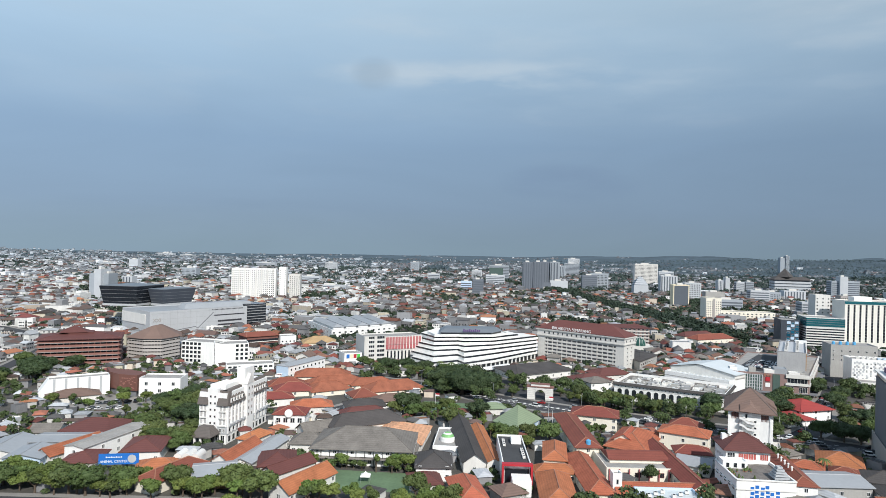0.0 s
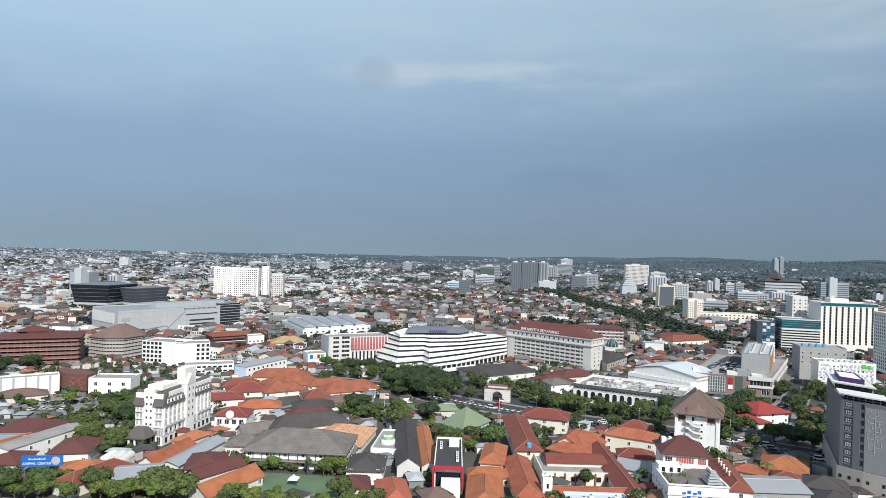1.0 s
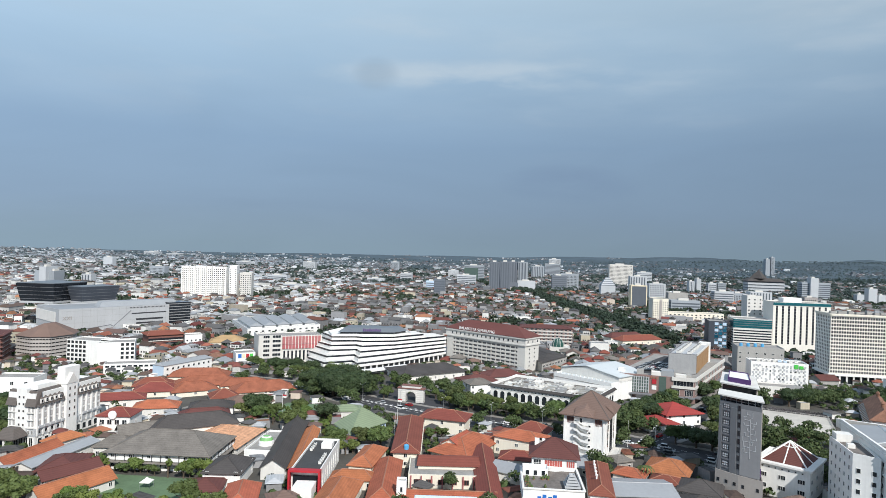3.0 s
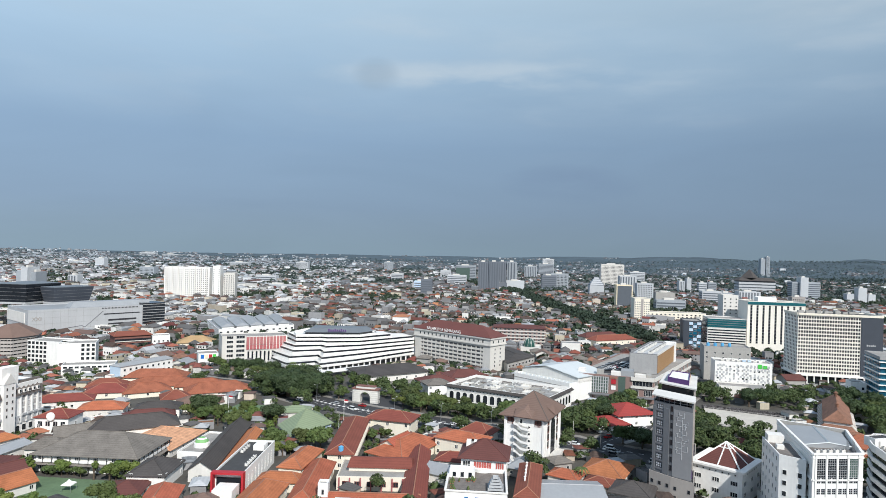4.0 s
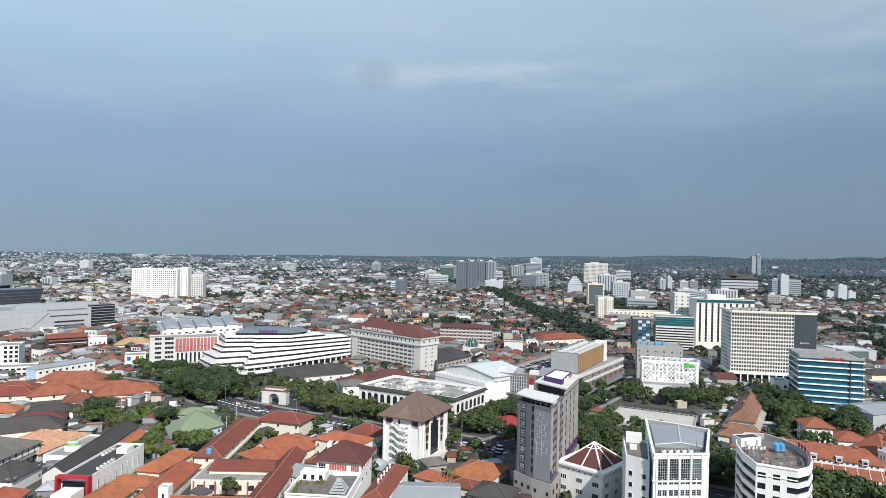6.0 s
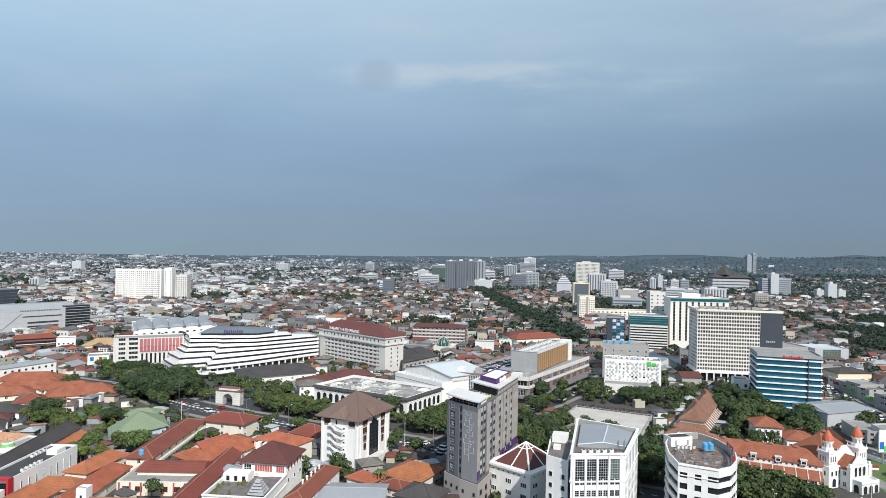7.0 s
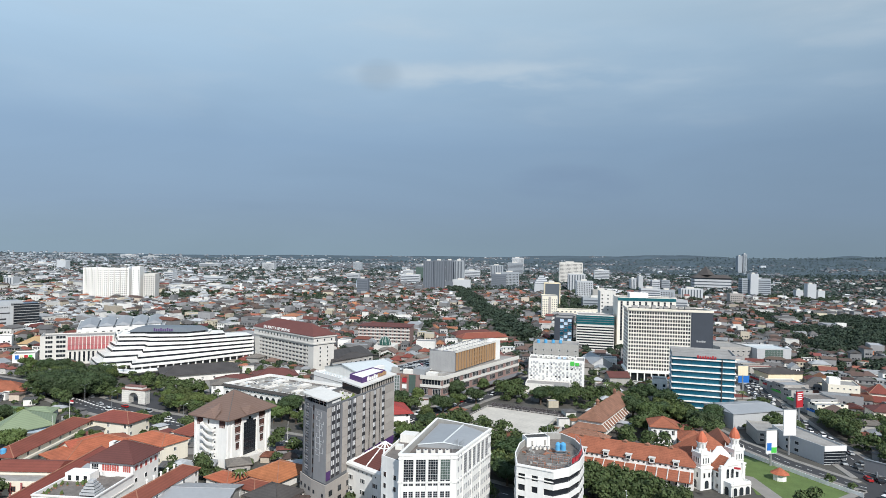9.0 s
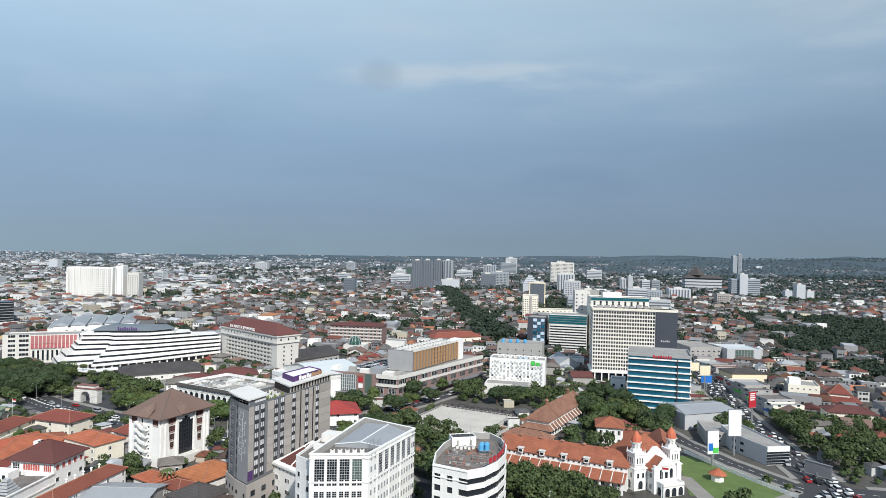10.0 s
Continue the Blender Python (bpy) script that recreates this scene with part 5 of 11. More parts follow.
    for s, w in ((0.0, 0.8), (2.0, 0.5), (7.3, 0.6), (15.9, 0.6), (21.3, 0.5), (23.0, 0.8)):
        bm = bmesh.new()
        wall_bar(bm, edge_pt(b, c, s), edge_pt(b, c, s + w), 0, 18.2, 0.4, -0.02)
        part("pier", bm, M_WHITE, root)
    for s in (0.0, 16.1):
        bm = bmesh.new()
        wall_bar(bm, edge_pt(a, b, s), edge_pt(a, b, s + 0.8), 0, 18.2, 0.35, -0.02)
        part("pier", bm, M_WHITE, root)
    bm = bmesh.new()
    shell(bm, [edge_pt(b, c, 7.0, 4.0), edge_pt(b, c, 17.0, 4.0), edge_pt(b, c, 17.0, 0.42), edge_pt(b, c, 7.0, 0.42)], 0, 3.0, 0.6, 0.25)
    part("entrance_porch", bm, M_WHITE2, root)


def grid_office():
    """White office in front, with tall window bays over rows of paired windows."""
    fl, fr, br, bl = pts(206.4, 209.5, 222.6, 211.5, 233.5, 238, 215.5, 249)
    q = [fl, fr, br, bl]
    root = thing("white_office", *centre(q), "white office block with paired windows and a pale metal roof", "office building")
    claim(q)
    H = 27.6
    bm = bmesh.new()
    shell(bm, q, 0, H, 2.2, 0.45)
    part("wall", bm, M_WHITE, root)
    bm = bmesh.new()
    prism(bm, inset(q, 0.47), H - 2.3, H - 2.0)
    part("roof", bm, M_DECK, root)
    r = inset([fl.lerp(bl, 0.30), fr.lerp(br, 0.33), br, bl], 1.3)
    bm = bmesh.new()                                    # two shallow metal slopes meeting at a pale ridge
    m0, m1 = r[0].lerp(r[1], 0.52), r[3].lerp(r[2], 0.52)
    zs = H - 1.3
    lo = [bm.verts.new((p.x, p.y, zs)) for p in (r[0], m0, r[1], r[2], m1, r[3])]
    lo[1].co.z = lo[4].co.z = zs + 1.0
    un = [bm.verts.new((v.co.x, v.co.y, H - 2.0)) for v in lo]
    bm.faces.new((lo[0], lo[1], lo[4], lo[5]))
    bm.faces.new((lo[1], lo[2], lo[3], lo[4]))
    for i in range(6):
        j = (i + 1) % 6
        bm.faces.new((un[i], un[j], lo[j], lo[i]))
    metal = part("metal_roof", bm, M_ROOFBL, root)
    bm = bmesh.new()
    stick(bm, (m0.x, m0.y, zs + 1.02), (m1.x, m1.y, zs + 1.02), 0.28, 4)
    stick(bm, (r[0].x, r[0].y, zs + 0.05), (m0.x, m0.y, zs + 1.05), 0.22, 4)
    stick(bm, (r[1].x, r[1].y, zs + 0.05), (m0.x, m0.y, zs + 1.05), 0.22, 4)
    part("roof_flashing", bm, M_ROOFW, metal)
    bm = bmesh.new()
    inner = inset(q, 0.46)
    for i in (2, 3):
        wall_bar(bm, inner[i], inner[(i + 1) % 4], H - 2.0, 1.95, 0.0, 0.12)
    part("parapet_lining", bm, M_CONC, root)
    for i in range(4):
        a, b = q[i], q[(i + 1) % 4]
        for z, t in ((H - 0.5, 0.5), (H - 1.6, 0.25), (19.3, 0.45)):
            bm = bmesh.new()
            wall_bar(bm, a, b, z, t, 0.3, -0.02)
            part("cornice", bm, M_WHITE, root)
    n = (fr - fl).length
    bay = (n - 2.4) / 4
    for k in range(4):
        s = 1.0 + bay * k
        a, b = edge_pt(fl, fr, s), edge_pt(fl, fr, s + bay)
        windows(root, a, b, 1, [20.2], 2.75, 5.9, bars=3, cross=7, bar=0.07, name="tall_window", glass=M_MGLASS if k == 3 else M_BLACKG, frame_mat=M_LGREY)
        windows(root, a, b, 2, rows(2.0, 3.3, 6), 1.25, 1.75, margin=0.35, bars=1, cross=2, bar=0.07, glass=M_BLACKG, frame_mat=M_LGREY)
        bm = bmesh.new()
        wall_bar(bm, edge_pt(fl, fr, s - 0.28), edge_pt(fl, fr, s + 0.28), 0, H - 0.6, 0.3, -0.02)
        part("pilaster", bm, M_WHITE, root)
    bm = bmesh.new()
    wall_bar(bm, edge_pt(fl, fr, n - 1.7), edge_pt(fl, fr, n - 1.1), 0, H - 0.6, 0.3, -0.02)
    part("pilaster", bm, M_WHITE, root)
    n = (br - fr).length
    windows(root, edge_pt(fr, br, 0.6), edge_pt(fr, br, 4.6), 2, rows(2.0, 3.3, 8), 0.85, 1.6, margin=0.5, bars=1, cross=1, glass=M_BLACKG, frame_mat=M_LGREY)
    bay = (n - 7.4) / 3
    for k in range(3):
        s = 5.0 + bay * k
        a, b = edge_pt(fr, br, s), edge_pt(fr, br, s + bay)
        windows(root, a, b, 2, [20.0], 2.0, 6.2, margin=0.7, bars=2, cross=7, bar=0.07, name="tall_window", glass=M_BLACKG, frame_mat=M_LGREY)
        windows(root, a, b, 4, rows(2.0, 3.3, 6), 0.85, 1.7, margin=0.6, bars=1, cross=1, glass=M_BLACKG, frame_mat=M_LGREY)
        bm = bmesh.new()
        wall_bar(bm, edge_pt(fr, br, s - 0.25), edge_pt(fr, br, s + 0.25), 0, H - 0.6, 0.28, -0.02)
        part("pilaster", bm, M_WHITE, root)
    windows(root, edge_pt(fr, br, n - 2.6), br, 2, rows(2.0, 3.3, 8), 0.8, 1.6, margin=0.3, glass=M_BLACKG, frame_mat=M_LGREY)
    windows(root, bl, fl, 6, rows(2.0, 3.3, 7), 1.5, 1.6, margin=3)
    # the lower wing on the shaded side, with its sloping party wall
    w = pts(200.5, 217.5, 206.2, 212.5, 211.5, 232, 204.5, 237)
    wing = block("office_wing", "lower white wing of an office block", "office building", w, 24.5, M_WHITE, roof_mat=M_DECK)
    windows(wing, w[3], w[0], 5, rows(2.0, 3.3, 7), 1.0, 1.5, margin=2)
    windows(wing, w[0], w[1], 2, rows(2.0, 3.3, 6), 1.3, 1.6, margin=1)
    for x, y, sx, sy, sz in ((207.4, 234.5, 5.0, 4.4, 2.6), (205.0, 226.0, 2.2, 2.0, 1.4)):
        bm = bmesh.new()
        box(bm, x, y, 23.7, sx, sy, sz, -14)
        part("roof_room", bm, M_WHITE2, wing)
    for k in range(5):
        p = fl.lerp(bl, 0.16) + (fr - fl) * (0.22 + 0.13 * k)
        rooftop_unit(p.x, p.y, H - 2.0, 1.3, 1.0, 1.0, 10)
    spots = [fr.lerp(br, 0.22 + 0.03 * k) + (fl - fr) * 0.10 for k in range(5)]
    bm = bmesh.new()
    scaffold(bm, spots, H - 2.0, H + 1.6)
    scaffold(bm, [p + (fl - fr) * 0.12 for p in spots], H - 2.0, H + 1.6)
    part("roof_frame", bm, M_STEEL, root)


def pyramid_office():
    q = pts(184.5, 248, 198, 236.5, 211, 251, 197.5, 263)
    root = block("white_annex", "white annex with a maroon glazed pyramid roof", "office building", q, 12, M_WHITE)
    bm = bmesh.new()
    p = inset(q, 1.4)
    c = centre(p)
    apex = (c.x, c.y, 18.6)
    v = [bm.verts.new((i.x, i.y, 12.0)) for i in p] + [bm.verts.new(apex)]
    for i in range(4):
        bm.faces.new((v[i], v[(i + 1) % 4], v[4]))
    part("pyramid_roof", bm, M_TILE_M, root)
    for i in range(4):
        bm = bmesh.new()
        stick(bm, (p[i].x, p[i].y, 12.1), apex, 0.32, 4)
        m = p[i].lerp(p[(i + 1) % 4], 0.5)
        stick(bm, (m.x, m.y, 12.1), apex, 0.25, 4)
        part("hip_rib", bm, M_WHITE, root)
    for i in range(4):                                  # top of the pyramid is a pale lattice
        a = Vector((p[i].x, p[i].y, 12.0)).lerp(Vector(apex), 0.74)
        b = Vector((p[(i + 1) % 4].x, p[(i + 1) % 4].y, 12.0)).lerp(Vector(apex), 0.74)
        bm = bmesh.new()
        stick(bm, a, b, 0.2, 4)
        part("lattice_bar", bm, M_WHITE, root)
    bm = bmesh.new()
    prism(bm, inset(q, -0.8), 11.4, 12.1)
    part("eave", bm, M_WHITE, root)
    for i in (0, 1, 3):
        a, b = q[i], q[(i + 1) % 4]
        windows(root, a, b, 7, [10.0], 0.7, 0.7, margin=2)
        windows(root, a, b, 3, [2.8, 6.6], 2.4, 1.6, margin=1.5, bars=2)


def round_office():
    left, right = Vector((240.3, 219)), Vector((250.5, 214))
    arc1 = [Vector((250.5, 214)), Vector((255.5, 217)), Vector((259.7, 223)), Vector((262.3, 230)), Vector((263.2, 238)), Vector((262, 246)), Vector((258.5, 252))]
    arc2 = [Vector((252, 252.5)), Vector((246.5, 247)), Vector((242.8, 239)), Vector((240.6, 229))]
    q = [left] + arc1 + arc2
    root = thing("curved_office", *centre(q), "white curved office block with black ribbon windows", "office building")
    claim(q)
    bm = bmesh.new()
    prism(bm, inset(q, 0.45), 0, 20.4)
    glass = part("window_band", bm, M_BLACKG, root, "black ribbon glazing")
    bm = bmesh.new()
    for a, b in zip(arc1[1:], arc1[2:] + arc2[:1]):
        for k in range(3):
            p = edge_pt(a, b, (b - a).length * (k + 0.5) / 3, -0.4)
            stick(bm, (p.x, p.y, 0), (p.x, p.y, 20.3), 0.07, 4)
    part("mullion", bm, M_DARKF, glass)
    for k in range(6):
        bm = bmesh.new()
        prism(bm, q, 3.4 * k, 3.4 * k + 1.5)
        part("white_band", bm, M_WHITE, root)
    bm = bmesh.new()
    shell(bm, q, 20.2, 22.8, 2.25, 0.35)
    part("parapet", bm, M_WHITE, root)
    n = (right - left).length
    for s0, s1 in ((0.0, 0.5), (2.7, 4.7), (6.6, 8.4)):     # white wall between the front windows
        bm = bmesh.new()
        wall_bar(bm, edge_pt(left, right, s0), edge_pt(left, right, s1), 0, 20.2, 0.05, 0.5)
        part("white_pier", bm, M_WHITE, root)
    bm = bmesh.new()
    for z in (19.2, 22.2):
        wall_bar(bm, left, right, z, 0.3, 0.25, -0.02)
    part("string_course", bm, M_WHITE, root)
    bm = bmesh.new()
    prism(bm, inset(q, 0.4), 20.3, 20.7)
    part("roof", bm, M_DECK, root, "dark stained roof deck with rubbish")
    ring = inset(q, 0.37)                               # bare concrete inside of the far parapet
    for i in range(4, len(ring) - 1):
        bm = bmesh.new()
        wall_bar(bm, ring[i], ring[i + 1], 20.7, 2.08, 0.0, 0.12)
        part("parapet_lining", bm, M_CONC, root)
    bm = bmesh.new()
    box_q = rect(245.6, 241.5, 16, 8.2, 4.4)
    shell(bm, box_q, 20.7, 23.8, 0.3, 0.3)
    head = part("stair_head", bm, M_WHITE, root)
    bm = bmesh.new()
    prism(bm, inset(box_q, 0.32), 23.4, 23.62)
    part("stair_head_roof", bm, M_ROOFK, head)
    windows(head, box_q[0], box_q[1], 2, [20.9], 0.9, 2.0, margin=1.4, glass=M_CONC)
    # red sign letters on a scaffold along the curved side
    spots = [a.lerp(b, k / 3) for a, b in zip(arc1[1:5], arc1[2:6]) for k in range(3)]
    spots = [p + (Vector((251, 232)) - p).normalized() * 0.9 for p in spots]
    bm = bmesh.new()
    scaffold(bm, spots, 20.7, 25.0)
    part("sign_scaffold", bm, M_STEEL, root)
    bm = bmesh.new()
    for p, r in list(zip(spots, spots[1:]))[1:9]:
        e = (r - p).normalized()
        m, w = p.lerp(r, 0.5), (r - p).length * 0.36
        o = Vector((e.y, -e.x)) * 0.18
        prism(bm, [m - e * w + o, m + e * w + o, m + e * w + o * 0.3, m - e * w + o * 0.3], 22.9, 24.4)
    part("sign", bm, M_RED, root, "row of red sign letters as plain bars")
    for x0, y0, nx, ny in ((252.0, 227.0, 4, 3), (244.5, 228.0, 4, 2), (247, 220.5, 5, 2)):
        for j in range(ny):
            bm = bmesh.new()
            scaffold(bm, [Vector((x0 + 1.7 * i, y0 + 2.2 * j - 0.5 * i)) for i in range(nx)], 20.7, 22.3)
            part("pipe_frame", bm, M_STEEL if j % 2 else M_RIDGE, root)
    bm = bmesh.new()
    random.seed(31)
    for k in range(46):                                 # planks and rubble on the deck
        x, y = random.uniform(243.5, 259), random.uniform(222, 241)
        if inside_poly(inset(q, 1.4), x, y):
            box(bm, x, y, 20.7, random.uniform(0.4, 2.4), random.uniform(0.2, 0.7), random.uniform(0.1, 0.5), random.uniform(0, 180), k % 3)
    part("roof_rubble", bm, [M_MANS, M_CONC, M_RIDGE], root)
    bm = bmesh.new()
    box(bm, 255.8, 236.4, 20.7, 3.6, 3.2, 0.25, 12)
    for dx, dy in ((-1.6, -1.4), (1.6, -1.4), (1.6, 1.4), (-1.6, 1.4)):
        stick(bm, (255.8 + dx, 236.4 + dy, 20.7), (255.8 + dx, 236.4 + dy, 21.9), 0.08, 4)
    box(bm, 255.8, 236.4, 21.8, 3.6, 3.2, 0.15, 12)
    part("tank_stand", bm, M_STEEL, root)
    for x, y in ((254.9, 235.7), (256.7, 235.9), (255.2, 237.3), (256.8, 237.4)):
        water_tank(x, y, 21.95, 0.8, 1.7)
    for k in range(5):
        rooftop_unit(247.2 + 1.3 * k, 239.6 - 0.5 * (k % 2), 20.7, 0.9, 0.8, 1.0, 20)
    bm = bmesh.new()
    stick(bm, (251.5, 236, 20.7), (251.5, 236, 29.5), 0.06, 4)
    part("mast", bm, M_STEEL, root)


def striped_bank():
    q = rect(338, 381, -15, 32.5, 25)
    root = thing("glass_office", *centre(q), "blue glazed office block with white floor bands", "office building")
    claim(q)
    bm = bmesh.new()
    prism(bm, inset(q, 0.7), 0, 30.8)
    part("glazing", bm, M_BGLASS, root)
    for k in range(9):
        bm = bmesh.new()
        prism(bm, q, 2.6 + 3.25 * k, 3.25 + 3.25 * k)
        part("floor_band", bm, M_WHITE, root)
    bm = bmesh.new()
    shell(bm, inset(q, 0.2), 30.2, 32.0, 0.9, 0.4)
    part("parapet", bm, M_GREY, root)
    bm = bmesh.new()
    prism(bm, inset(q, 0.7), 31.0, 31.2)
    part("roof", bm, M_FLAT, root)
    a, b = q[0], q[1]
    for k in range(14):
        bm = bmesh.new()
        p = edge_pt(a, b, 1 + 30.5 * k / 13, -0.62)
        box(bm, p.x, p.y, 0, 0.09, 0.2, 31, -15)
        part("mullion", bm, M_BGLASS2, root)
    for k in range(10):
        bm = bmesh.new()
        p = edge_pt(q[3], q[0], 1 + 23 * k / 9, -0.62)
        box(bm, p.x, p.y, 0, 0.09, 0.2, 31, 75)
        part("mullion", bm, M_BGLASS2, root)
    for k in range(9):                                  # paler glass strip over each sill
        bm = bmesh.new()
        prism(bm, inset(q, 0.66), 3.25 + 3.25 * k, 4.1 + 3.25 * k)
        part("spandrel_glass", bm, M_BGLASS2, root)
    bm = bmesh.new()
    wall_bar(bm, edge_pt(a, b, 25.2), edge_pt(a, b, 25.7), 2, 28, 0.1, 0.5)
    part("dark_joint", bm, M_DARKF, root)
    bm = bmesh.new()
    bars(bm, edge_pt(a, b, 13, -0.2), edge_pt(a, b, 23, -0.2), 29.6, 1.7, 8, 0.05)
    part("sign", bm, M_RED, root, "red and white sign bars")
    low = rect(333, 398, -15, 8, 10)
    r2 = block("white_annex", "small white annex beside the glass office", "office building", low, 14, M_WHITE)
    windows(r2, low[0], low[1], 2, rows(3, 3.3, 3), 1.5, 1.8)


def grid_tower():
    q = rect(335.5, 463, -7, 54, 24)
    root = thing("grid_tower", *centre(q), "broad white office tower with a dense grid of small windows", "office tower")
    claim(q)
    bm = bmesh.new()
    shell(bm, q, 6.0, 48.5, 1.2, 0.5)
    part("wall", bm, M_IVORY, root)
    bm = bmesh.new()
    prism(bm, inset(q, 0.6), 47.3, 47.6)
    part("roof", bm, M_ROOFK, root)
    bm = bmesh.new()
    prism(bm, inset(q, 1.0), 0, 6.0)
    part("ground_floor", bm, M_GLASS, root)
    bm = bmesh.new()
    prism(bm, inset(q, -1.2), 5.4, 6.6)
    part("skirt", bm, M_WHITE, root)
    a, b = q[0], q[1]
    bm = bmesh.new()
    wall_bar(bm, edge_pt(a, b, 40.5), b, 6.6, 40.4, 0.5, -0.02)
    wall_bar(bm, b, q[2], 6.6, 40.4, 0.5, -0.02)
    part("dark_slab", bm, M_NIGHT, root, "blue-black clad end bay")
    bm = bmesh.new()
    for i in (0, 1, 3):
        wall_bar(bm, q[i], q[(i + 1) % 4], 47.2, 1.5, 0.8, -0.02)
    part("roof_edge", bm, M_CREAM, root)
    bm = bmesh.new()
    bars(bm, edge_pt(a, b, 44, 0.55), edge_pt(a, b, 50, 0.55), 27.5, 1.2, 5, 0.0)
    part("sign", bm, M_LGREY, root)
    windows(root, a, edge_pt(a, b, 40.5), 24, rows(32.5, 2.5, 6), 1.15, 1.6, margin=0.5, frame_mat=M_DARKF, glass=M_BLACKG)
    # the lower floors of the grid, too many to count, as one piece
    bm = bmesh.new()
    for r in range(10):
        for c in range(24):
            s = 0.6 + 0.475 + (40.5 - 2 * 0.6 - 0.95) * c / 23
            prism(bm, [edge_pt(a, b, s - 0.55, 0.06), edge_pt(a, b, s + 0.55, 0.06), edge_pt(a, b, s + 0.55, -0.1), edge_pt(a, b, s - 0.55, -0.1)], 7.5 + 2.5 * r, 9.0 + 2.5 * r)
    for r in range(16):
        for c in range(9):
            s = 1.5 + 21 * c / 8
            prism(bm, [edge_pt(q[3], a, s - 0.4, 0.06), edge_pt(q[3], a, s + 0.4, 0.06), edge_pt(q[3], a, s + 0.4, -0.1), edge_pt(q[3], a, s - 0.4, -0.1)], 7.5 + 2.5 * r, 9.0 + 2.5 * r)
    tagged(part("window_grid", bm, M_GLASSI, root), kind="stuff")
    for k in range(12):
        bm = bmesh.new()
        p = edge_pt(a, b, 2 + 50 * k / 11, 0.6)
        box(bm, p.x, p.y, 0, 0.8, 0.8, 5.4, -7)
        part("column", bm, M_WHITE, root)
    for k in range(10):
        rooftop_unit(342 + 4.6 * k, 470 + random.uniform(0, 9), 47.6, random.uniform(2, 4), random.uniform(2, 4), random.uniform(1.2, 2.4), -7, M_CONC)


def other_towers():
    # teal-topped office
    q = rect(324, 592, -12, 32, 26)
    root = block("teal_office", "office with teal glass upper floors and white bands below", "office building", q, 31, M_WHITE2)
    for k in range(9):
        bm = bmesh.new()
        for i in (0, 3):
            wall_bar(bm, q[i], q[(i + 1) % 4], 1.5 + 2.3 * k, 1.1, 0.1, -0.02, trim_a=0.3, trim_b=0.3)
        part("window_band", bm, M_BLACKG, root)
    bm = bmesh.new()
    for i in (0, 3):
        wall_bar(bm, q[i], q[(i + 1) % 4], 23, 7.4, 0.4, -0.02)
    part("teal_glazing", bm, M_TGLASS, root)
    bm = bmesh.new()
    for k in range(3):
        wall_bar(bm, q[0], q[1], 24.8 + 2 * k, 0.35, 0.6, -0.3)
    part("band", bm, M_DGREY, root)
    q = rect(306, 602, -12, 16, 24)
    root = block("checked_office", "dark slate office with a blue checked glass front", "office building", q, 27, M_NIGHT)
    for r in range(8):
        for c in range(3):
            if (r + c) % 2:
                bm = bmesh.new()
                wall_bar(bm, edge_pt(q[0], q[1], 5 + 3.4 * c), edge_pt(q[0], q[1], 8.2 + 3.4 * c), 3 + 2.9 * r, 2.5, 0.2, -0.02)
                part("blue_panel", bm, M_LBLUE if (r + 2 * c) % 3 else M_BGLASS, root)
    windows(root, edge_pt(q[0], q[1], 4.5), q[1], 3, rows(3, 2.9, 8), 2.6, 1.6, margin=0.6, frame_mat=M_LGREY, glass=M_BGLASS)
    # white tower with dark vertical stripes
    q = rect(360, 594, -3, 50, 22)
    root = block("striped_tower", "ivory tower with dark vertical window strips and a teal top", "office tower", q, 47, M_IVORY)
    for k in range(9):
        bm = bmesh.new()
        s = 2.4 + 5.3 * k
        wall_bar(bm, edge_pt(q[0], q[1], s), edge_pt(q[0], q[1], s + 1.7), 9, 34.4, 0.12, -0.02)
        strip_part = part("window_strip", bm, M_BLACKG, root)
        bm = bmesh.new()
        for j in range(12):
            wall_bar(bm, edge_pt(q[0], q[1], s + 0.1), edge_pt(q[0], q[1], s + 1.6), 10.5 + 2.8 * j, 0.5, 0.18, -0.02)
        part("spandrel", bm, M_DGREY, strip_part)
    bm = bmesh.new()
    wall_bar(bm, q[0], q[1], 44, 2.6, 0.4, -0.02)
    part("teal_band", bm, M_TGLASS, root)
    bm = bmesh.new()
    shell(bm, rect(372, 600, -3, 16, 10), 46, 50.5, 0.5, 0.4)
    part("plant_room", bm, M_WHITE, root)
    q = rect(352, 628, -3, 14, 14)
    root = block("stair_tower", "white tower beside a striped office", "office tower", q, 50, M_WHITE2)
    windows(root, q[0], q[1], 3, rows(8, 3.4, 12), 1.6, 1.4)
    # white hotel with scattered squares and the grey block behind it
    q = rect(265.5, 429, -11, 34, 14)
    root = block("white_hotel", "white hotel with a facade of small scattered squares", "hotel", q, 19, M_WHITE)
    random.seed(11)
    for r in range(6):
        for c in range(13):
            bm = bmesh.new()
            s = 1.3 + 2.45 * c + random.uniform(-0.3, 0.3)
            wall_bar(bm, edge_pt(q[0], q[1], s), edge_pt(q[0], q[1], s + random.choice((0.9, 1.2))), 2.6 + 2.55 * r + random.uniform(-0.2, 0.2), random.choice((1.0, 1.4)), 0.08, -0.02)
            part("window", bm, random.choice((M_GLASS, M_GREY, M_LGREY, M_GREY)), root)
    bm = bmesh.new()
    for r in range(7):
        for c in range(16):
            if random.random() < 0.5:
                s = 0.6 + 2.05 * c
                wall_bar(bm, edge_pt(q[0], q[1], s), edge_pt(q[0], q[1], s + 1.2), 1.6 + 2.4 * r, 1.3, 0.10, -0.02)
    tagged(part("raised_square", bm, M_LGREY, root), kind="stuff")
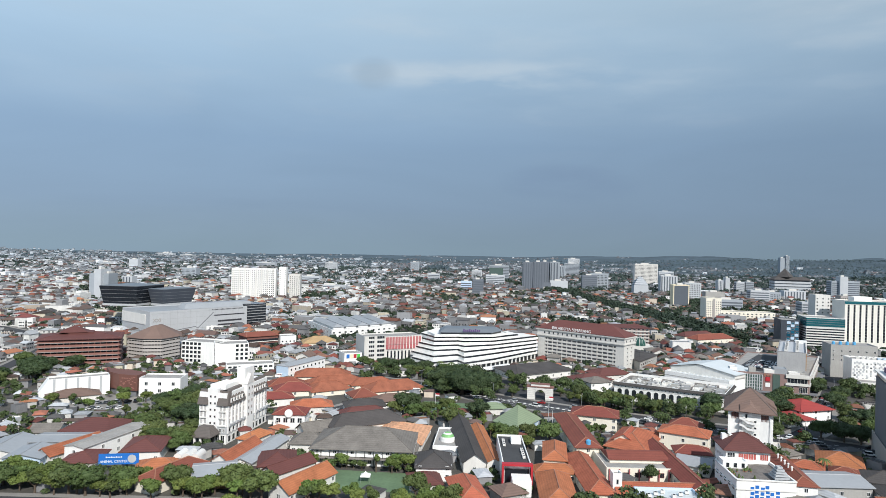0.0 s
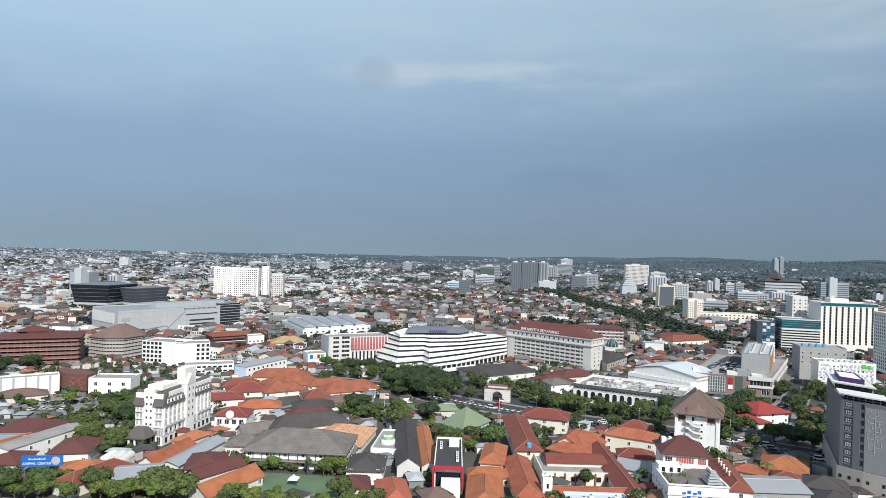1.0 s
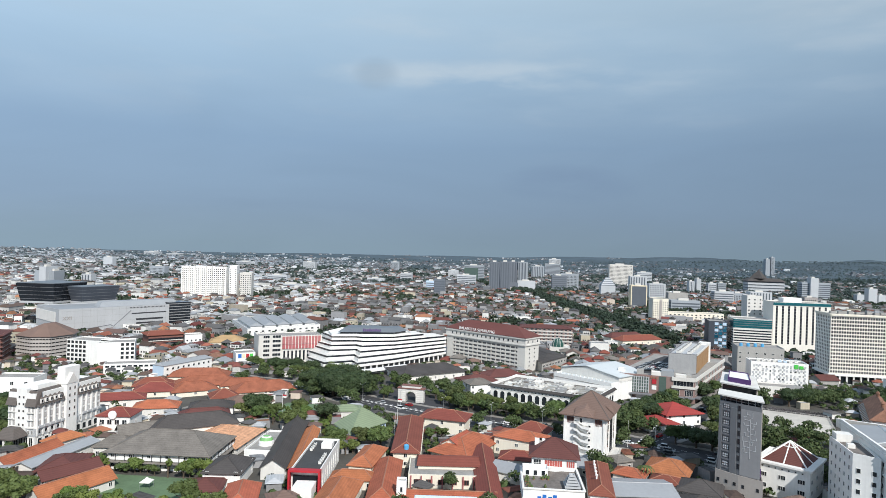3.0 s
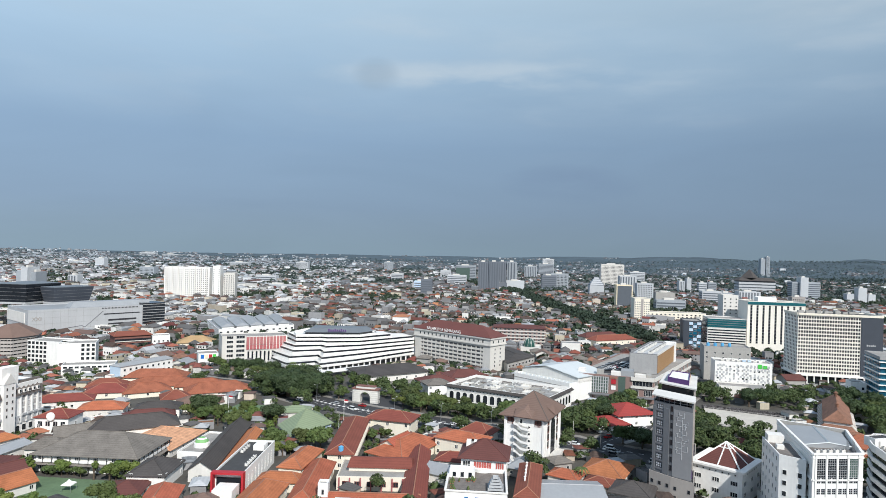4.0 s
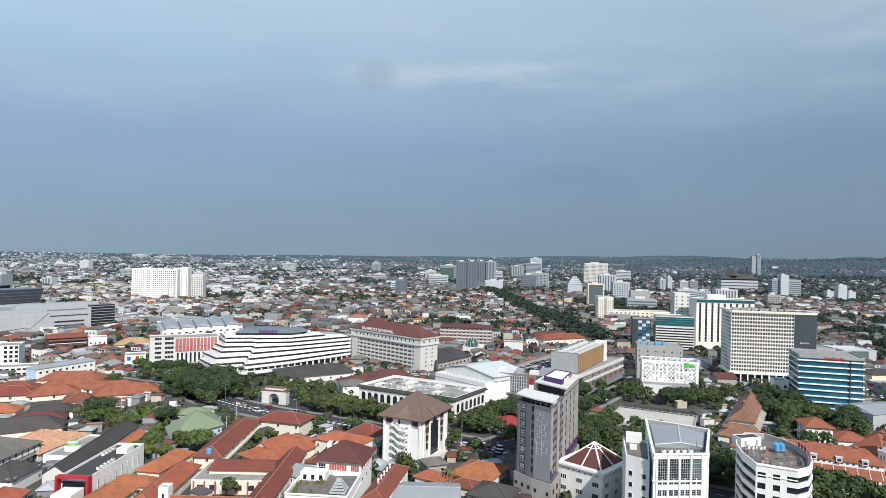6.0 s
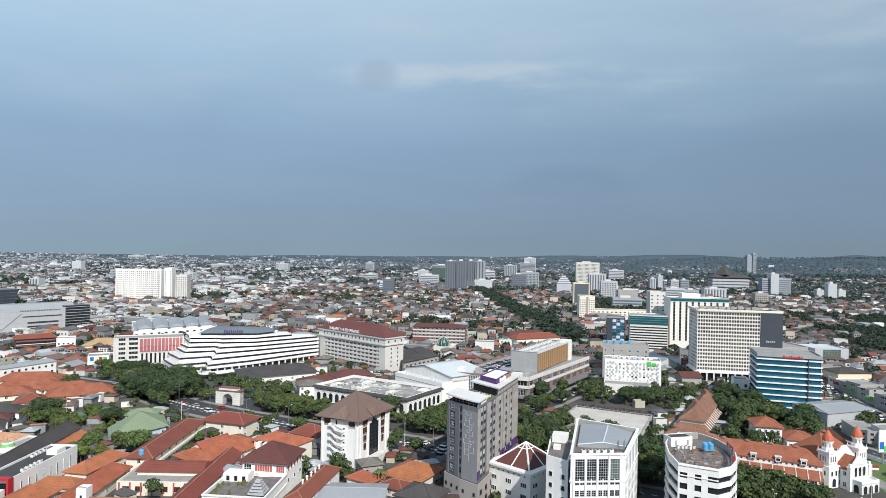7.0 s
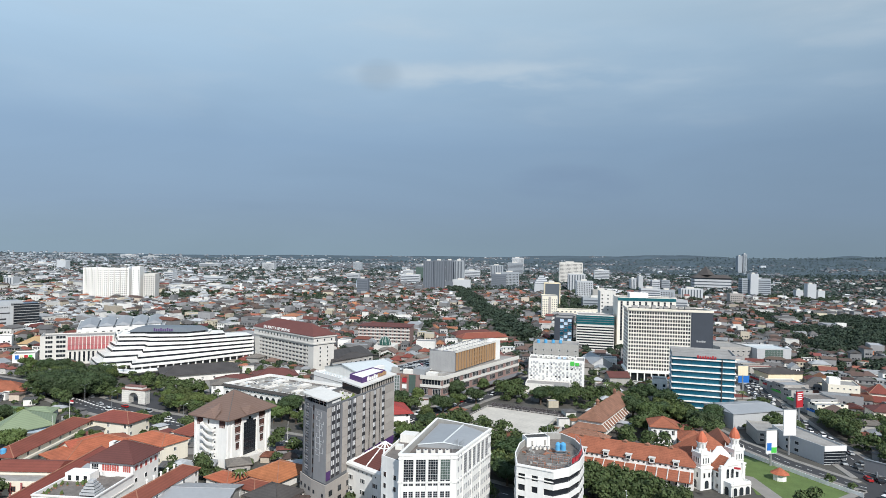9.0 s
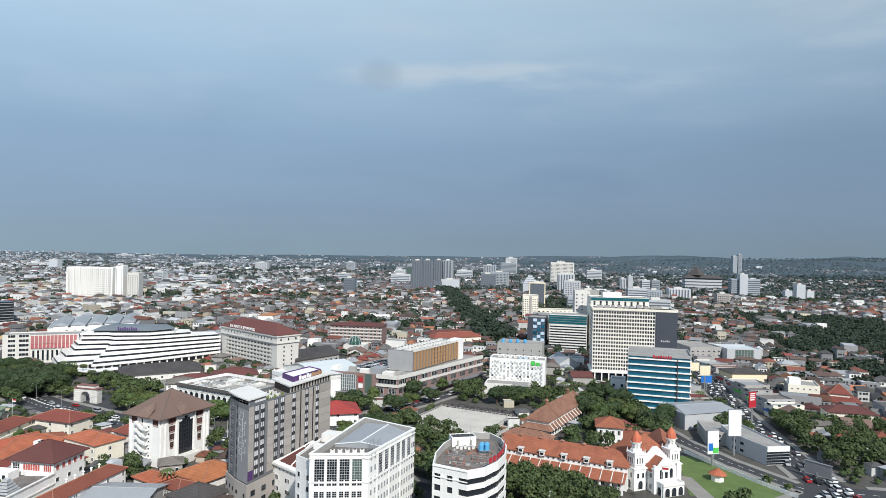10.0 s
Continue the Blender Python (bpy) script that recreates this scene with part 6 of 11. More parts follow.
    bm = bmesh.new()
    bars(bm, edge_pt(q[0], q[1], 25.5), edge_pt(q[0], q[1], 31.5), 15.6, 2.6, 2, 0.3, 0.2)
    part("sign", bm, M_GREENP, root, "bright green sign shapes")
    for k in range(8):
        rooftop_unit(272 + 3.2 * k, 433.5 - 0.6 * k, 18.3, 2.0, 1.4, 1.2, -11, M_LBLUE if k in (4, 5) else None)
    low = rect(262, 413, -11, 26, 13)
    r2 = block("white_annex", "low white podium with a flat roof", "shop", low, 6.5, M_WHITE2)
    bm = bmesh.new()
    wall_bar(bm, edge_pt(low[0], low[1], 17), low[1], 0.2, 7.8, 0.4, -0.02)
    part("grey_wall", bm, M_GREY, r2)
    q = rect(272, 464, -12, 30, 18)
    root = block("grey_block", "plain grey apartment block with roof tanks", "apartment block", q, 23.5, M_CONC)
    windows(root, q[0], q[1], 6, rows(12, 3.2, 3), 1.4, 1.3)
    for k in range(4):
        water_tank(276 + 5 * k, 468, 23, 1.1, 2.0)
    # cream tower and its wing
    q = rect(322, 822, -4, 19, 24)
    root = block("cream_tower", "slim cream apartment tower", "apartment tower", q, 31, M_CREAM)
    windows(root, q[0], edge_pt(q[0], q[1], 9), 4, rows(3, 2.8, 9), 1.3, 1.3, margin=0.5)
    bm = bmesh.new()
    wall_bar(bm, edge_pt(q[0], q[1], 8.0), edge_pt(q[0], q[1], 11.0), 1, 29, 0.2, -0.02)
    part("brown_front", bm, M_TAUPE, root)
    windows(root, edge_pt(q[0], q[1], 11.4), q[1], 3, rows(3, 2.8, 9), 1.4, 1.3, margin=0.5)
    q = rect(342, 838, -2, 75, 18)
    root = block("cream_wing", "long cream hotel wing with rows of windows", "hotel", q, 13, M_CREAM)
    windows(root, q[0], q[1], 14, rows(3, 3.2, 3), 2.4, 1.6)
    # white apartments far off on the other side
    q = rect(-343, 957, 7, 66, 18)
    root = block("apartment_block", "wide white apartment block of many floors", "apartment block", q, 47.5, M_WHITE)
    bm = bmesh.new()
    for r in range(14):
        for c in range(22):
            s = 1.5 + 2.9 * c
            wall_bar(bm, edge_pt(q[0], q[1], s), edge_pt(q[0], q[1], s + 1.3), 3 + 3.1 * r, 1.3, 0.1, -0.02)
    tagged(part("window_grid", bm, M_GLASSI, root), kind="stuff")
    for k in range(8):
        bm = bmesh.new()
        s = 3 + 8.4 * k
        wall_bar(bm, edge_pt(q[0], q[1], s - 0.5), edge_pt(q[0], q[1], s + 0.7), 0, 47 + (k % 3), 1.6, -0.02)
        part("fin", bm, M_WHITE2, root)
    q = rect(-272, 963, 7, 11, 18)
    root = block("apartment_tower", "slim white apartment tower", "apartment tower", q, 50.5, M_WHITE)
    windows(root, q[0], q[1], 2, rows(4, 3.1, 14), 1.4, 1.4)
    q = rect(-258, 970, 7, 17, 18)
    root = block("apartment_tower", "grey and white apartment tower", "apartment tower", q, 40, M_STONE)
    windows(root, q[0], q[1], 5, rows(4, 3.1, 11), 1.6, 1.5)
    gabled("metal_hall", "hall with a wide pitched grey metal roof", rect(317, 488, 8, 15, 26), 6.0, M_ROOFG, 4.5, M_LGREY, kind="gable", category="hall", over=0.5)
    gabled("dark_roofed_shed", "shed with a dark maroon pitched roof", rect(320, 446, 4, 13, 12), 5.0, M_TILE_M, 2.6, M_CONC, kind="gable", category="shed")
    gabled("maroon_roofed_hall", "long school hall with a maroon tiled roof", rect(224, 588, 27, 46, 13), 7.5, M_TILE_R, 4.0, M_CREAM, category="school", floors=2)
    gabled("maroon_roofed_hall", "long school hall with a maroon tiled roof", rect(218, 606, 27, 40, 11), 8.0, M_TILE_M, 3.6, M_CREAM, category="school", floors=2)
    # maroon office behind the city hall
    q = rect(132, 587, -4, 46, 22)
    root = block("brick_office", "brick-coloured office block with white floor bands", "office building", q, 17, M_MAUVE, roof="hip", roof_mat=M_TILE_M, rise=2.0)
    for k in range(5):
        bm = bmesh.new()
        for i in (0, 3):
            wall_bar(bm, q[i], q[(i + 1) % 4], 2.2 + 2.9 * k, 0.9, 0.5, -0.02)
        part("white_band", bm, M_STONE, root)
    windows(root, q[0], q[1], 12, rows(3.3, 2.9, 5), 2.2, 1.4)


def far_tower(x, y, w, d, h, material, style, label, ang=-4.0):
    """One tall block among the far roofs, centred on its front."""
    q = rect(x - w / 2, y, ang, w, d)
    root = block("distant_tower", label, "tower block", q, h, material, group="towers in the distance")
    a, b = q[0], q[1]
    if style == "bands":
        n = max(3, int(h / 4.4))
        for r in range(n):
            bm = bmesh.new()
            for k in (0, 3):
                wall_bar(bm, q[k], q[(k + 1) % 4], 2 + (h - 3.5) * r / n, (h - 3.5) / n * 0.46, 0.15, -0.02, trim_a=0.8, trim_b=0.8)
            part("window_band", bm, M_FARWIN, root)
    elif style == "stripes":
        n = max(3, int(w / 5.5))
        for r in range(n):
            bm = bmesh.new()
            s0 = 1.2 + (w - 2) * r / n
            wall_bar(bm, edge_pt(a, b, s0), edge_pt(a, b, s0 + (w - 2) / n * 0.45), 3, h - 5, 0.15, -0.02)
            part("window_strip", bm, M_FARWIN, root)
    elif style == "grid":
        bm = bmesh.new()
        nr, nc = int((h - 4) / 3.6), int((w - 2) / 3.0)
        for r in range(nr):
            for c in range(nc):
                s0 = 1.4 + (w - 2.8) * c / nc
                wall_bar(bm, edge_pt(a, b, s0), edge_pt(a, b, s0 + 1.5), 3 + 3.6 * r, 1.8, 0.1, -0.02)
        tagged(part("window_grid", bm, M_GLASSI, root), kind="stuff")
    elif style == "rim":
        bm = bmesh.new()
        wall_bar(bm, edge_pt(a, b, 1.4), edge_pt(a, b, w - 1.4), 1, h - 2.4, 0.2, -0.02)
        part("dark_glazing", bm, M_FARWIN, root)
    bm = bmesh.new()
    c = q[0].lerp(q[2], 0.45)
    box(bm, c.x, c.y, h - 0.7, w * 0.35, d * 0.4, 3.4, ang)
    part("plant_room", bm, M_STONE, root)
    return root, q


def far_towers():
    """Single tall blocks that stand out of the far roofs."""
    G, W = "distant grey tower with long window strips", "distant white block of many floors"
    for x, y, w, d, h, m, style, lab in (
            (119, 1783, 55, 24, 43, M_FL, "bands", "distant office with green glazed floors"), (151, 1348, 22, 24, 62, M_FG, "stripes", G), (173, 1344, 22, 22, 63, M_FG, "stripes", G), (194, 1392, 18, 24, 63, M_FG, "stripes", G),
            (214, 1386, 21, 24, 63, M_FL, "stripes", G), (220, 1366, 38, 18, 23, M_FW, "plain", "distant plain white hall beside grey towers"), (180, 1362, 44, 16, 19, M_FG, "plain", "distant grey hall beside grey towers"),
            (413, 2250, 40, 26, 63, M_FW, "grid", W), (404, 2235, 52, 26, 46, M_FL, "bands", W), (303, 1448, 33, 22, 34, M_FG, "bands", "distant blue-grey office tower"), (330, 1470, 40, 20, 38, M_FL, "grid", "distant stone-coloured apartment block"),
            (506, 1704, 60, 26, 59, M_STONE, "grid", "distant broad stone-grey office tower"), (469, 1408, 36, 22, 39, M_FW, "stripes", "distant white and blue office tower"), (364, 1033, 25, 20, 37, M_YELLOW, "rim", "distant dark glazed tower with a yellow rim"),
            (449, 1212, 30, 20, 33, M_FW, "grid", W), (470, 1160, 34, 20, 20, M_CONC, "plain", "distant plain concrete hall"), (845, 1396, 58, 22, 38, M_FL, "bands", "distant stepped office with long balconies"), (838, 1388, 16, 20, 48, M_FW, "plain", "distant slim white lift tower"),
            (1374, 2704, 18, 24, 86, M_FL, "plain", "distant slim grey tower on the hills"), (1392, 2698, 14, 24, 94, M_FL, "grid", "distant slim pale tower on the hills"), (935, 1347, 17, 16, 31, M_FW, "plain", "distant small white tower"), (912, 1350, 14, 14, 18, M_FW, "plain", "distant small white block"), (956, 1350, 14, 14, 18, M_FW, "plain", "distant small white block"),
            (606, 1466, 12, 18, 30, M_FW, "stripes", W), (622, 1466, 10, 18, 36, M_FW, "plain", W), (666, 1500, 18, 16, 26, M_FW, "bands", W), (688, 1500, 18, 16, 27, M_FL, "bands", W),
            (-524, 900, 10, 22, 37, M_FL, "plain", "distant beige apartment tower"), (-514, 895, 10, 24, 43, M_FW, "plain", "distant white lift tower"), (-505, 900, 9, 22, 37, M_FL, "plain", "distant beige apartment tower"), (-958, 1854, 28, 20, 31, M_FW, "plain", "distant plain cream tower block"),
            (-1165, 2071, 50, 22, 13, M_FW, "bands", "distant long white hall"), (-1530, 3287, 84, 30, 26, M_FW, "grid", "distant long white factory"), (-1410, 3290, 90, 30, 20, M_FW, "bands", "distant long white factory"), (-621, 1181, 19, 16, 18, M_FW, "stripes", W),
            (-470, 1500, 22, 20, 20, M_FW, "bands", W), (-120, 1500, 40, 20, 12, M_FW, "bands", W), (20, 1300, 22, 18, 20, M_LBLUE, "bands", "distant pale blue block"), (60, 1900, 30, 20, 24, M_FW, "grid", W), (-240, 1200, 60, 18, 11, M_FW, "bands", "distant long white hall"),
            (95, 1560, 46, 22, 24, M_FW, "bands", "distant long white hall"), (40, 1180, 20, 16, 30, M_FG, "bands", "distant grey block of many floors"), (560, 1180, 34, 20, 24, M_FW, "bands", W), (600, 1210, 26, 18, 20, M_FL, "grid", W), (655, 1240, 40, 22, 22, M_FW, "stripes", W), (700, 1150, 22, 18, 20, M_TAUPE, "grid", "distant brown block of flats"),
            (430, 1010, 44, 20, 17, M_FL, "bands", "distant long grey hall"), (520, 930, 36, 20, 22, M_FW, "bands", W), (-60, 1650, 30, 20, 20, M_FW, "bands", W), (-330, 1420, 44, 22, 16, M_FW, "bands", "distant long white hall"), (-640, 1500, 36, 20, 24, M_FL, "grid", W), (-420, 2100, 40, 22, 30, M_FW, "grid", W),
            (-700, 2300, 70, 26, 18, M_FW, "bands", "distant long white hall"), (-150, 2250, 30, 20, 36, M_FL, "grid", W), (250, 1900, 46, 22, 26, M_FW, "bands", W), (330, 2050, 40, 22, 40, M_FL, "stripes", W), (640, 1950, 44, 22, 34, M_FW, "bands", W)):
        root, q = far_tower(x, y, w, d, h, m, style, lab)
        if "green" in lab:
            bm = bmesh.new()
            wall_bar(bm, q[0], edge_pt(q[0], q[1], w * 0.7), 6, 30, 0.4, -0.02)
            part("green_glazing", bm, M_MGLASS, root)
    # tiered office with a pyramid of roofs
    q = rect(368, 1321, -4, 30, 26)
    root = thing("tiered_office", *centre(q), "distant white office with a stepped pyramid top", "office building")
    claim(q)
    for k, (z0, z1, ins) in enumerate(((0, 22, 0), (22, 26, 1.5), (26, 30, 4), (30, 34, 7), (34, 38, 10))):
        bm = bmesh.new()
        prism(bm, inset(q, ins), z0, z1 - 1.2, 0, inset(q, ins + 0.6))
        part("storey", bm, M_FW, root)
        bm = bmesh.new()
        prism(bm, inset(q, ins + 0.9), z1 - 1.2, z1)
        part("dark_gap", bm, M_FG, root)
    # public hall with the dark pyramid roof
    q = rect(775, 1560, -5, 84, 34)
    root = thing("pyramid_roofed_hall", *centre(q), "far public hall with a dark pyramid roof", "public building")
    claim(q)
    for k in range(4):
        bm = bmesh.new()
        prism(bm, q, 2 + 7.2 * k, 6.6 + 7.2 * k)
        part("floor_band", bm, M_FW, root)
    bm = bmesh.new()
    prism(bm, inset(q, 1), 0, 34)
    part("wall", bm, M_FARWIN, root)
    bm = bmesh.new()
    skirt(bm, inset(q, -3), 32, inset(q, 8), 39, 0.5)
    prism(bm, inset(q, 8), 34, 39)
    c = q[0].lerp(q[1], 0.36) + Vector((0, 15))
    cyl(bm, c.x, c.y, 38.5, 59, 22, 0.5, 4)
    part("roof", bm, M_TILE_K, root)


def left_side():
    # brown office with sloping sunshades
    q = rect(-272, 407, 25, 47, 28)
    root = block("brown_office", "brown office block with sloping tiled sunshades on every floor", "office building", q, 18.5, M_BRICK, roof="hip", roof_mat=M_TILE_M, rise=3.0, over=2.2)
    for k in range(6):
        for i in (0, 1, 3):
            a, b = q[i], q[(i + 1) % 4]
            bm = bmesh.new()
            prism(bm, [edge_pt(a, b, -1, 1.6), edge_pt(a, b, (b - a).length + 1, 1.6), edge_pt(a, b, (b - a).length, -0.1), edge_pt(a, b, 0, -0.1)], 1.9 + 2.9 * k, 2.9 + 2.9 * k,
                  0, [edge_pt(a, b, 0, 0.5), edge_pt(a, b, (b - a).length, 0.5), edge_pt(a, b, (b - a).length, -0.1), edge_pt(a, b, 0, -0.1)])
            part("sunshade", bm, M_BROWN, root)
            bm = bmesh.new()
            wall_bar(bm, a, b, 3.2 + 2.9 * k, 1.2, 0.05, -0.02, trim_a=0.5, trim_b=0.5)
            part("window_band", bm, M_BLACKG, root)
            bm = bmesh.new()
            wall_bar(bm, a, b, 1.55 + 2.9 * k, 0.3, 1.7, -0.02)
            part("floor_edge", bm, M_TAUPE, root)
            bm = bmesh.new()
            n = int((b - a).length / 3.6)
            for j in range(n + 1):
                wall_bar(bm, edge_pt(a, b, (b - a).length * j / n - 0.2), edge_pt(a, b, (b - a).length * j / n + 0.2), 2.9 + 2.9 * k, 1.6, 0.3, -0.02)
            part("window_pier", bm, M_BRICK, root)
    c = centre(q)
    bm = bmesh.new()
    box(bm, c.x, c.y, 18.4, 15, 10, 3.5, 25)
    hip_roof(bm, rect(c.x - 9, c.y - 9, 25, 15, 10), 21.9, 4.0, 1.2, 0.9)
    part("roof_pavilion", bm, M_TILE_M, root)
    # six-sided office
    q = pts(-237, 452, -222, 446, -210, 449, -204, 466, -212, 484, -232, 486)
    root = thing("hexagonal_office", *centre(q), "grey-brown polygonal office with terraced floors and a brown roof", "office building")
    claim(q)
    bm = bmesh.new()
    prism(bm, inset(q, 1.0), 0, 14.4)
    part("wall", bm, M_BLACKG, root)
    for k in range(6):
        bm = bmesh.new()
        prism(bm, q, 1.2 + 2.5 * k, 2.8 + 2.5 * k, 0, inset(q, 0.6))
        part("sunshade", bm, M_TAUPE, root)
    bm = bmesh.new()
    for i in range(len(q)):
        a, b = q[i], q[(i + 1) % len(q)]
        for j in range(6):
            p = edge_pt(a, b, (b - a).length * (j + 0.5) / 6, -0.6)
            box(bm, p.x, p.y, 0, 0.3, 0.6, 15.0, math.degrees(math.atan2((b - a).y, (b - a).x)))
    part("mullion", bm, M_TAUPE, root)
    bm = bmesh.new()
    prism(bm, inset(q, -0.8), 15.2, 23, 0, inset(q, 13.2))
    part("roof", bm, M_TILE_B, root)
    # white offices
    q = rect(-190, 436, -8, 28, 16)
    root = block("white_office_slab", "white office slab with framed window columns", "office building", q, 16.3, M_WHITE)
    windows(root, q[0], edge_pt(q[0], q[1], 15), 5, rows(2.2, 2.9, 5), 2.1, 1.9, margin=0.5, frame_mat=M_TAUPE)
    q = rect(-162.5, 425.5, 24, 22, 17)
    root = block("white_office_slab", "white office slab with framed window columns", "office building", q, 16.3, M_WHITE)
    windows(root, q[3], q[0], 3, rows(2.2, 2.9, 5), 2.4, 1.9, frame_mat=M_TAUPE)
    windows(root, edge_pt(q[0], q[1], 13), q[1], 3, rows(2.2, 2.9, 5), 1.9, 1.9, margin=0.5, frame_mat=M_TAUPE)
    q = rect(-147, 405, 22, 30, 13)
    root = block("white_annex", "low white annex with balconies", "office building", q, 6.4, M_WHITE)
    windows(root, q[0], q[1], 9, [1.2, 4.0], 2.4, 1.4, margin=1)
    # white clinic with a curved brown end
    q = rect(-172, 342, 6, 22, 13)
    root = block("white_clinic", "white clinic with a curved brown patterned end", "clinic", q, 10.2, M_WHITE)
    windows(root, q[0], q[1], 3, [2.2, 6.0], 1.7, 1.9, margin=3, bars=1)
    cv = pts(-200, 360, -192, 349, -184, 343.5, -172.5, 341, -172.5, 351, -184, 356)
    bm = bmesh.new()
    prism(bm, cv, 3.0, 11.6)
    part("curved_end", bm, M_COCOA, root)
    bm = bmesh.new()
    random.seed(3)
    for k in range(26):
        a, b = cv[2], cv[3]
        s = random.uniform(0.5, 10)
        wall_bar(bm, edge_pt(a, b, s), edge_pt(a, b, s + random.uniform(0.4, 1.4)), random.uniform(3.6, 10.2), 0.5, 0.15, -0.02)
    part("pattern", bm, M_BRICK, root)
    bm = bmesh.new()
    prism(bm, inset(cv, 0.8), 0, 3.0)
    part("base", bm, M_DGREY, root)
    # white slab with a sloping side
    q = rect(-214, 329.5, 36, 29, 9)
    root = block("white_hall", "plain white hall with a slanted end wall", "hall", q, 10.4, M_WHITE)
    bm = bmesh.new()
    a, d = q[0], q[3]
    u = (q[0] - q[1]).normalized() * 7
    v = [bm.verts.new(p) for p in ((a.x, a.y, 0), (d.x, d.y, 0), (d.x, d.y, 10.3), (a.x, a.y, 10.3), (a.x + u.x, a.y + u.y, 0), (d.x + u.x, d.y + u.y, 0))]
    for f in ((0, 4, 3), (1, 2, 5), (4, 5, 2, 3), (0, 1, 5, 4)):
        bm.faces.new([v[i] for i in f])
    part("slanted_end", bm, M_WHITE, root)
    bm = bmesh.new()
    for k in range(5):
        wall_bar(bm, edge_pt(q[0], q[1], 2 + 5.5 * k), edge_pt(q[0], q[1], 3.1 + 5.5 * k), 0.5, 9.8, 0.1, -0.02)
    part("grey_strip", bm, M_LGREY, root)
    q = rect(-207, 318, 36, 24, 10)
    block("restaurant", "low restaurant with a dusty pink tiled roof", "restaurant", q, 3.2, M_WHITE2, roof="hip", roof_mat=M_TILE_B, rise=3.0, inset_k=0.8)
    # mall with the black cinema on top
    q = pts(-268, 549, -203, 633, -240, 660, -310, 582)
    root = block("grey_mall", "large pale grey panelled mall", "mall", q, 23, M_LGREY, roof_mat=M_ROOFBL)
    a, b = q[0], q[1]
    bm = bmesh.new()
    wall_bar(bm, edge_pt(a, b, 62), edge_pt(a, b, 95), 15.5, 1.0, 0.15, -0.02)
    wall_bar(bm, edge_pt(a, b, 66), edge_pt(a, b, 92), 9.5, 1.6, 0.15, -0.02)
    wall_bar(bm, edge_pt(a, b, 66), edge_pt(a, b, 92), 6.0, 1.4, 0.15, -0.02)
    part("louvre_strip", bm, M_DARKF, root)
    bm = bmesh.new()
    z = 3.0
    for k in range(22):                                 # the wavering joint between two greys
        s0, s1 = 4 + 2.6 * k, 4 + 2.6 * (k + 1)
        z1 = 3.0 + (16.0 * (max(0, k - 14) / 7) if k > 14 else 0.28 * k)
        stick(bm, (*edge_pt(a, b, s0, 0.1), z), (*edge_pt(a, b, s1, 0.1), z1), 0.3, 4)
        z = z1
    part("wave_joint", bm, M_DGREY, root)
    bm = bmesh.new()
    for k in range(1, 16):
        wall_bar(bm, edge_pt(a, b, 6.3 * k), edge_pt(a, b, 6.3 * k + 0.12), 0.5, 22.4, 0.06, -0.02)
    for z in (5.2, 10.4, 15.6, 20.8):
        wall_bar(bm, edge_pt(a, b, 0.5), edge_pt(a, b, 97), z, 0.12, 0.06, -0.02)
    part("panel_joint", bm, M_GREY, root)
    bm = bmesh.new()
    for k in range(26):
        wall_bar(bm, edge_pt(a, b, 60 + 1.3 * k), edge_pt(a, b, 60.7 + 1.3 * k), 20.9, 1.1, 0.12, -0.02)
    part("louvre", bm, M_DARKF, root)
    bm = bmesh.new()
    for k in range(9):
        wall_bar(bm, edge_pt(a, b, 98), edge_pt(a, b, 120), 1.2 + 2.7 * k, 0.5, 0.9, -0.02)
    part("floor_edge", bm, M_GREY, root)
    lettering("sign_lettering", "XXI", *edge_pt(a, b, 6.5, 0.2), 13.5, 52, 4.6, M_TAUPE, root)
    bm = bmesh.new()
    wall_bar(bm, edge_pt(a, b, 98), edge_pt(a, b, 120), 0, 24.5, 0.5, 18)
    part("glass_end", bm, M_BLACKG, root, "dark glazed end block")
    bm = bmesh.new()
    wall_bar(bm, q[3], q[0], 11, 9, 0.4, -0.02, trim_b=8)
    part("white_panel", bm, M_WHITE2, root)
    for nm, poly, z0, z1 in (("black_cinema", pts(-343, 600, -306, 600, -298, 640, -336, 646), 22.4, 41), ("black_cinema", pts(-303, 615, -285, 609, -268, 646, -290, 653), 22.4, 38)):
        r2 = thing(nm, *centre(poly), "black glazed cinema volume flaring outwards above the mall", "cinema", z=z0)
        claim(poly)
        bm = bmesh.new()
        prism(bm, inset(poly, 3.0), z0, z1, 0, poly)
        body = part("wall", bm, M_BLACKG if z1 > 40 else M_NIGHT, r2)
        bm = bmesh.new()
        for k in range(1, 5):
            t = k / 5
            ring = inset(poly, 3.0 - 3.0 * t - 0.06)
            prism(bm, ring, z0 + (z1 - z0) * t, z0 + (z1 - z0) * t + 0.25)
        part("glazing_joint", bm, M_DGREY, body)
        bm = bmesh.new()
        prism(bm, inset(poly, 0.5), z1 - 0.1, z1 + 0.5)
        part("roof", bm, M_SLATE, r2)
        bm = bmesh.new()
        prism(bm, inset(poly, 2.2), z0 - 0.3, z0 + 1.6)
        part("base_band", bm, M_LGREY, r2)
    bm = bmesh.new()
    prism(bm, pts(-262, 590, -252, 582, -206, 640, -222, 650), 22.4, 27, 0, pts(-260, 594, -253, 588, -210, 640, -220, 648))
    part("roof_hood", bm, M_ROOFBL, root)
    # white hospital complex
    q = pts(-150, 640, -112, 572, -58, 622, -92, 700)
    root = block("white_complex", "large white complex with low metal roofs", "hospital", q, 9, M_WHITE, roof_mat=M_ROOFG)
    windows(root, q[1], q[2], 12, rows(2.0, 3.2, 2), 2.4, 1.5)
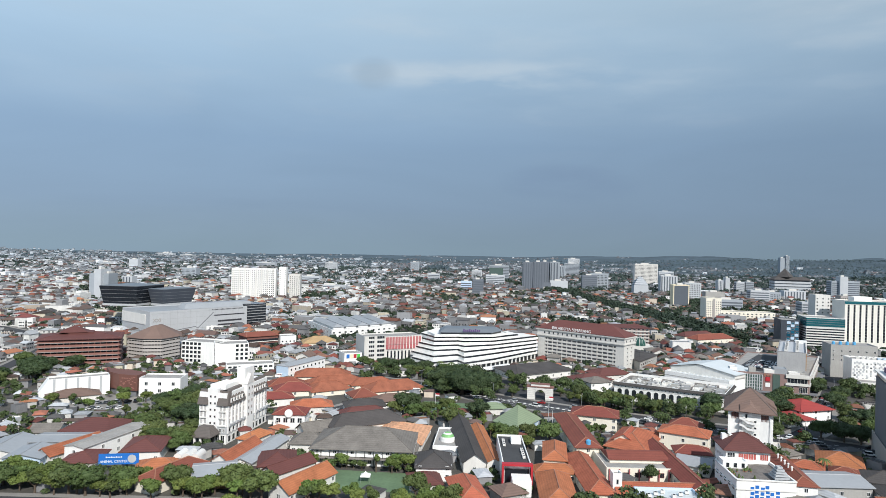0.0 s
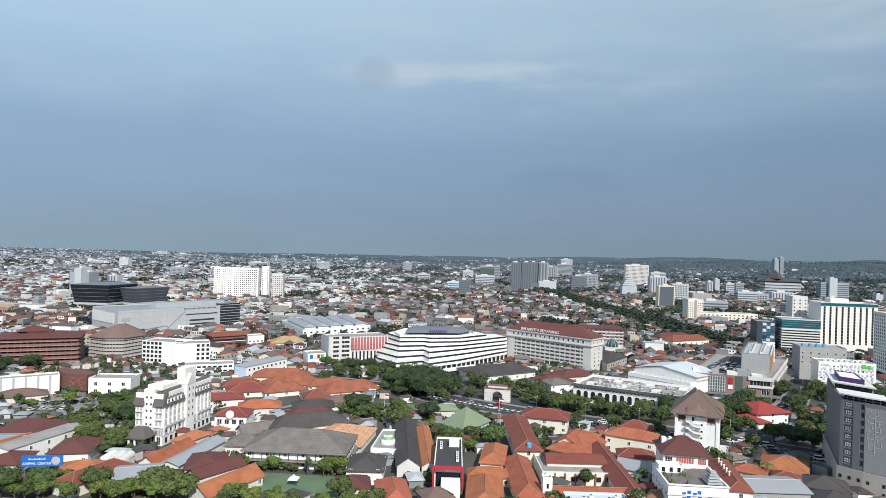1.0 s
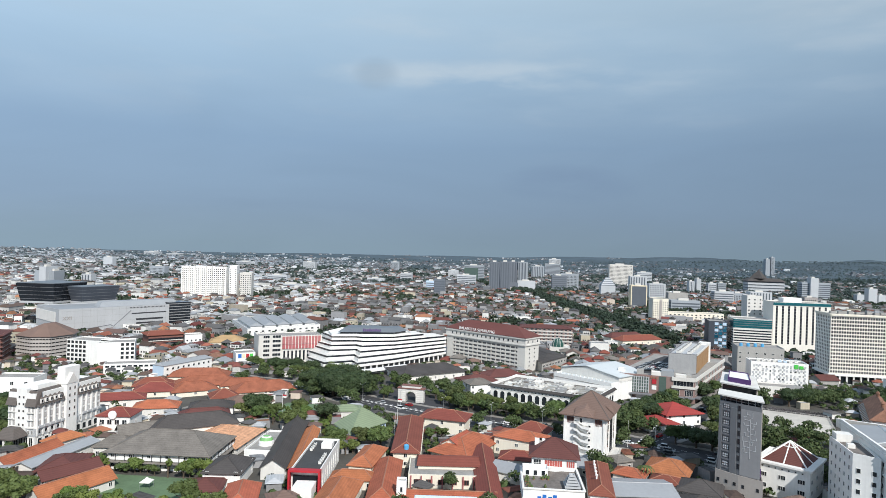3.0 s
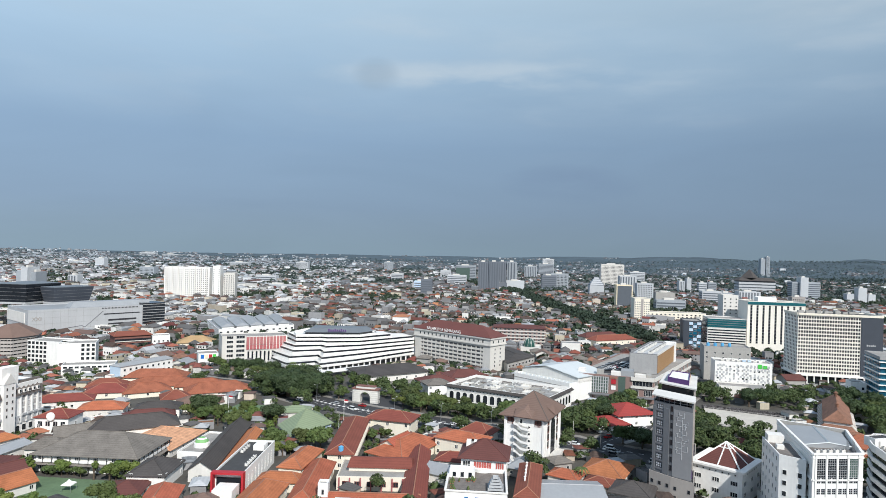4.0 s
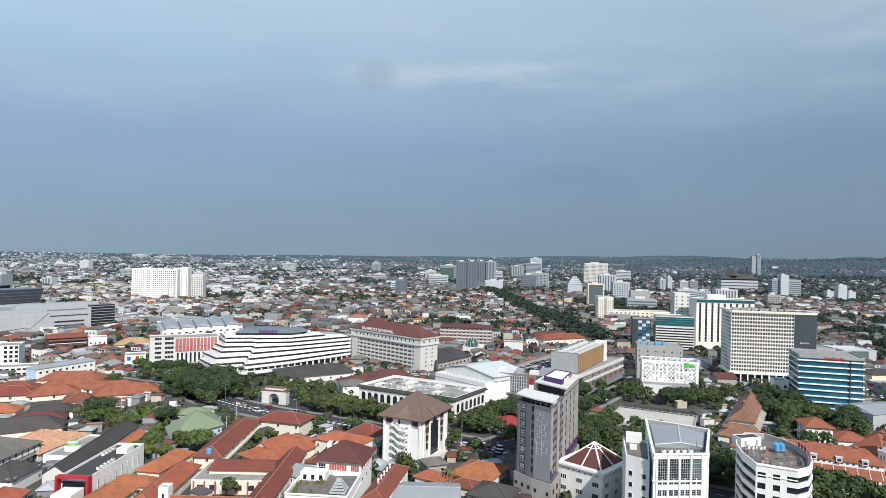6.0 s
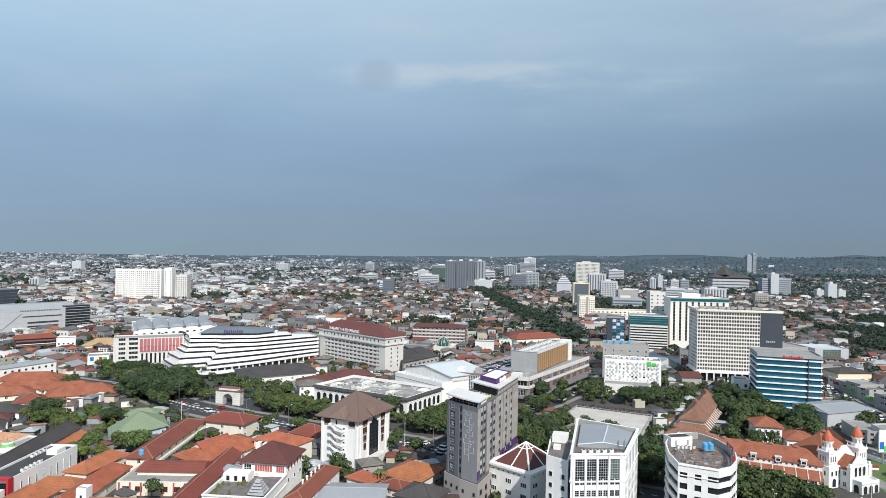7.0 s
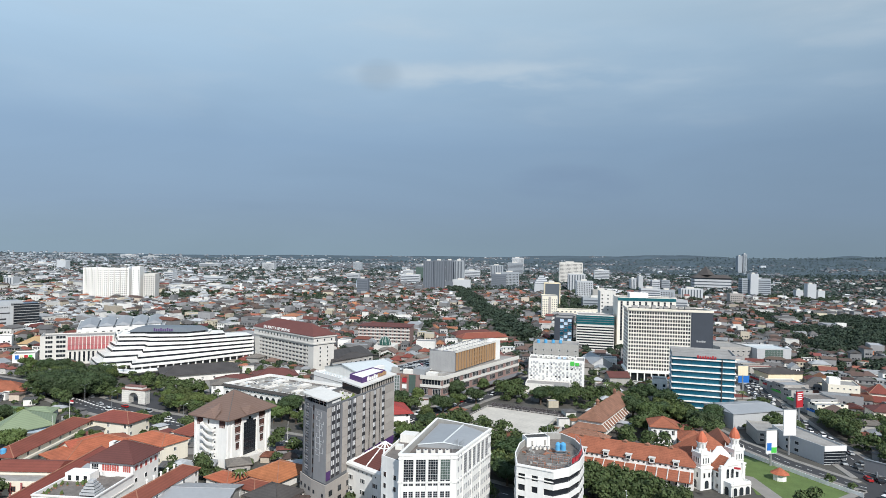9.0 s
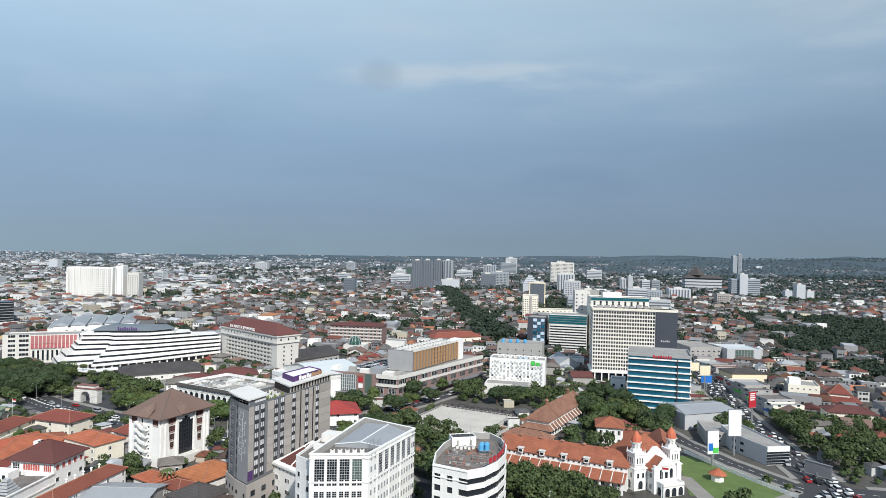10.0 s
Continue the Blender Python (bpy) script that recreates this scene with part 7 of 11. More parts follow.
    windows(root, q[0], q[1], 9, rows(2.0, 3.2, 2), 2.4, 1.5)
    for k in range(5):                                  # parallel low pitched roofs
        s0, s1 = 0.05 + 0.185 * k, 0.05 + 0.185 * k + 0.16
        quad = [q[0].lerp(q[3], s0).lerp(q[1].lerp(q[2], s0), 0.08), q[0].lerp(q[3], s0).lerp(q[1].lerp(q[2], s0), 0.92), q[0].lerp(q[3], s1).lerp(q[1].lerp(q[2], s1), 0.92), q[0].lerp(q[3], s1).lerp(q[1].lerp(q[2], s1), 0.08)]
        bm = bmesh.new()
        prism(bm, inset(quad, 0.3), 8.2, 10.2)
        part("upper_wall", bm, M_WHITE, root)
        bm = bmesh.new()
        hip_roof(bm, quad, 10.2, 2.4, 0.5, 0.3)
        part("metal_roof", bm, M_ROOFBL if k % 2 else M_ROOFG, root)
    # pale blue long building
    q = rect(-104, 395, 65, 38, 9.5)
    root = block("pale_blue_building", "long pale blue three-storey building", "school building", q, 8.6, M_WHITE, roof="hip", roof_mat=M_ROOFG, rise=1.4, over=0.4, inset_k=0.2)
    windows(root, q[0], q[1], 9, [5.4], 1.6, 1.5, margin=2)
    windows(root, q[0], q[1], 9, [1.8], 1.6, 1.5, margin=2)
    bm = bmesh.new()
    wall_bar(bm, q[3], q[0], 0, 8.2, 0.2, -0.02)
    part("blue_end", bm, M_LBLUE, root)
    # tall white hotel with mansards
    q = pts(-108, 267, -95.5, 265, -89.5, 301, -102, 303)
    root = thing("mansard_hotel", *centre(q), "white hotel with brown mansard roofs and a glazed porch", "hotel")
    claim(q)
    a, b, c, d = q
    bm = bmesh.new()
    prism(bm, q, 0, 21.5)
    part("wall", bm, M_WHITE, root)
    ln_s = (c - b).length
    for s0, s1, e0, e1 in ((-0.6, 4.2, a, b), (8.4, 13.4, a, b), (0, 14.6, b, c), (21.4, ln_s, b, c)):
        pa, pb = edge_pt(e0, e1, s0), edge_pt(e0, e1, s1)
        e = (pb - pa).normalized()
        n_in = Vector((-e.y, e.x))
        lo = [pa - n_in * 1.0, pb - n_in * 1.0, pb + n_in * 2.5, pa + n_in * 2.5]
        hi = [pa + e * 0.5 + n_in * 1.0, pb - e * 0.5 + n_in * 1.0, pb + n_in * 2.5, pa + n_in * 2.5]
        bm = bmesh.new()
        prism(bm, lo, 16.4, 22.4, 0, hi)
        part("mansard", bm, M_MANS, root)
    for s0 in (2.2, 4.6, 7.0, 9.4, 11.8, 23.6, 26.0, 28.4, 30.8, 33.2):     # dormers in the long mansards
        p = edge_pt(b, c, s0, 0.45)
        bm = bmesh.new()
        box(bm, p.x, p.y, 17.4, 1.2, 1.5, 1.9, 80.5)
        dm = part("dormer", bm, M_WHITE, root)
        p = edge_pt(b, c, s0, 1.22)
        bm = bmesh.new()
        box(bm, p.x, p.y, 17.7, 0.75, 0.1, 1.2, 80.5)
        part("dormer_window", bm, M_GLASS, dm)
        p = edge_pt(b, c, s0, 0.5)
        bm = bmesh.new()
        cyl(bm, p.x, p.y, 19.3, 20.2, 1.1, 0.1, 4)
        part("dormer_roof", bm, M_MANS, dm)
    # grey lower storey, white piers and tall windows
    for e0, e1 in ((a, edge_pt(a, b, 4.0)), (edge_pt(a, b, 8.6), b), (b, c), (d, a)):
        bm = bmesh.new()
        wall_bar(bm, e0, e1, 4.2, 3.2, 0.22, -0.02)
        part("grey_storey", bm, M_LGREY, root)
    for s0 in (0.0, 8.9):
        fa, fb = edge_pt(a, b, s0), edge_pt(a, b, s0 + 3.8)
        windows(root, fa, fb, 2, rows(8.2, 2.9, 3), 0.9, 2.1, margin=0.6, bars=1, glass=M_VEIL, frame_mat=M_TAUPE)
        windows(root, edge_pt(a, b, s0, 0.22), edge_pt(a, b, s0 + 3.8, 0.22), 2, [4.9], 1.0, 1.7, margin=0.6, bars=1, frame_mat=M_WHITE)
        for z in (7.4, 10.6, 13.5):
            bm = bmesh.new()
            wall_bar(bm, edge_pt(a, b, s0 + 0.4), edge_pt(a, b, s0 + 3.4), z, 0.5, 0.6, -0.02)
            part("window_box", bm, M_WHITE2, root)
    windows(root, a, b, 5, [0.3], 1.7, 3.4, margin=0.8, bars=1)
    bm = bmesh.new()
    prism(bm, [edge_pt(a, b, 3.9, 0.15), edge_pt(a, b, 8.7, 0.15), edge_pt(a, b, 8.7, -2), edge_pt(a, b, 3.9, -2)], 7.4, 23.2)
    part("centre_bay", bm, M_WHITE, root)
    windows(root, edge_pt(a, b, 4.2, 0.16), edge_pt(a, b, 8.4, 0.16), 2, rows(8.2, 2.8, 5), 0.8, 0.9, margin=0.7, frame_mat=M_TAUPE)
    for k in range(12):
        s0 = 0.5 + 3.0 * k
        if 14.0 < s0 < 21.8:
            continue
        bm = bmesh.new()
        wall_bar(bm, edge_pt(b, c, s0), edge_pt(b, c, s0 + 0.7), 4.2, 12.4, 0.5, -0.02)
        part("side_pier", bm, M_WHITE, root)
        windows(root, edge_pt(b, c, s0 + 0.8), edge_pt(b, c, s0 + 2.9), 1, rows(8.3, 2.8, 3), 1.1, 1.9, bars=1, glass=M_VEIL, frame_mat=M_TAUPE)
        bm = bmesh.new()
        wall_bar(bm, edge_pt(b, c, s0 + 0.7), edge_pt(b, c, s0 + 3.0), 7.3, 0.9, 0.9, -0.02)
        part("balcony", bm, M_LGREY, root)
    windows(root, edge_pt(b, c, 0, 0.22), edge_pt(b, c, ln_s, 0.22), 11, [5.0], 1.4, 1.5, margin=1.5)
    windows(root, b, c, 10, [0.6], 2.2, 2.6, margin=1.5)
    bm = bmesh.new()                                    # tall gabled bay in the long side
    ga, gb = edge_pt(b, c, 15.0), edge_pt(b, c, 21.0)
    out, inn = [edge_pt(ga, gb, 0, 1.3), edge_pt(ga, gb, 6, 1.3)], [edge_pt(ga, gb, 0, -3.5), edge_pt(ga, gb, 6, -3.5)]
    prism(bm, [out[0], out[1], inn[1], inn[0]], 0, 22.6)
    part("gabled_bay", bm, M_WHITE, root)
    bm = bmesh.new()
    ridge = [edge_pt(ga, gb, 3, 1.5), edge_pt(ga, gb, 3, -3.5)]
    six = [bm.verts.new((v.x, v.y, z)) for v, z in ((edge_pt(ga, gb, -0.3, 1.5), 22.6), (edge_pt(ga, gb, 6.3, 1.5), 22.6), (ridge[0], 27.0), (edge_pt(ga, gb, -0.3, -3.5), 22.6), (edge_pt(ga, gb, 6.3, -3.5), 22.6), (ridge[1], 27.0))]
    for f in ((0, 1, 2), (5, 4, 3), (0, 2, 5, 3), (1, 4, 5, 2), (0, 3, 4, 1)):
        bm.faces.new([six[k] for k in f])
    bmesh.ops.recalc_face_normals(bm, faces=bm.faces)
    part("bay_gable", bm, M_WHITE2, root)
    windows(root, out[0], out[1], 2, rows(8.2, 2.9, 5), 0.8, 1.3, margin=1.2, frame_mat=M_TAUPE)
    bm = bmesh.new()
    shell(bm, pts(-97, 281, -93, 280, -91.6, 288, -95.6, 289), 18, 29.5, 0.6, 0.3)
    part("stair_tower", bm, M_WHITE, root)
    bm = bmesh.new()
    shell(bm, pts(-105, 271, -98, 270, -95.5, 280, -102, 281), 18, 24, 0.6, 0.3)
    part("roof_room", bm, M_WHITE, root)
    bm = bmesh.new()
    box(bm, -103.6, 262.6, 4.2, 8.6, 7.2, 0.5, -9)
    base_q = rect(-108.2, 259.6, -9, 9.0, 7.6)
    prism(bm, base_q, 4.7, 8.4, 0, inset(base_q, 2.2))
    part("porch_roof", bm, M_MANS, root)
    for x, y in ((-107, 260.4), (-104.4, 260.0), (-101.6, 259.6)):
        bm = bmesh.new()
        box(bm, x, y, 0, 0.7, 0.7, 4.3, -9)
        part("porch_column", bm, M_WHITE, root)
    bm = bmesh.new()
    bars(bm, edge_pt(a, b, 3.6, -2), edge_pt(a, b, 10.2, -2), 21.7, 1.3, 5, 0.0)
    part("sign", bm, M_LGREY, root)


def gabled(name, label, q, h, roof_mat, rise, wall=None, kind="hip", win=3, k=0.5, over=0.7, category="house", floors=1):
    root = block(name, label, category, q, h, wall or M_WHITE2, roof=kind, roof_mat=roof_mat, rise=rise, inset_k=k, over=over)
    for i in range(4):
        a, b = q[i], q[(i + 1) % 4]
        ln = (b - a).length
        if ln > 4:
            n = max(2, min(int(ln / 3.2), 16))
            windows(root, a, b, max(1, int(n * 0.55)), [1.0 + 3.1 * f for f in range(floors)], 1.3, 1.5, margin=0.9, bars=1)
    return root


def old_quarter():
    """The roofs below the camera's path, from one side to the other."""
    S = "school"
    q = rect(-54, 245, -1, 37.5, 23)
    root = gabled("school_building", "two-storey school with a weathered grey hipped roof", q, 6.5, M_TILE_G, 5.6, M_WHITE, k=0.46, over=1.6, category=S, floors=2)
    bm = bmesh.new()
    prism(bm, inset(q, -2.6), 3.2, 3.9, 0, inset(q, -0.1))
    part("lower_eave", bm, M_TILE_G, root)
    for i in range(4):
        a, b = q[i], q[(i + 1) % 4]
        n = int((b - a).length / 3.2)
        for j in range(n + 1):
            bm = bmesh.new()
            p = edge_pt(a, b, (b - a).length * j / n, 1.3)
            box(bm, p.x, p.y, 0, 0.25, 0.25, 6.3)
            part("post", bm, M_DARKF, root)
        bm = bmesh.new()
        wall_bar(bm, a, b, 3.9, 1.0, 1.35, -1.2, trim_a=0.2, trim_b=0.2)
        part("balustrade", bm, M_WHITE, root)
    gabled("school_building", "long school wing with a blackened tiled roof", rect(-52, 274, 30, 35, 13), 5.5, M_TILE_K, 4.5, category=S)
    gabled("tiled_hall", "hall under a broad roof of fresh pale clay tiles", pts(-33, 274, -13, 264, -10, 291, -35, 296), 3.2, M_PEACH, 4.2, category="hall", k=0.6)
    gabled("hall", "low hall with a blackened gabled roof", rect(-66, 256, 4, 14, 10), 4.2, M_TILE_G, 3.4, category="hall")
    gabled("house", "house with a dark gabled roof between walls", rect(-63, 270, 38, 18, 9), 4.5, M_TILE_G, 3.2, kind="gable")
    gabled("house", "maroon-roofed house with a low porch", rect(-70, 228, 15, 13, 16), 4.4, M_TILE_M, 2.8)
    gabled("house", "narrow maroon-roofed house with a pale gable wall", rect(-62, 220, 55, 19, 7), 4.4, M_TILE_M, 2.4, M_WHITE2, kind="gable")
    gabled("house", "bright orange clay-tiled house beside the schoolyard", rect(-53, 206, 62, 24, 9), 3.6, M_TILE_O, 3.2, kind="gable")
    gabled("shed", "long shed with an orange tiled roof", rect(-82, 231, 78, 24, 7), 4.6, M_TILE_O, 2.6, kind="gable", category="shed")
    gabled("shed", "long low shed with a grey metal roof", rect(-74, 232, 80, 32, 8), 4.2, M_ROOFG, 1.4, kind="gable", category="shed")
    gabled("house", "small house with an orange tiled roof", rect(-82, 257, 70, 13, 7), 4.6, M_TILE_O, 2.2)
    q = rect(-81, 284, 3, 14, 12)
    root = gabled("white_villa", "white villa with a round gable disc and a red-brown roof", q, 8.4, M_TILE_R, 2.6, M_WHITE, category="villa", floors=2)
    bm = bmesh.new()
    m = q[0].lerp(q[1], 0.5)
    ring = [(m.x - 0.05 + 1.8 * math.cos(2 * math.pi * k / 20), m.y - 0.95, 9.0 + 1.8 * math.sin(2 * math.pi * k / 20)) for k in range(20)]
    f = bm.faces.new([bm.verts.new(p) for p in ring])
    g = bmesh.ops.extrude_face_region(bm, geom=[f])
    bmesh.ops.translate(bm, verts=[v for v in g["geom"] if isinstance(v, bmesh.types.BMVert)], vec=(0, 0.5, 0))
    part("gable_disc", bm, M_WHITE, root)
    windows(root, q[0], q[1], 4, [4.6], 2.0, 2.2, margin=1.2, bars=1, glass=M_BLACKG)
    # orange school quarter
    for i, (x, y, a, w, d, h, r) in enumerate(((-99, 349, 20, 22, 12, 4.6, 3.2), (-98, 388, 12, 34, 11, 5.2, 3.4), (-79, 352, 32, 24, 12, 4.4, 3.4), (-54, 343, 28, 14, 10, 4.2, 3.0), (-84, 366, 22, 34, 12, 4.6, 3.6), (-60, 372, 25, 26, 9, 4.4, 2.6), (-106, 362, 20, 20, 10, 4.6, 3.2), (-47, 357, 28, 34, 12, 4.2, 4.0))):
        # darker tiles here: the slopes' weaker sunlight is put into the roof colour
        gabled("school_building", "school wing with a red-orange clay roof", rect(x, y, a, w, d * 1.25), h - 1.4, M_TILE_RW if i % 3 else M_TILE_R, r + 0.5, M_CREAM, category=S)
    gabled("house", "house with a dark hipped roof and white walls", rect(-53, 313, 18, 20, 11), 5.2, M_TILE_K, 2.6, M_WHITE)
    gabled("house", "maroon-roofed house behind the school", rect(-52, 300, 24, 22, 10), 4.2, M_TILE_M, 2.8)
    gabled("house", "orange-roofed house among trees", rect(-80, 312, 16, 20, 11), 4.4, M_TILE_O, 2.8)
    gabled("house", "dull red-roofed house among trees", rect(-108, 322, 24, 26, 11), 4.4, M_TILE_R, 2.6)
    gabled("house", "low house with a rusty brown roof", rect(-40, 330, 24, 22, 10), 4.0, M_TILE_B, 2.8)
    # mosque with a green dome
    q = rect(-8, 259, -4, 12, 27)
    root = block("mosque", "small flat-roofed mosque with a green and white dome", "mosque", q, 4.6, M_WHITE, roof_mat=M_FLAT)
    bm = bmesh.new()
    for j in range(6):
        t0, t1 = math.pi / 2 * j / 6, math.pi / 2 * (j + 1) / 6
        cyl(bm, -2, 268, 5.2 + 2.5 * math.sin(t0), 5.2 + 2.5 * math.sin(t1), 2.8 * math.cos(t0), 2.8 * math.cos(t1) + 0.01, 16, mi=1 if j in (0, 3) else 0, cap=False)
    dome = part("dome", bm, [mat("green_dome", (0.20, 0.42, 0.16), 0.5, 0.08), M_WHITE], root)
    bm = bmesh.new()
    cyl(bm, -2, 268, 3.9, 5.3, 3.1, 3.0, 16)
    part("drum", bm, M_WHITE, root)
    bm = bmesh.new()
    stick(bm, (-2, 268, 7.6), (-2, 268, 9.2), 0.09)
    part("finial", bm, M_STEEL, dome)
    windows(root, q[1], q[2], 8, [1.4], 1.5, 1.8)
    water_tank(4.0, 262, 3.9, 0.8, 1.4)
    gabled("house", "blackened hipped roof on white walls", rect(-13, 231, 2, 13, 16), 5.0, M_TILE_K, 3.6, M_WHITE, floors=2)
    gabled("house", "small maroon hipped roof over a porch", rect(-14, 219, 10, 11, 11), 3.0, M_TILE_M, 2.6)
    gabled("long_hall", "long hall with a dark weathered gabled roof", rect(4.5, 240, 6, 8.5, 60), 4.4, M_TILE_K, 3.2, kind="gable", category="hall")
    gabled("long_wing", "long low wing with rusty orange tiles", rect(13.5, 244, 6, 5.5, 50), 3.4, M_TILE_O, 1.6, kind="gable", category="hall")
    # white block with the red portal
    q = rect(18.4, 228.5, 0, 10.2, 35)
    root = block("white_block", "white modern block with a black roof and a red portal frame", "office building", q, 8.6, M_WHITE, roof_mat=M_ROOFK)
    for z0, z1, x0, x1 in ((8.2, 8.9, 18.0, 29.0), (0, 8.2, 18.0, 18.7), (0, 8.2, 28.3, 29.0)):
        bm = bmesh.new()
        box(bm, (x0 + x1) / 2, 222.0, z0, x1 - x0, 12.9, z1 - z0) if z0 < 8 else box(bm, (x0 + x1) / 2, 227.2, z0, x1 - x0, 2.4, z1 - z0)
        if z0 < 8:
            bm.free()
            bm = bmesh.new()
            box(bm, (x0 + x1) / 2, 227.2, z0, x1 - x0, 2.4, z1 - z0)
        part("portal_frame", bm, M_RED, root)
    bm = bmesh.new()
    box(bm, 24.5, 222.6, 0, 6.6, 7.2, 5.6)
    part("front_wing", bm, M_WHITE, root)
    bm = bmesh.new()
    wall_bar(bm, Vector((19.2, 228.4)), Vector((27.8, 228.4)), 1.0, 5.6, 0.12)
    part("shop_glass", bm, M_BLACKG, root)
    windows(root, q[1], q[2], 8, [1.5], 0.7, 4.6, margin=4, glass=M_BLACKG, frame_mat=M_WHITE)
    windows(root, q[3], q[0], 6, [1.5], 0.7, 4.6, margin=4, glass=M_BLACKG, frame_mat=M_WHITE)
    for k in range(9):
        rooftop_unit(20.5 if k > 4 else 26.8, 236 + (k % 5) * 2.2 + (14 if k > 4 else 0), 7.9, 1.0, 1.3, 0.9)
    bm = bmesh.new()
    box(bm, 25.5, 255.5, 7.8, 4, 5, 2.0)
    part("roof_room", bm, M_WHITE, root)
    # green-roofed hall
    gabled("green_hall", "hall with a sage green hipped roof", pts(29, 286, 42, 308, 33, 323, 20, 301), 4.0, M_GREENR, 7.0, M_LBLUE, category="hall", k=0.7, over=0.9)
    gabled("green_annex", "low annex with a sage green roof", rect(14, 325, 14, 14, 9), 3.4, M_GREENR, 2.0, category="hall")
    # long red-brown L
    q = rect(50.5, 258, 1.5, 9.6, 50)
    root = gabled("l_wing", "long two-storey wing with a red-brown tiled roof", q, 6.2, M_TILE_R, 2.6, M_CREAM, category=S, floors=2, over=1.0)
    bm = bmesh.new()
    wall_bar(bm, q[1], q[2], 3.0, 0.9, 1.2, -0.02)
    part("gallery", bm, M_CREAM, root)
    gabled("l_wing", "end wing with a red-brown hipped roof", rect(58, 309, -14, 21, 13), 6.6, M_TILE_R, 3.0, M_CREAM, category=S, floors=2, over=1.1)
    gabled("clay_roofed_house", "old house with a wide orange clay hipped roof", pts(65, 268, 79, 259, 93, 286, 80, 296), 4.2, M_TILE_O, 4.2, M_CREAM, k=0.6, over=1.3)
    gabled("clay_roofed_house", "wing with twin orange clay gables", rect(76, 268, 62, 14, 8), 6.2, M_TILE_O, 2.6, M_CREAM, kind="gable")
    q = rect(58, 238, 2, 28, 20)
    root = block("courtyard_school", "cream school block with flat eaves and a red-brown roof", "school", q, 4.9, M_CREAM, roof_mat=M_FLAT)
    windows(root, q[0], q[1], 6, [1.4], 2.4, 1.8, margin=2, bars=2, frame_mat=M_TILE_R)
    r = rect(61, 246, 2, 22.5, 11)
    bm = bmesh.new()
    prism(bm, r, 4.0, 5.6)
    part("upper_wall", bm, M_CREAM, root)
    bm = bmesh.new()
    hip_roof(bm, r, 5.7, 1.7, 0.6, 0.05)
    part("roof_cover", bm, M_TILE_R, root)
    for k in range(8):
        bm = bmesh.new()
        p = edge_pt(q[0], q[1], 1 + 26 * k / 7, 0.5)
        box(bm, p.x, p.y, 0, 0.4, 0.4, 4.6)
        part("column", bm, M_PINK, root)
    gabled("clay_roofed_house", "orange clay roof beside a white stair turret", rect(46.5, 214, 2, 9, 40), 4.0, M_TILE_O, 3.2, M_CREAM, kind="hip")
    gabled("clay_roofed_house", "low orange clay roof along the school front", rect(57, 217, 1, 31, 8), 3.4, M_TILE_O, 2.6, M_CREAM, kind="gable")
    q = rect(55.6, 219, 2, 3.2, 3.6)
    root = block("stair_turret", "small white turret with a flat grey top", "turret", q, 9.4, M_WHITE)
    windows(root, q[0], q[1], 1, [5.6], 0.9, 1.8)
    q = rect(62, 205, 1, 20, 11)
    root = block("blue_rimmed_block", "flat-roofed white block with pale blue walls", "office building", q, 6.2, M_LBLUE, roof_mat=M_ROOFW)
    for k in range(6):
        rooftop_unit(65 + 2.7 * k, 209 + (k % 3) * 1.8, 5.5, 1.3, 1.2, 0.9)
    gabled("clay_roofed_house", "house with a bright orange hipped roof", rect(29.5, 203, -3, 11.5, 29), 4.0, M_TILE_O, 3.6, M_CREAM, k=0.5)
    gabled("clay_roofed_house", "small house with an orange hipped roof", rect(35.5, 245, -8, 8.5, 22), 5.0, M_TILE_O, 2.6, M_CREAM)
    gabled("clay_roofed_house", "low cross wing with an orange roof", rect(31, 234, 0, 15, 7), 3.6, M_TILE_O, 2.4, M_CREAM)
    gabled("clay_roofed_house", "small orange-roofed house beside the white block", rect(3, 204, 12, 10, 22), 3.4, M_TILE_O, 3.4, M_CREAM)
    gabled("long_wing", "long wing with a dark orange tiled roof", rect(82.5, 219, 1, 7.5, 52), 4.6, M_TILE_R, 2.4, M_CREAM, kind="gable", category=S)
    gabled("cream_house", "cream two-storey house with an orange hipped roof", rect(91, 281, -27, 20, 12), 7.4, M_TILE_O, 2.4, M_CREAM, floors=2)
    gabled("maroon_house", "house with a dark red hipped roof", rect(101, 299, -27, 14, 11), 5.0, M_TILE_R, 3.6)
    gabled("maroon_house", "low wing with a dark red roof", rect(92, 262, -10, 14, 9), 4.0, M_TILE_R, 2.4)
    water_tank(55.5, 259.5, 6.6, 1.0, 1.9)
    # white company building with roof garden
    q = rect(101.5, 237.0, -7, 15.5, 14)
    root = block("company_building", "white company building with a dark red hipped roof and terraces", "office building", q, 13.6, M_WHITE, roof="hip", roof_mat=M_TILE_M, rise=4.8, over=1.2)
    windows(root, edge_pt(q[0], q[1], 4.0), edge_pt(q[0], q[1], 11.0), 1, [10.2], 6.2, 2.3, bars=6, glass=M_CURT)
    windows(root, edge_pt(q[0], q[1], 11.3), q[1], 1, [10.2], 2.9, 2.3, bars=3, glass=M_CURT)
    windows(root, q[0], edge_pt(q[0], q[1], 3.8), 1, [10.0], 2.6, 2.4, bars=2, cross=1, glass=M_BLACKG)
    bm = bmesh.new()                                    # curved balcony before the curtained window
    bow = [edge_pt(q[0], q[1], 3.8 + 7.4 * j / 10, 0.02 + 1.5 * math.sin(math.pi * j / 10)) for j in range(11)]
    prism(bm, bow + [edge_pt(q[0], q[1], 11.2, -0.05), edge_pt(q[0], q[1], 3.8, -0.05)], 9.0, 10.2)
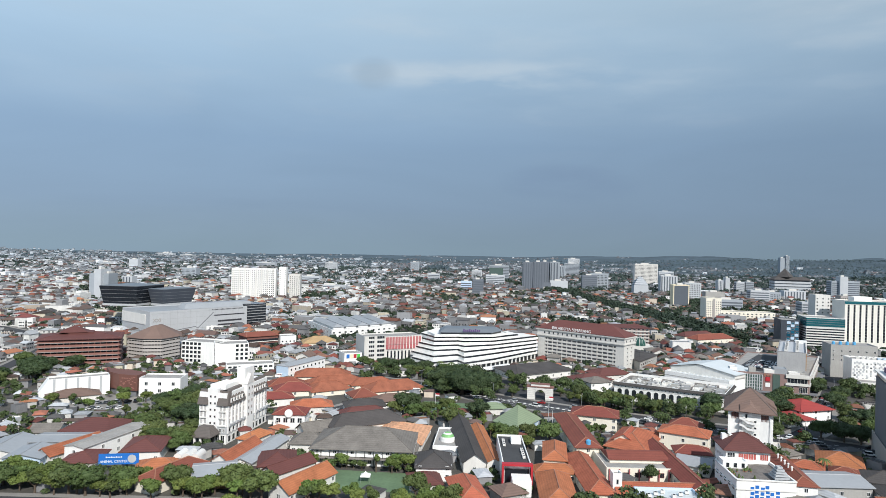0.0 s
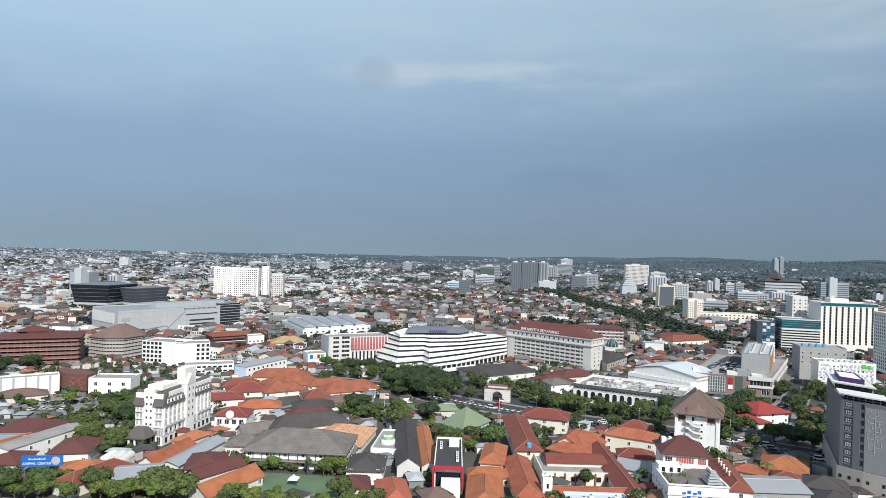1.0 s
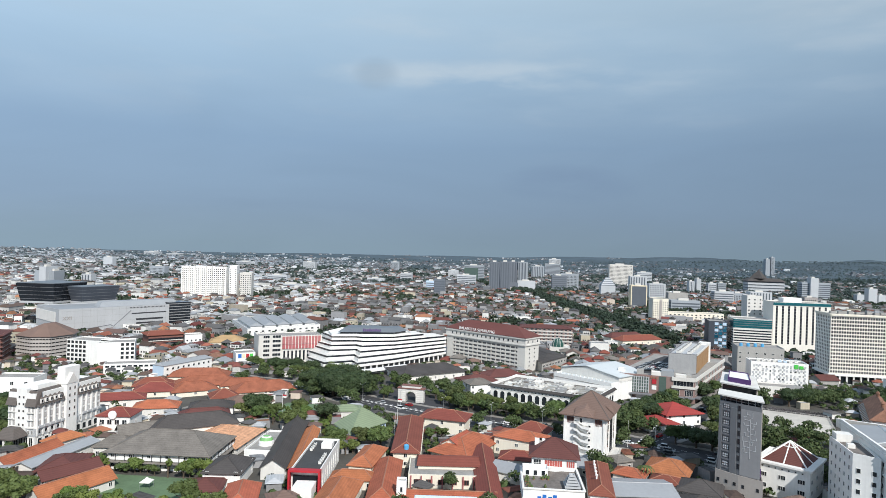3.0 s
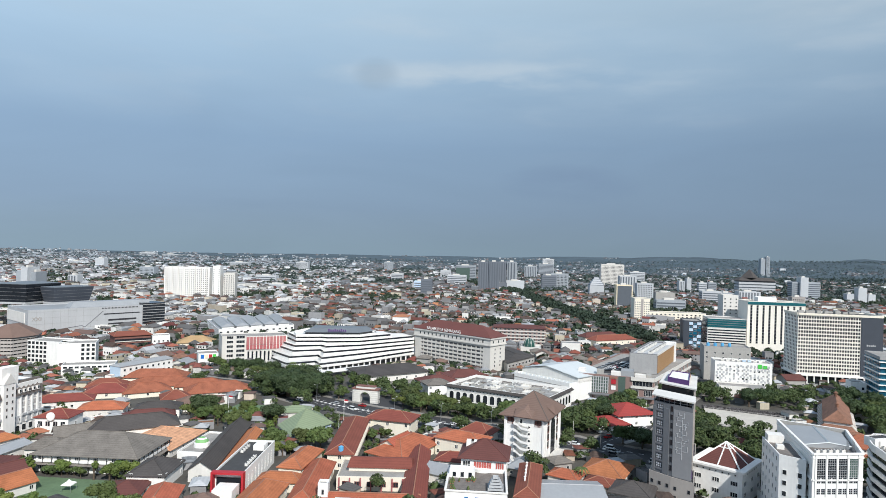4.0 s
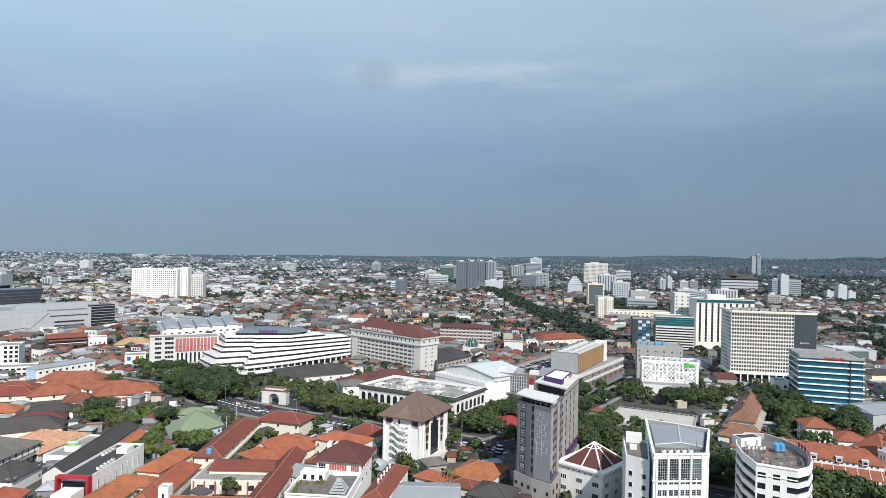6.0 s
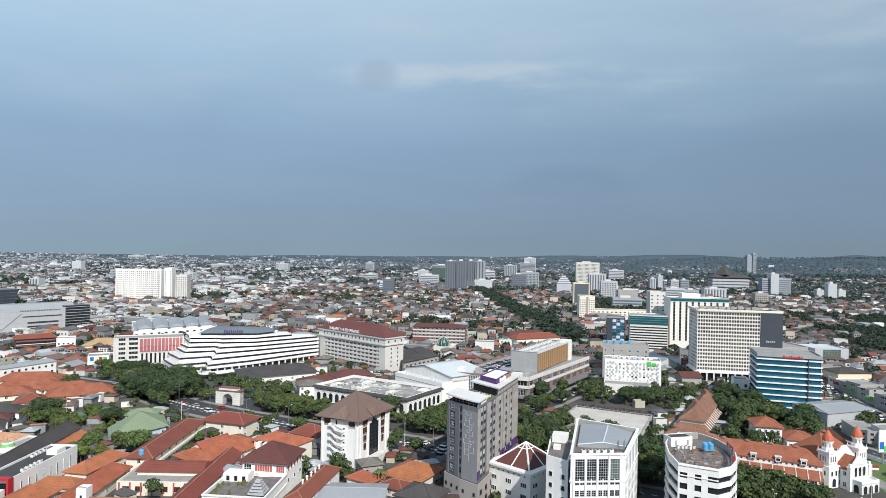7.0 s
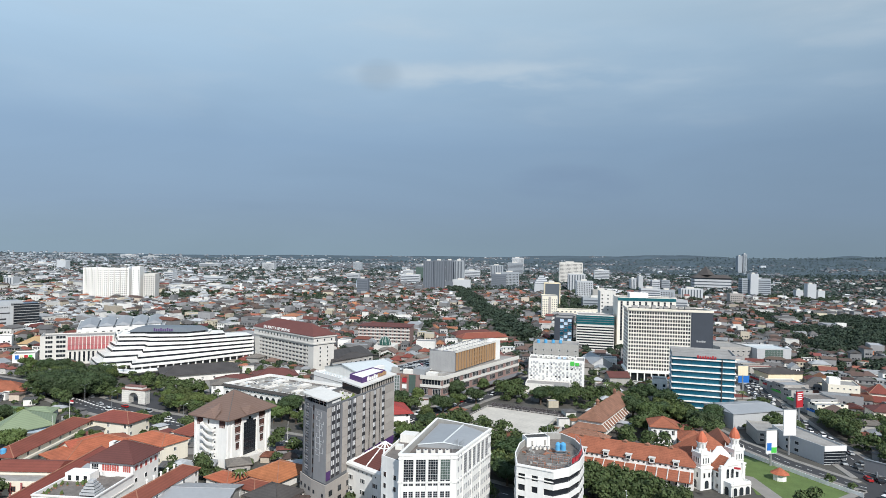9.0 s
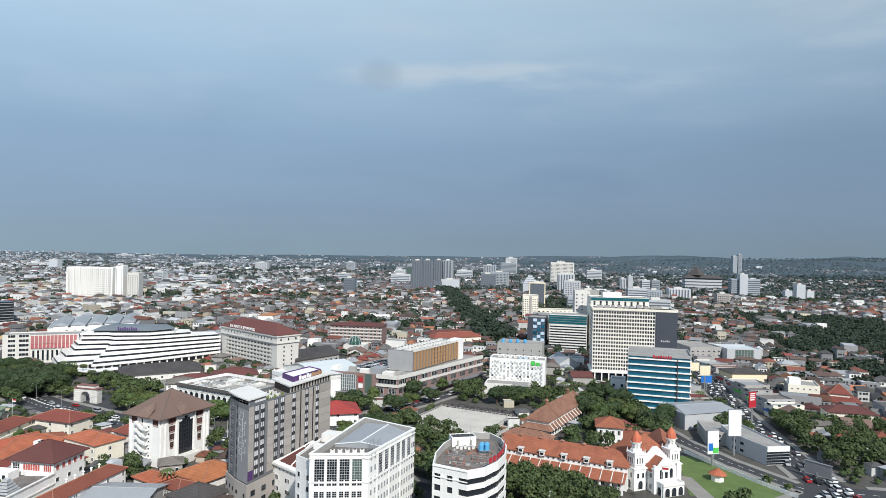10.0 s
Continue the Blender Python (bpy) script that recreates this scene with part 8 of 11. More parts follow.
    part("balcony", bm, M_WHITE, root)
    for x in (0.35, 0.62):
        bm = bmesh.new()
        c = q[0].lerp(q[3], 0.65) + (q[1] - q[0]) * x * 0.4
        box(bm, c.x, c.y, 13.6, 2.6, 2.2, 3.4, -7)
        part("roof_lantern", bm, M_WHITE, root)
    windows(root, q[1], q[2], 5, [10.4], 1.5, 1.9, glass=M_CURT)
    windows(root, q[1], q[2], 3, [6.6], 1.5, 1.5)
    windows(root, q[3], q[0], 5, rows(3, 3, 3), 1.0, 1.4)
    f = rect(96.4, 216.0, -3, 19.5, 20.5)
    bm = bmesh.new()
    shell(bm, f, 0, 10, 1.2, 0.4)
    part("terrace_block", bm, M_WHITE, root)
    bm = bmesh.new()
    prism(bm, inset(f, 0.42), 8.7, 8.95)
    part("terrace_deck", bm, M_DECK, root)
    for z in (9.6, 6.4):
        for i in (0, 1, 3):
            bm = bmesh.new()
            wall_bar(bm, f[i], f[(i + 1) % 4], z, 0.35, 0.3, -0.02)
            part("cornice", bm, M_WHITE2, root)
    windows(root, f[3], f[0], 5, [2.2, 5.6], 2.0, 1.6, margin=1.5)
    for k in range(5):
        bm = bmesh.new()
        w = 5.0 - 0.8 * k
        shell(bm, rect(112.4 - w / 2, 220.0 - w / 2, -3, w, w), 9.6 + 0.8 * k, 10.25 + 0.8 * k, 0.3, 0.3)
        part("stepped_skylight", bm, M_LGREY, root)
    random.seed(9)
    for k in range(16):
        bm = bmesh.new()
        s, z = 4.5 + (k % 6) * 1.7 + random.uniform(-0.2, 0.2), 3.2 + (k // 6) * 1.6 + (k % 2) * 0.6
        wall_bar(bm, edge_pt(f[0], f[1], s), edge_pt(f[0], f[1], s + 1.2), z, 1.1, 0.1, -0.02)
        part("sign_square", bm, M_BLUEP, root, "blue square of a checked sign")
    for x, y in ((99.5, 233.4), (103.5, 233.0)):
        rooftop_unit(x, y, 8.95, 1.4, 0.8, 1.1)
    bm = bmesh.new()
    shell(bm, rect(97.6, 230.0, -4, 8.5, 4.6), 8.9, 11.6, 0.4, 0.25)
    room = part("terrace_room", bm, M_WHITE, root)
    windows(room, Vector((97.8, 229.95)), Vector((106.0, 229.4)), 3, [9.2], 1.3, 1.8, margin=0.8, glass=M_BLACKG, frame_mat=M_WHITE)
    random.seed(19)
    for k in range(22):
        bm = bmesh.new()
        x, y = random.choice(((random.uniform(98, 110), random.uniform(226, 228.5)), (random.uniform(98, 99.5), random.uniform(219, 228)), (random.uniform(98, 106), random.uniform(217.6, 219))))
        r = random.uniform(0.2, 0.45)
        cyl(bm, x, y, 8.9, 9.4, r * 0.8, r, 6)
        cyl(bm, x, y, 9.4, 9.4 + r * 2.4, r * 1.3, r * 0.4, 6, mi=1)
        part("potted_plant", bm, [M_RIDGE, M_LEAF], root)
    # row with a red roof beside it, small roofs, grey shed
    gabled("white_row", "white two-storey row with a red tiled roof", rect(119, 222, -9, 7.5, 32), 6.4, M_TILE_R, 2.2, M_WHITE, floors=2, over=0.6)
    row = bpy.data.objects["white_row"]
    for k in range(5):
        bm = bmesh.new()
        p = Vector((123.2 + 0.55 * k, 232 + 3.6 * k))
        cyl(bm, p.x, p.y, 7.6, 9.3, 0.3, 0.3, 8)
        cyl(bm, p.x, p.y, 9.3, 9.7, 0.5, 0.15, 8)
        part("roof_vent", bm, M_WHITE, row)
    q = rect(128, 228, 1, 22, 16)
    gabled("shed", "wide shed with a dull grey metal roof", q, 4.2, M_ROOFG, 1.6, M_CONC, kind="gable", category="shed")
    gabled("clay_roofed_house", "house with an orange clay hipped roof and a palm", rect(147, 257, -28, 15, 17), 3.4, M_TILE_O, 3.6, k=0.6, over=1.1)
    gabled("clay_roofed_house", "low orange-roofed shed by a wall", rect(134, 253, -30, 11, 8), 3.2, M_TILE_O, 2.0)
    gabled("clay_roofed_house", "low shed with a rusty tiled roof", rect(146, 247, -28, 10, 8), 3.0, M_TILE_R, 1.8)
    gabled("dark_house", "low house with a black tiled roof", rect(153, 238, -25, 14, 13), 3.2, M_TILE_K, 3.0)
    gabled("dark_house", "house with a black hipped roof", rect(150, 222, -8, 13, 12), 3.2, M_TILE_K, 2.6)
    gabled("clay_roofed_house", "small shed with an orange tiled roof", rect(146, 212, -5, 10, 9), 3.4, M_TILE_O, 2.0)
    # red-roofed villa by the road
    gabled("red_roofed_villa", "villa with a bright red hipped roof", rect(180, 332, 18, 20, 18), 6.0, M_TILE_RED, 4.0, M_WHITE, floors=2, k=0.6, over=1.5)
    gabled("red_roofed_villa", "porch wing with a bright red roof", rect(168, 321, 18, 16, 13), 3.4, M_TILE_RED, 3.0, M_WHITE, k=0.7, over=1.2)
    # city hall pavilions
    gabled("pavilion", "wide pavilion with a dark tiled roof", pts(42, 412, 80, 437, 66, 461, 28, 436), 4.6, M_TILE_K, 3.6, M_WHITE2, category="pavilion", k=0.3, over=1.5)
    gabled("pavilion", "pavilion with a maroon tiled roof", rect(80, 399, 24, 24, 16), 4.0, M_TILE_M, 3.2, M_WHITE2, category="pavilion")
    gabled("pavilion", "pavilion with a maroon tiled roof", rect(96, 420, 24, 26, 16), 4.0, M_TILE_M, 3.4, M_WHITE2, category="pavilion")
    gabled("white_house", "two-storey white house with a grey roof", rect(83, 384, 24, 15, 12), 6.4, M_TILE_G, 2.4, M_WHITE, floors=2)
    # left edge: clinic, sheds and the long brown roof
    gabled("brown_hall", "wide hall with a brown-red tiled roof", pts(-165, 262, -143, 261, -138, 281, -166, 282), 4.4, M_TILE_M, 3.4, M_WHITE, category="hall", k=0.4)
    q = rect(-138, 234, 75, 34, 9)
    root = gabled("animal_clinic", "white clinic with a pale roof and a blue sign", q, 6.8, M_FLAT, 0.7, M_WHITE, kind="gable", category="clinic", floors=2, over=0.4)
    a, b = Vector((-128, 226.5)), Vector((-114.5, 229))
    sg = thing("animal_clinic_sign", -121, 228, "large blue sign with white lettering on posts", "sign")
    bm = bmesh.new()
    wall_bar(bm, a, b, 3.4, 3.9, 0.0, 0.35)
    part("panel", bm, M_BLUEP, sg)
    for s in (1.0, 6.8, 12.6):
        bm = bmesh.new()
        p = edge_pt(a, b, s, -0.5)
        box(bm, p.x, p.y, 0, 0.3, 0.3, 7.0, 10)
        part("post", bm, M_STEEL, sg)
    p = edge_pt(a, b, 5.2, 0.03)
    lettering("lettering", "ANIMAL CENTER", p.x, p.y, 4.1, 10.5, 1.25, M_WHITE, sg, depth=0.05)
    bm = bmesh.new()
    bars(bm, edge_pt(a, b, 2.5), edge_pt(a, b, 8.2), 5.9, 0.45, 10, 0.02)
    part("small_lettering", bm, M_WHITE, sg)
    bm = bmesh.new()
    p = edge_pt(a, b, 11.4, 0.05)
    ringv = [bm.verts.new((*(p + (b - a).normalized() * 1.5 * math.cos(2 * math.pi * k / 16)), 5.4 + 1.5 * math.sin(2 * math.pi * k / 16))) for k in range(16)]
    bm.faces.new(ringv)
    part("emblem", bm, M_LGREY, sg)
    gabled("shed", "pale blue and white metal shed", rect(-164, 227, 8, 13, 14), 4.4, M_ROOFBL, 1.6, M_LBLUE, kind="gable", category="shed")
    gabled("shed", "grey metal shed by the road", rect(-178, 232, 8, 13, 20), 4.4, M_ROOFG, 1.8, M_WHITE2, kind="gable", category="shed")
    gabled("shed", "flat-roofed grey workshop among sheds", rect(-166, 245, 8, 24, 12), 5.0, M_ROOFG, 0.8, M_LGREY, kind="gable", category="shed")
    gabled("clay_roofed_house", "narrow house with a rusty orange roof", rect(-150, 233, 70, 24, 8), 3.8, M_TILE_O, 2.4, kind="gable")
    gabled("maroon_house", "house with a dark red roof", rect(-142, 226, 10, 12, 14), 3.8, M_TILE_M, 2.4)
    gabled("maroon_house", "house with a maroon hipped roof behind the clinic", rect(-126, 238, 12, 14, 18), 4.6, M_TILE_M, 2.8)
    gabled("maroon_house", "house with a long red-brown hipped roof", rect(-99, 209, 68, 24, 9), 4.2, M_TILE_R, 2.8, M_CREAM)
    gabled("clay_roofed_house", "low wing with an orange tiled roof", rect(-112, 222, 20, 14, 10), 3.6, M_TILE_O, 2.2)
    q = rect(-104, 234, 4, 10, 6)
    root = block("barrel_roofed_house", "white house with three barrel roofs", "house", q, 4.4, M_WHITE)
    for k in range(3):
        bm = bmesh.new()
        x = q[0].x + 1.7 + 3.3 * k
        for j in range(8):
            t0, t1 = math.pi * j / 8, math.pi * (j + 1) / 8
            v = [bm.verts.new((x + 1.6 * math.cos(t), yy, 4.4 + 1.7 * math.sin(t))) for t, yy in ((t0, q[0].y - 0.3), (t1, q[0].y - 0.3), (t1, q[0].y + 6.5), (t0, q[0].y + 6.5))]
            bm.faces.new(v)
        cap = [bm.verts.new((x + 1.6 * math.cos(math.pi * j / 8), q[0].y - 0.28, 4.4 + 1.7 * math.sin(math.pi * j / 8))) for j in range(9)]
        bm.faces.new(cap[::-1])
        part("barrel_roof", bm, M_WHITE2, root)
    gabled("orange_walled_house", "house with an orange wall and a grey metal roof", rect(-88, 214, 20, 14, 13), 5.2, M_ROOFG, 1.4, M_ORANGE, kind="gable")


def old_railway_office():
    """Red-roofed colonial office with two domed corner towers, and its long hall."""
    q = rect(260.3, 283.8, -23, 52, 10.5)
    root = thing("railway_office", *centre(q), "colonial white office with orange clay roofs and twin domed towers", "historic office")
    claim(q, 5)
    bm = bmesh.new()
    prism(bm, q, 0, 8.4)
    part("wall", bm, M_WHITE, root)
    bm = bmesh.new()
    hip_roof(bm, q, 8.7, 4.4, 0.6, 0.5)
    part("roof", bm, M_TILE_RW, root)
    a, b = q[0], q[1]
    e = (b - a).normalized()
    nrm = Vector((e.y, -e.x))
    bm = bmesh.new()                                    # the gallery's own lower roof
    pa, pb = a, b
    v = [(pa + nrm * 5.4, 4.4), (pb + nrm * 5.4, 4.4), (pb + nrm * 0.1, 6.6), (pa + nrm * 0.1, 6.6)]
    hi = [bm.verts.new((p.x, p.y, z)) for p, z in v]
    lo = [bm.verts.new((p.x, p.y, z - 0.25)) for p, z in v]
    bm.faces.new(hi)
    bm.faces.new(lo[::-1])
    for i in range(4):
        bm.faces.new((lo[i], lo[(i + 1) % 4], hi[(i + 1) % 4], hi[i]))
    part("gallery_roof", bm, M_TILE_RW, root)
    for k in range(14):
        bm = bmesh.new()
        p = a + e * (1 + 50 * k / 13) + nrm * 4.5
        box(bm, p.x, p.y, 0, 0.7, 0.7, 4.5, -23)
        part("gallery_pillar", bm, M_WHITE, root)
        bm = bmesh.new()
        p0 = a + e * (1 + 50 * k / 13)
        stick(bm, (*(p0 + nrm * 5.4), 4.5), (*(p0 + nrm * 0.1), 6.75), 0.2, 4)
        part("roof_rib", bm, M_STONE, root)
    for k in range(6):                                  # small white dormers along the eave
        p = a + e * (4 + 8.4 * k) + nrm * 0.3
        bm = bmesh.new()
        box(bm, p.x, p.y, 8.2, 1.9, 1.6, 1.7, -23)
        dm = part("dormer", bm, M_WHITE, root)
        p2 = p + nrm * 0.85
        bm = bmesh.new()
        box(bm, p2.x, p2.y, 8.6, 1.3, 0.12, 0.9, -23)
        part("dormer_window", bm, M_GLASS, dm)
        bm = bmesh.new()
        box(bm, p.x, p.y, 9.9, 2.5, 2.0, 0.22, -23)
        part("dormer_cap", bm, M_STONE, dm)
    windows(root, a, b, 16, [1.0], 1.6, 2.8, margin=1.5, bars=1)
    windows(root, a, b, 26, [7.3], 0.9, 0.8, margin=1.5)
    for k in range(5):                                  # little tiled vents along the ridge
        c = a.lerp(b, 0.2 + 0.16 * k) - nrm * 5.2
        bm = bmesh.new()
        box(bm, c.x, c.y, 12.2, 1.5, 1.3, 1.0, -23)
        cyl(bm, c.x, c.y, 13.2, 13.8, 1.2, 0.1, 4)
        part("ridge_vent", bm, M_TILE_OLD, root)
    # second wing, running back
    w2 = rect(329.6, 275.0, 76, 26, 10)
    bm = bmesh.new()
    prism(bm, w2, 0, 8.4)
    part("wall", bm, M_WHITE, root)
    bm = bmesh.new()
    hip_roof(bm, w2, 8.6, 5.6, 0.6, 0.4)
    part("roof", bm, M_TILE_RW, root)
    windows(root, w2[0], w2[1], 10, [1.2, 4.8], 1.4, 2.0, margin=1.5)
    claim(w2, 2)
    claim(pts(298, 240, 336, 238, 338, 266, 300, 268), 0)
    # head of the building, set across the corner of the two wings
    E, N = Vector((0.9205, 0.3907)), Vector((0.3907, -0.9205))
    mid = Vector((319.6, 270.6))

    def at(s, o):
        return mid + E * s + N * o

    body = [at(-8.6, 0.4), at(8.6, 0.4), at(8.6, -15), at(-8.6, -15)]
    claim(body, 3)
    bm = bmesh.new()
    prism(bm, body, 0, 10.4)
    part("head_wall", bm, M_WHITE, root)
    bm = bmesh.new()
    hip_roof(bm, [at(-8.2, -1.2), at(8.2, -1.2), at(8.2, -15), at(-8.2, -15)], 10.5, 6.6, 0.5, 0.46)
    part("head_roof", bm, M_TILE_RW, root)
    bm = bmesh.new()
    top = at(0.4, -8.0)
    cyl(bm, top.x, top.y, 16.4, 17.5, 0.9, 0.9, 8)
    cyl(bm, top.x, top.y, 17.5, 18.3, 1.35, 0.05, 8)
    part("roof_lantern", bm, M_TILE_OLD, root)
    # upper gable wall between the towers, with a raking coping
    wide, high = 5.4, 14.6

    def gable_wall(name, half, o0, o1, eave, peak, base):
        bm = bmesh.new()
        prof = [(-half, base), (half, base), (half, eave), (0.9, peak), (-0.9, peak), (-half, eave)]
        rings = [[bm.verts.new((*at(u, o), z)) for u, z in prof] for o in (o0, o1)]
        bm.faces.new(rings[0])
        bm.faces.new(rings[1][::-1])
        for k in range(6):
            bm.faces.new((rings[0][k], rings[1][k], rings[1][(k + 1) % 6], rings[0][(k + 1) % 6]))
        bmesh.ops.recalc_face_normals(bm, faces=bm.faces)
        part(name, bm, M_WHITE, root)

    gable_wall("upper_gable", wide, 0.9, 0.3, 10.6, high, 9.0)
    # projecting entrance block with its own gable
    porch_front = 6.6
    bm = bmesh.new()
    prism(bm, [at(-4.9, porch_front), at(4.9, porch_front), at(4.9, 0.9), at(-4.9, 0.9)], 0, 7.6)
    part("front_wall", bm, M_WHITE, root)
    gable_wall("front_gable", 5.2, porch_front + 0.25, porch_front - 0.35, 8.0, 12.2, 0.0)
    for side in (-1, 1):
        bm = bmesh.new()
        v = [(at(side * 5.3, porch_front - 0.4), 7.5), (at(0, porch_front - 0.4), 11.7), (at(0, 0.95), 11.7), (at(side * 5.3, 0.95), 7.5)]
        hi = [bm.verts.new((c.x, c.y, z)) for c, z in v]
        lo = [bm.verts.new((c.x, c.y, z - 0.25)) for c, z in v]
        bm.faces.new(hi)
        bm.faces.new(lo[::-1])
        for k in range(4):
            bm.faces.new((lo[k], lo[(k + 1) % 4], hi[(k + 1) % 4], hi[k]))
        bmesh.ops.recalc_face_normals(bm, faces=bm.faces)
        part("front_roof", bm, M_TILE_RW, root)
        bm = bmesh.new()                                # stepped corner piers of the gable
        for z0, z1, w in ((0, 8.4, 1.3), (8.4, 8.9, 1.6), (8.9, 9.9, 0.9)):
            c = at(side * 5.0, porch_front + 0.1)
            box(bm, c.x, c.y, z0, w, w, z1 - z0, 23)
        part("corner_pier", bm, M_WHITE, root)
    fa, fb = at(-4.9, porch_front + 0.26), at(4.9, porch_front + 0.26)
    along(root, arch_mesh(1.35, 3.4), "arched_window", fa, fb, 3, 5.0, 2.7)
    for z in (4.6, 9.3):
        bm = bmesh.new()
        wall_bar(bm, edge_pt(fa, fb, 0.6 if z < 5 else 2.6), edge_pt(fa, fb, 9.2 if z < 5 else 7.2), z, 0.3, 0.25, -0.02)
        part("string_course", bm, M_STONE, root)
    # arcaded porch with a terrace on it
    bm = bmesh.new()
    shell(bm, [at(-4.6, porch_front + 4.4), at(4.6, porch_front + 4.4), at(4.6, porch_front + 0.3), at(-4.6, porch_front + 0.3)], 0, 4.7, 0.9, 0.3)
    porch = part("porch", bm, M_WHITE, root)
    bm = bmesh.new()
    wall_bar(bm, at(-4.6, porch_front + 4.4), at(4.6, porch_front + 4.4), 3.6, 0.3, 0.25, -0.02)
    part("porch_cornice", bm, M_STONE, root)
    along(root, arch_mesh(2.0, 3.0), "arched_opening", at(-4.6, porch_front + 4.42), at(4.6, porch_front + 4.42), 3, 0.1, 1.7)
    along(root, arch_mesh(2.0, 3.0), "arched_opening", at(-4.62, porch_front + 0.6), at(-4.62, porch_front + 4.2), 1, 0.1, 1.8)
    # lower bay between the left tower and the porch
    sa, sb = at(-4.92, 0.9), at(-4.92, porch_front - 0.5)
    windows(root, sa, sb, 2, [1.0, 5.0], 1.2, 1.7, margin=0.8, bars=1, frame_mat=M_STONE)
    for s0 in (-7.9, 7.9):
        x, y = at(s0, 0.0)
        bm = bmesh.new()
        for z0, z1, w in ((0, 7.6, 5.4), (7.6, 8.1, 5.9), (8.1, 12.6, 4.5), (12.6, 13.3, 5.1)):
            box(bm, x, y, z0, w, w, z1 - z0, 23)
        tw = part("tower", bm, M_WHITE, root)
        bm = bmesh.new()
        cyl(bm, x, y, 13.3, 14.3, 2.15, 2.05, 8)
        cyl(bm, x, y, 14.3, 16.6, 1.7, 1.7, 8)
        cyl(bm, x, y, 16.6, 17.0, 2.0, 2.1, 8)
        part("drum", bm, M_WHITE, tw)
        for k in range(8):                              # slits round the drum
            a8 = radians(23 + 22.5 + 45 * k)
            bm = bmesh.new()
            box(bm, x + 1.60 * math.cos(a8), y + 1.60 * math.sin(a8), 14.8, 0.12, 0.5, 1.4, math.degrees(a8))
            part("drum_slit", bm, M_GLASS, tw)
        bm = bmesh.new()
        for j in range(7):
            t0, t1 = j / 7, (j + 1) / 7
            cyl(bm, x, y, 17.0 + 3.8 * t0, 17.0 + 3.8 * t1, 1.95 * math.cos(t0 * 1.5) ** 0.85, max(0.1, 1.95 * math.cos(t1 * 1.5) ** 0.85), 10, cap=False)
        part("dome", bm, M_DOME, tw, "red tiled pointed dome")
        bm = bmesh.new()
        for dx in (-1, 1):                              # small pinnacles on the corners of the ledge
            for dy in (-1, 1):
                c = Vector((x, y)) + E * dx * 2.2 + N * dy * 2.2
                cyl(bm, c.x, c.y, 13.3, 14.6, 0.28, 0.05, 5)
        tagged(part("pinnacle", bm, M_STONE, tw), kind="stuff")
        for u, w in ((E, N), (-N, E), (N, -E)):
            wide_a, wide_b = Vector((x, y)) + w * 2.73 - u * 2.6, Vector((x, y)) + w * 2.73 + u * 2.6
            windows(tw, wide_a, wide_b, 2, [4.4], 1.0, 1.9, margin=1.0, frame_mat=M_STONE)
            along(tw, arch_mesh(1.9, 3.0), "arched_window", wide_a, wide_b, 1, 0.5, 2.0)
            up_a, up_b = Vector((x, y)) + w * 2.27 - u * 2.2, Vector((x, y)) + w * 2.27 + u * 2.2
            windows(tw, up_a, up_b, 3, [9.4], 0.6, 2.2, margin=0.75)
            bm = bmesh.new()
            wall_bar(bm, up_a, up_b, 8.9, 0.25, 0.2, -0.02)
            part("tower_sill", bm, M_STONE, tw)
        bm = bmesh.new()
        stick(bm, (x, y, 20.6), (x, y, 21.8), 0.09, 5)
        part("finial", bm, M_STEEL, tw)
    # the long hall with the lichened roof
    h = rect(288.2, 324.5, 60.9, 50.8, 10.8)
    root = thing("railway_hall", *centre(h), "long white hall with an old lichened clay roof and stepped eaves", "historic office")
    claim(h, 3)
    bm = bmesh.new()
    prism(bm, h, 0, 7.6)
    part("wall", bm, M_WHITE, root)
    bm = bmesh.new()
    prism(bm, inset(h, -2.6), 4.2, 6.6, 0, inset(h, 0.3))
    part("lower_roof", bm, M_TILE_OLD, root)
    bm = bmesh.new()
    hip_roof(bm, h, 7.8, 5.2, 0.8, 0.3)
    part("upper_roof", bm, M_TILE_OLD, root)
    for i in (0, 2):
        a, b = h[i], h[(i + 1) % 4]
        for k in range(14):
            bm = bmesh.new()
            p = edge_pt(a, b, 1.0 + 48.5 * k / 13)
            o = edge_pt(a, b, 1.0 + 48.5 * k / 13, 2.8)
            stick(bm, (o.x, o.y, 4.1), (p.x, p.y, 6.8), 0.26, 4)
            part("roof_rib", bm, M_STONE, root)
            bm = bmesh.new()
            box(bm, p.x, p.y, 6.5, 1.5, 0.5, 1.0, math.degrees(math.atan2((b - a).y, (b - a).x)))
            part("clerestory", bm, M_WHITE2, root)
    windows(root, h[0], h[1], 15, [0.6], 1.6, 2.6, margin=2)
    for s in (0.22, 0.78):
        p = h[0].lerp(h[1], s).lerp(h[3].lerp(h[2], s), 0.5)
        bm = bmesh.new()
        cyl(bm, p.x, p.y, 12.8, 14.6, 0.8, 0.8, 8)
        cyl(bm, p.x, p.y, 14.6, 15.8, 1.2, 0.05, 8)
        part("roof_lantern", bm, M_TILE_OLD, root)
    v = rect(309, 318, -10, 11, 12)
    villa = block("white_villa", "white villa with an orange hipped roof", "villa", v, 8.4, M_WHITE, roof="hip", roof_mat=M_TILE_RW, rise=3.2, over=1.0)
    windows(villa, v[0], v[1], 4, [1.2, 5.0], 1.3, 2.0, margin=1.0, bars=1)
    windows(villa, v[3], v[0], 4, [1.2, 5.0], 1.3, 2.0, margin=1.2, bars=1)
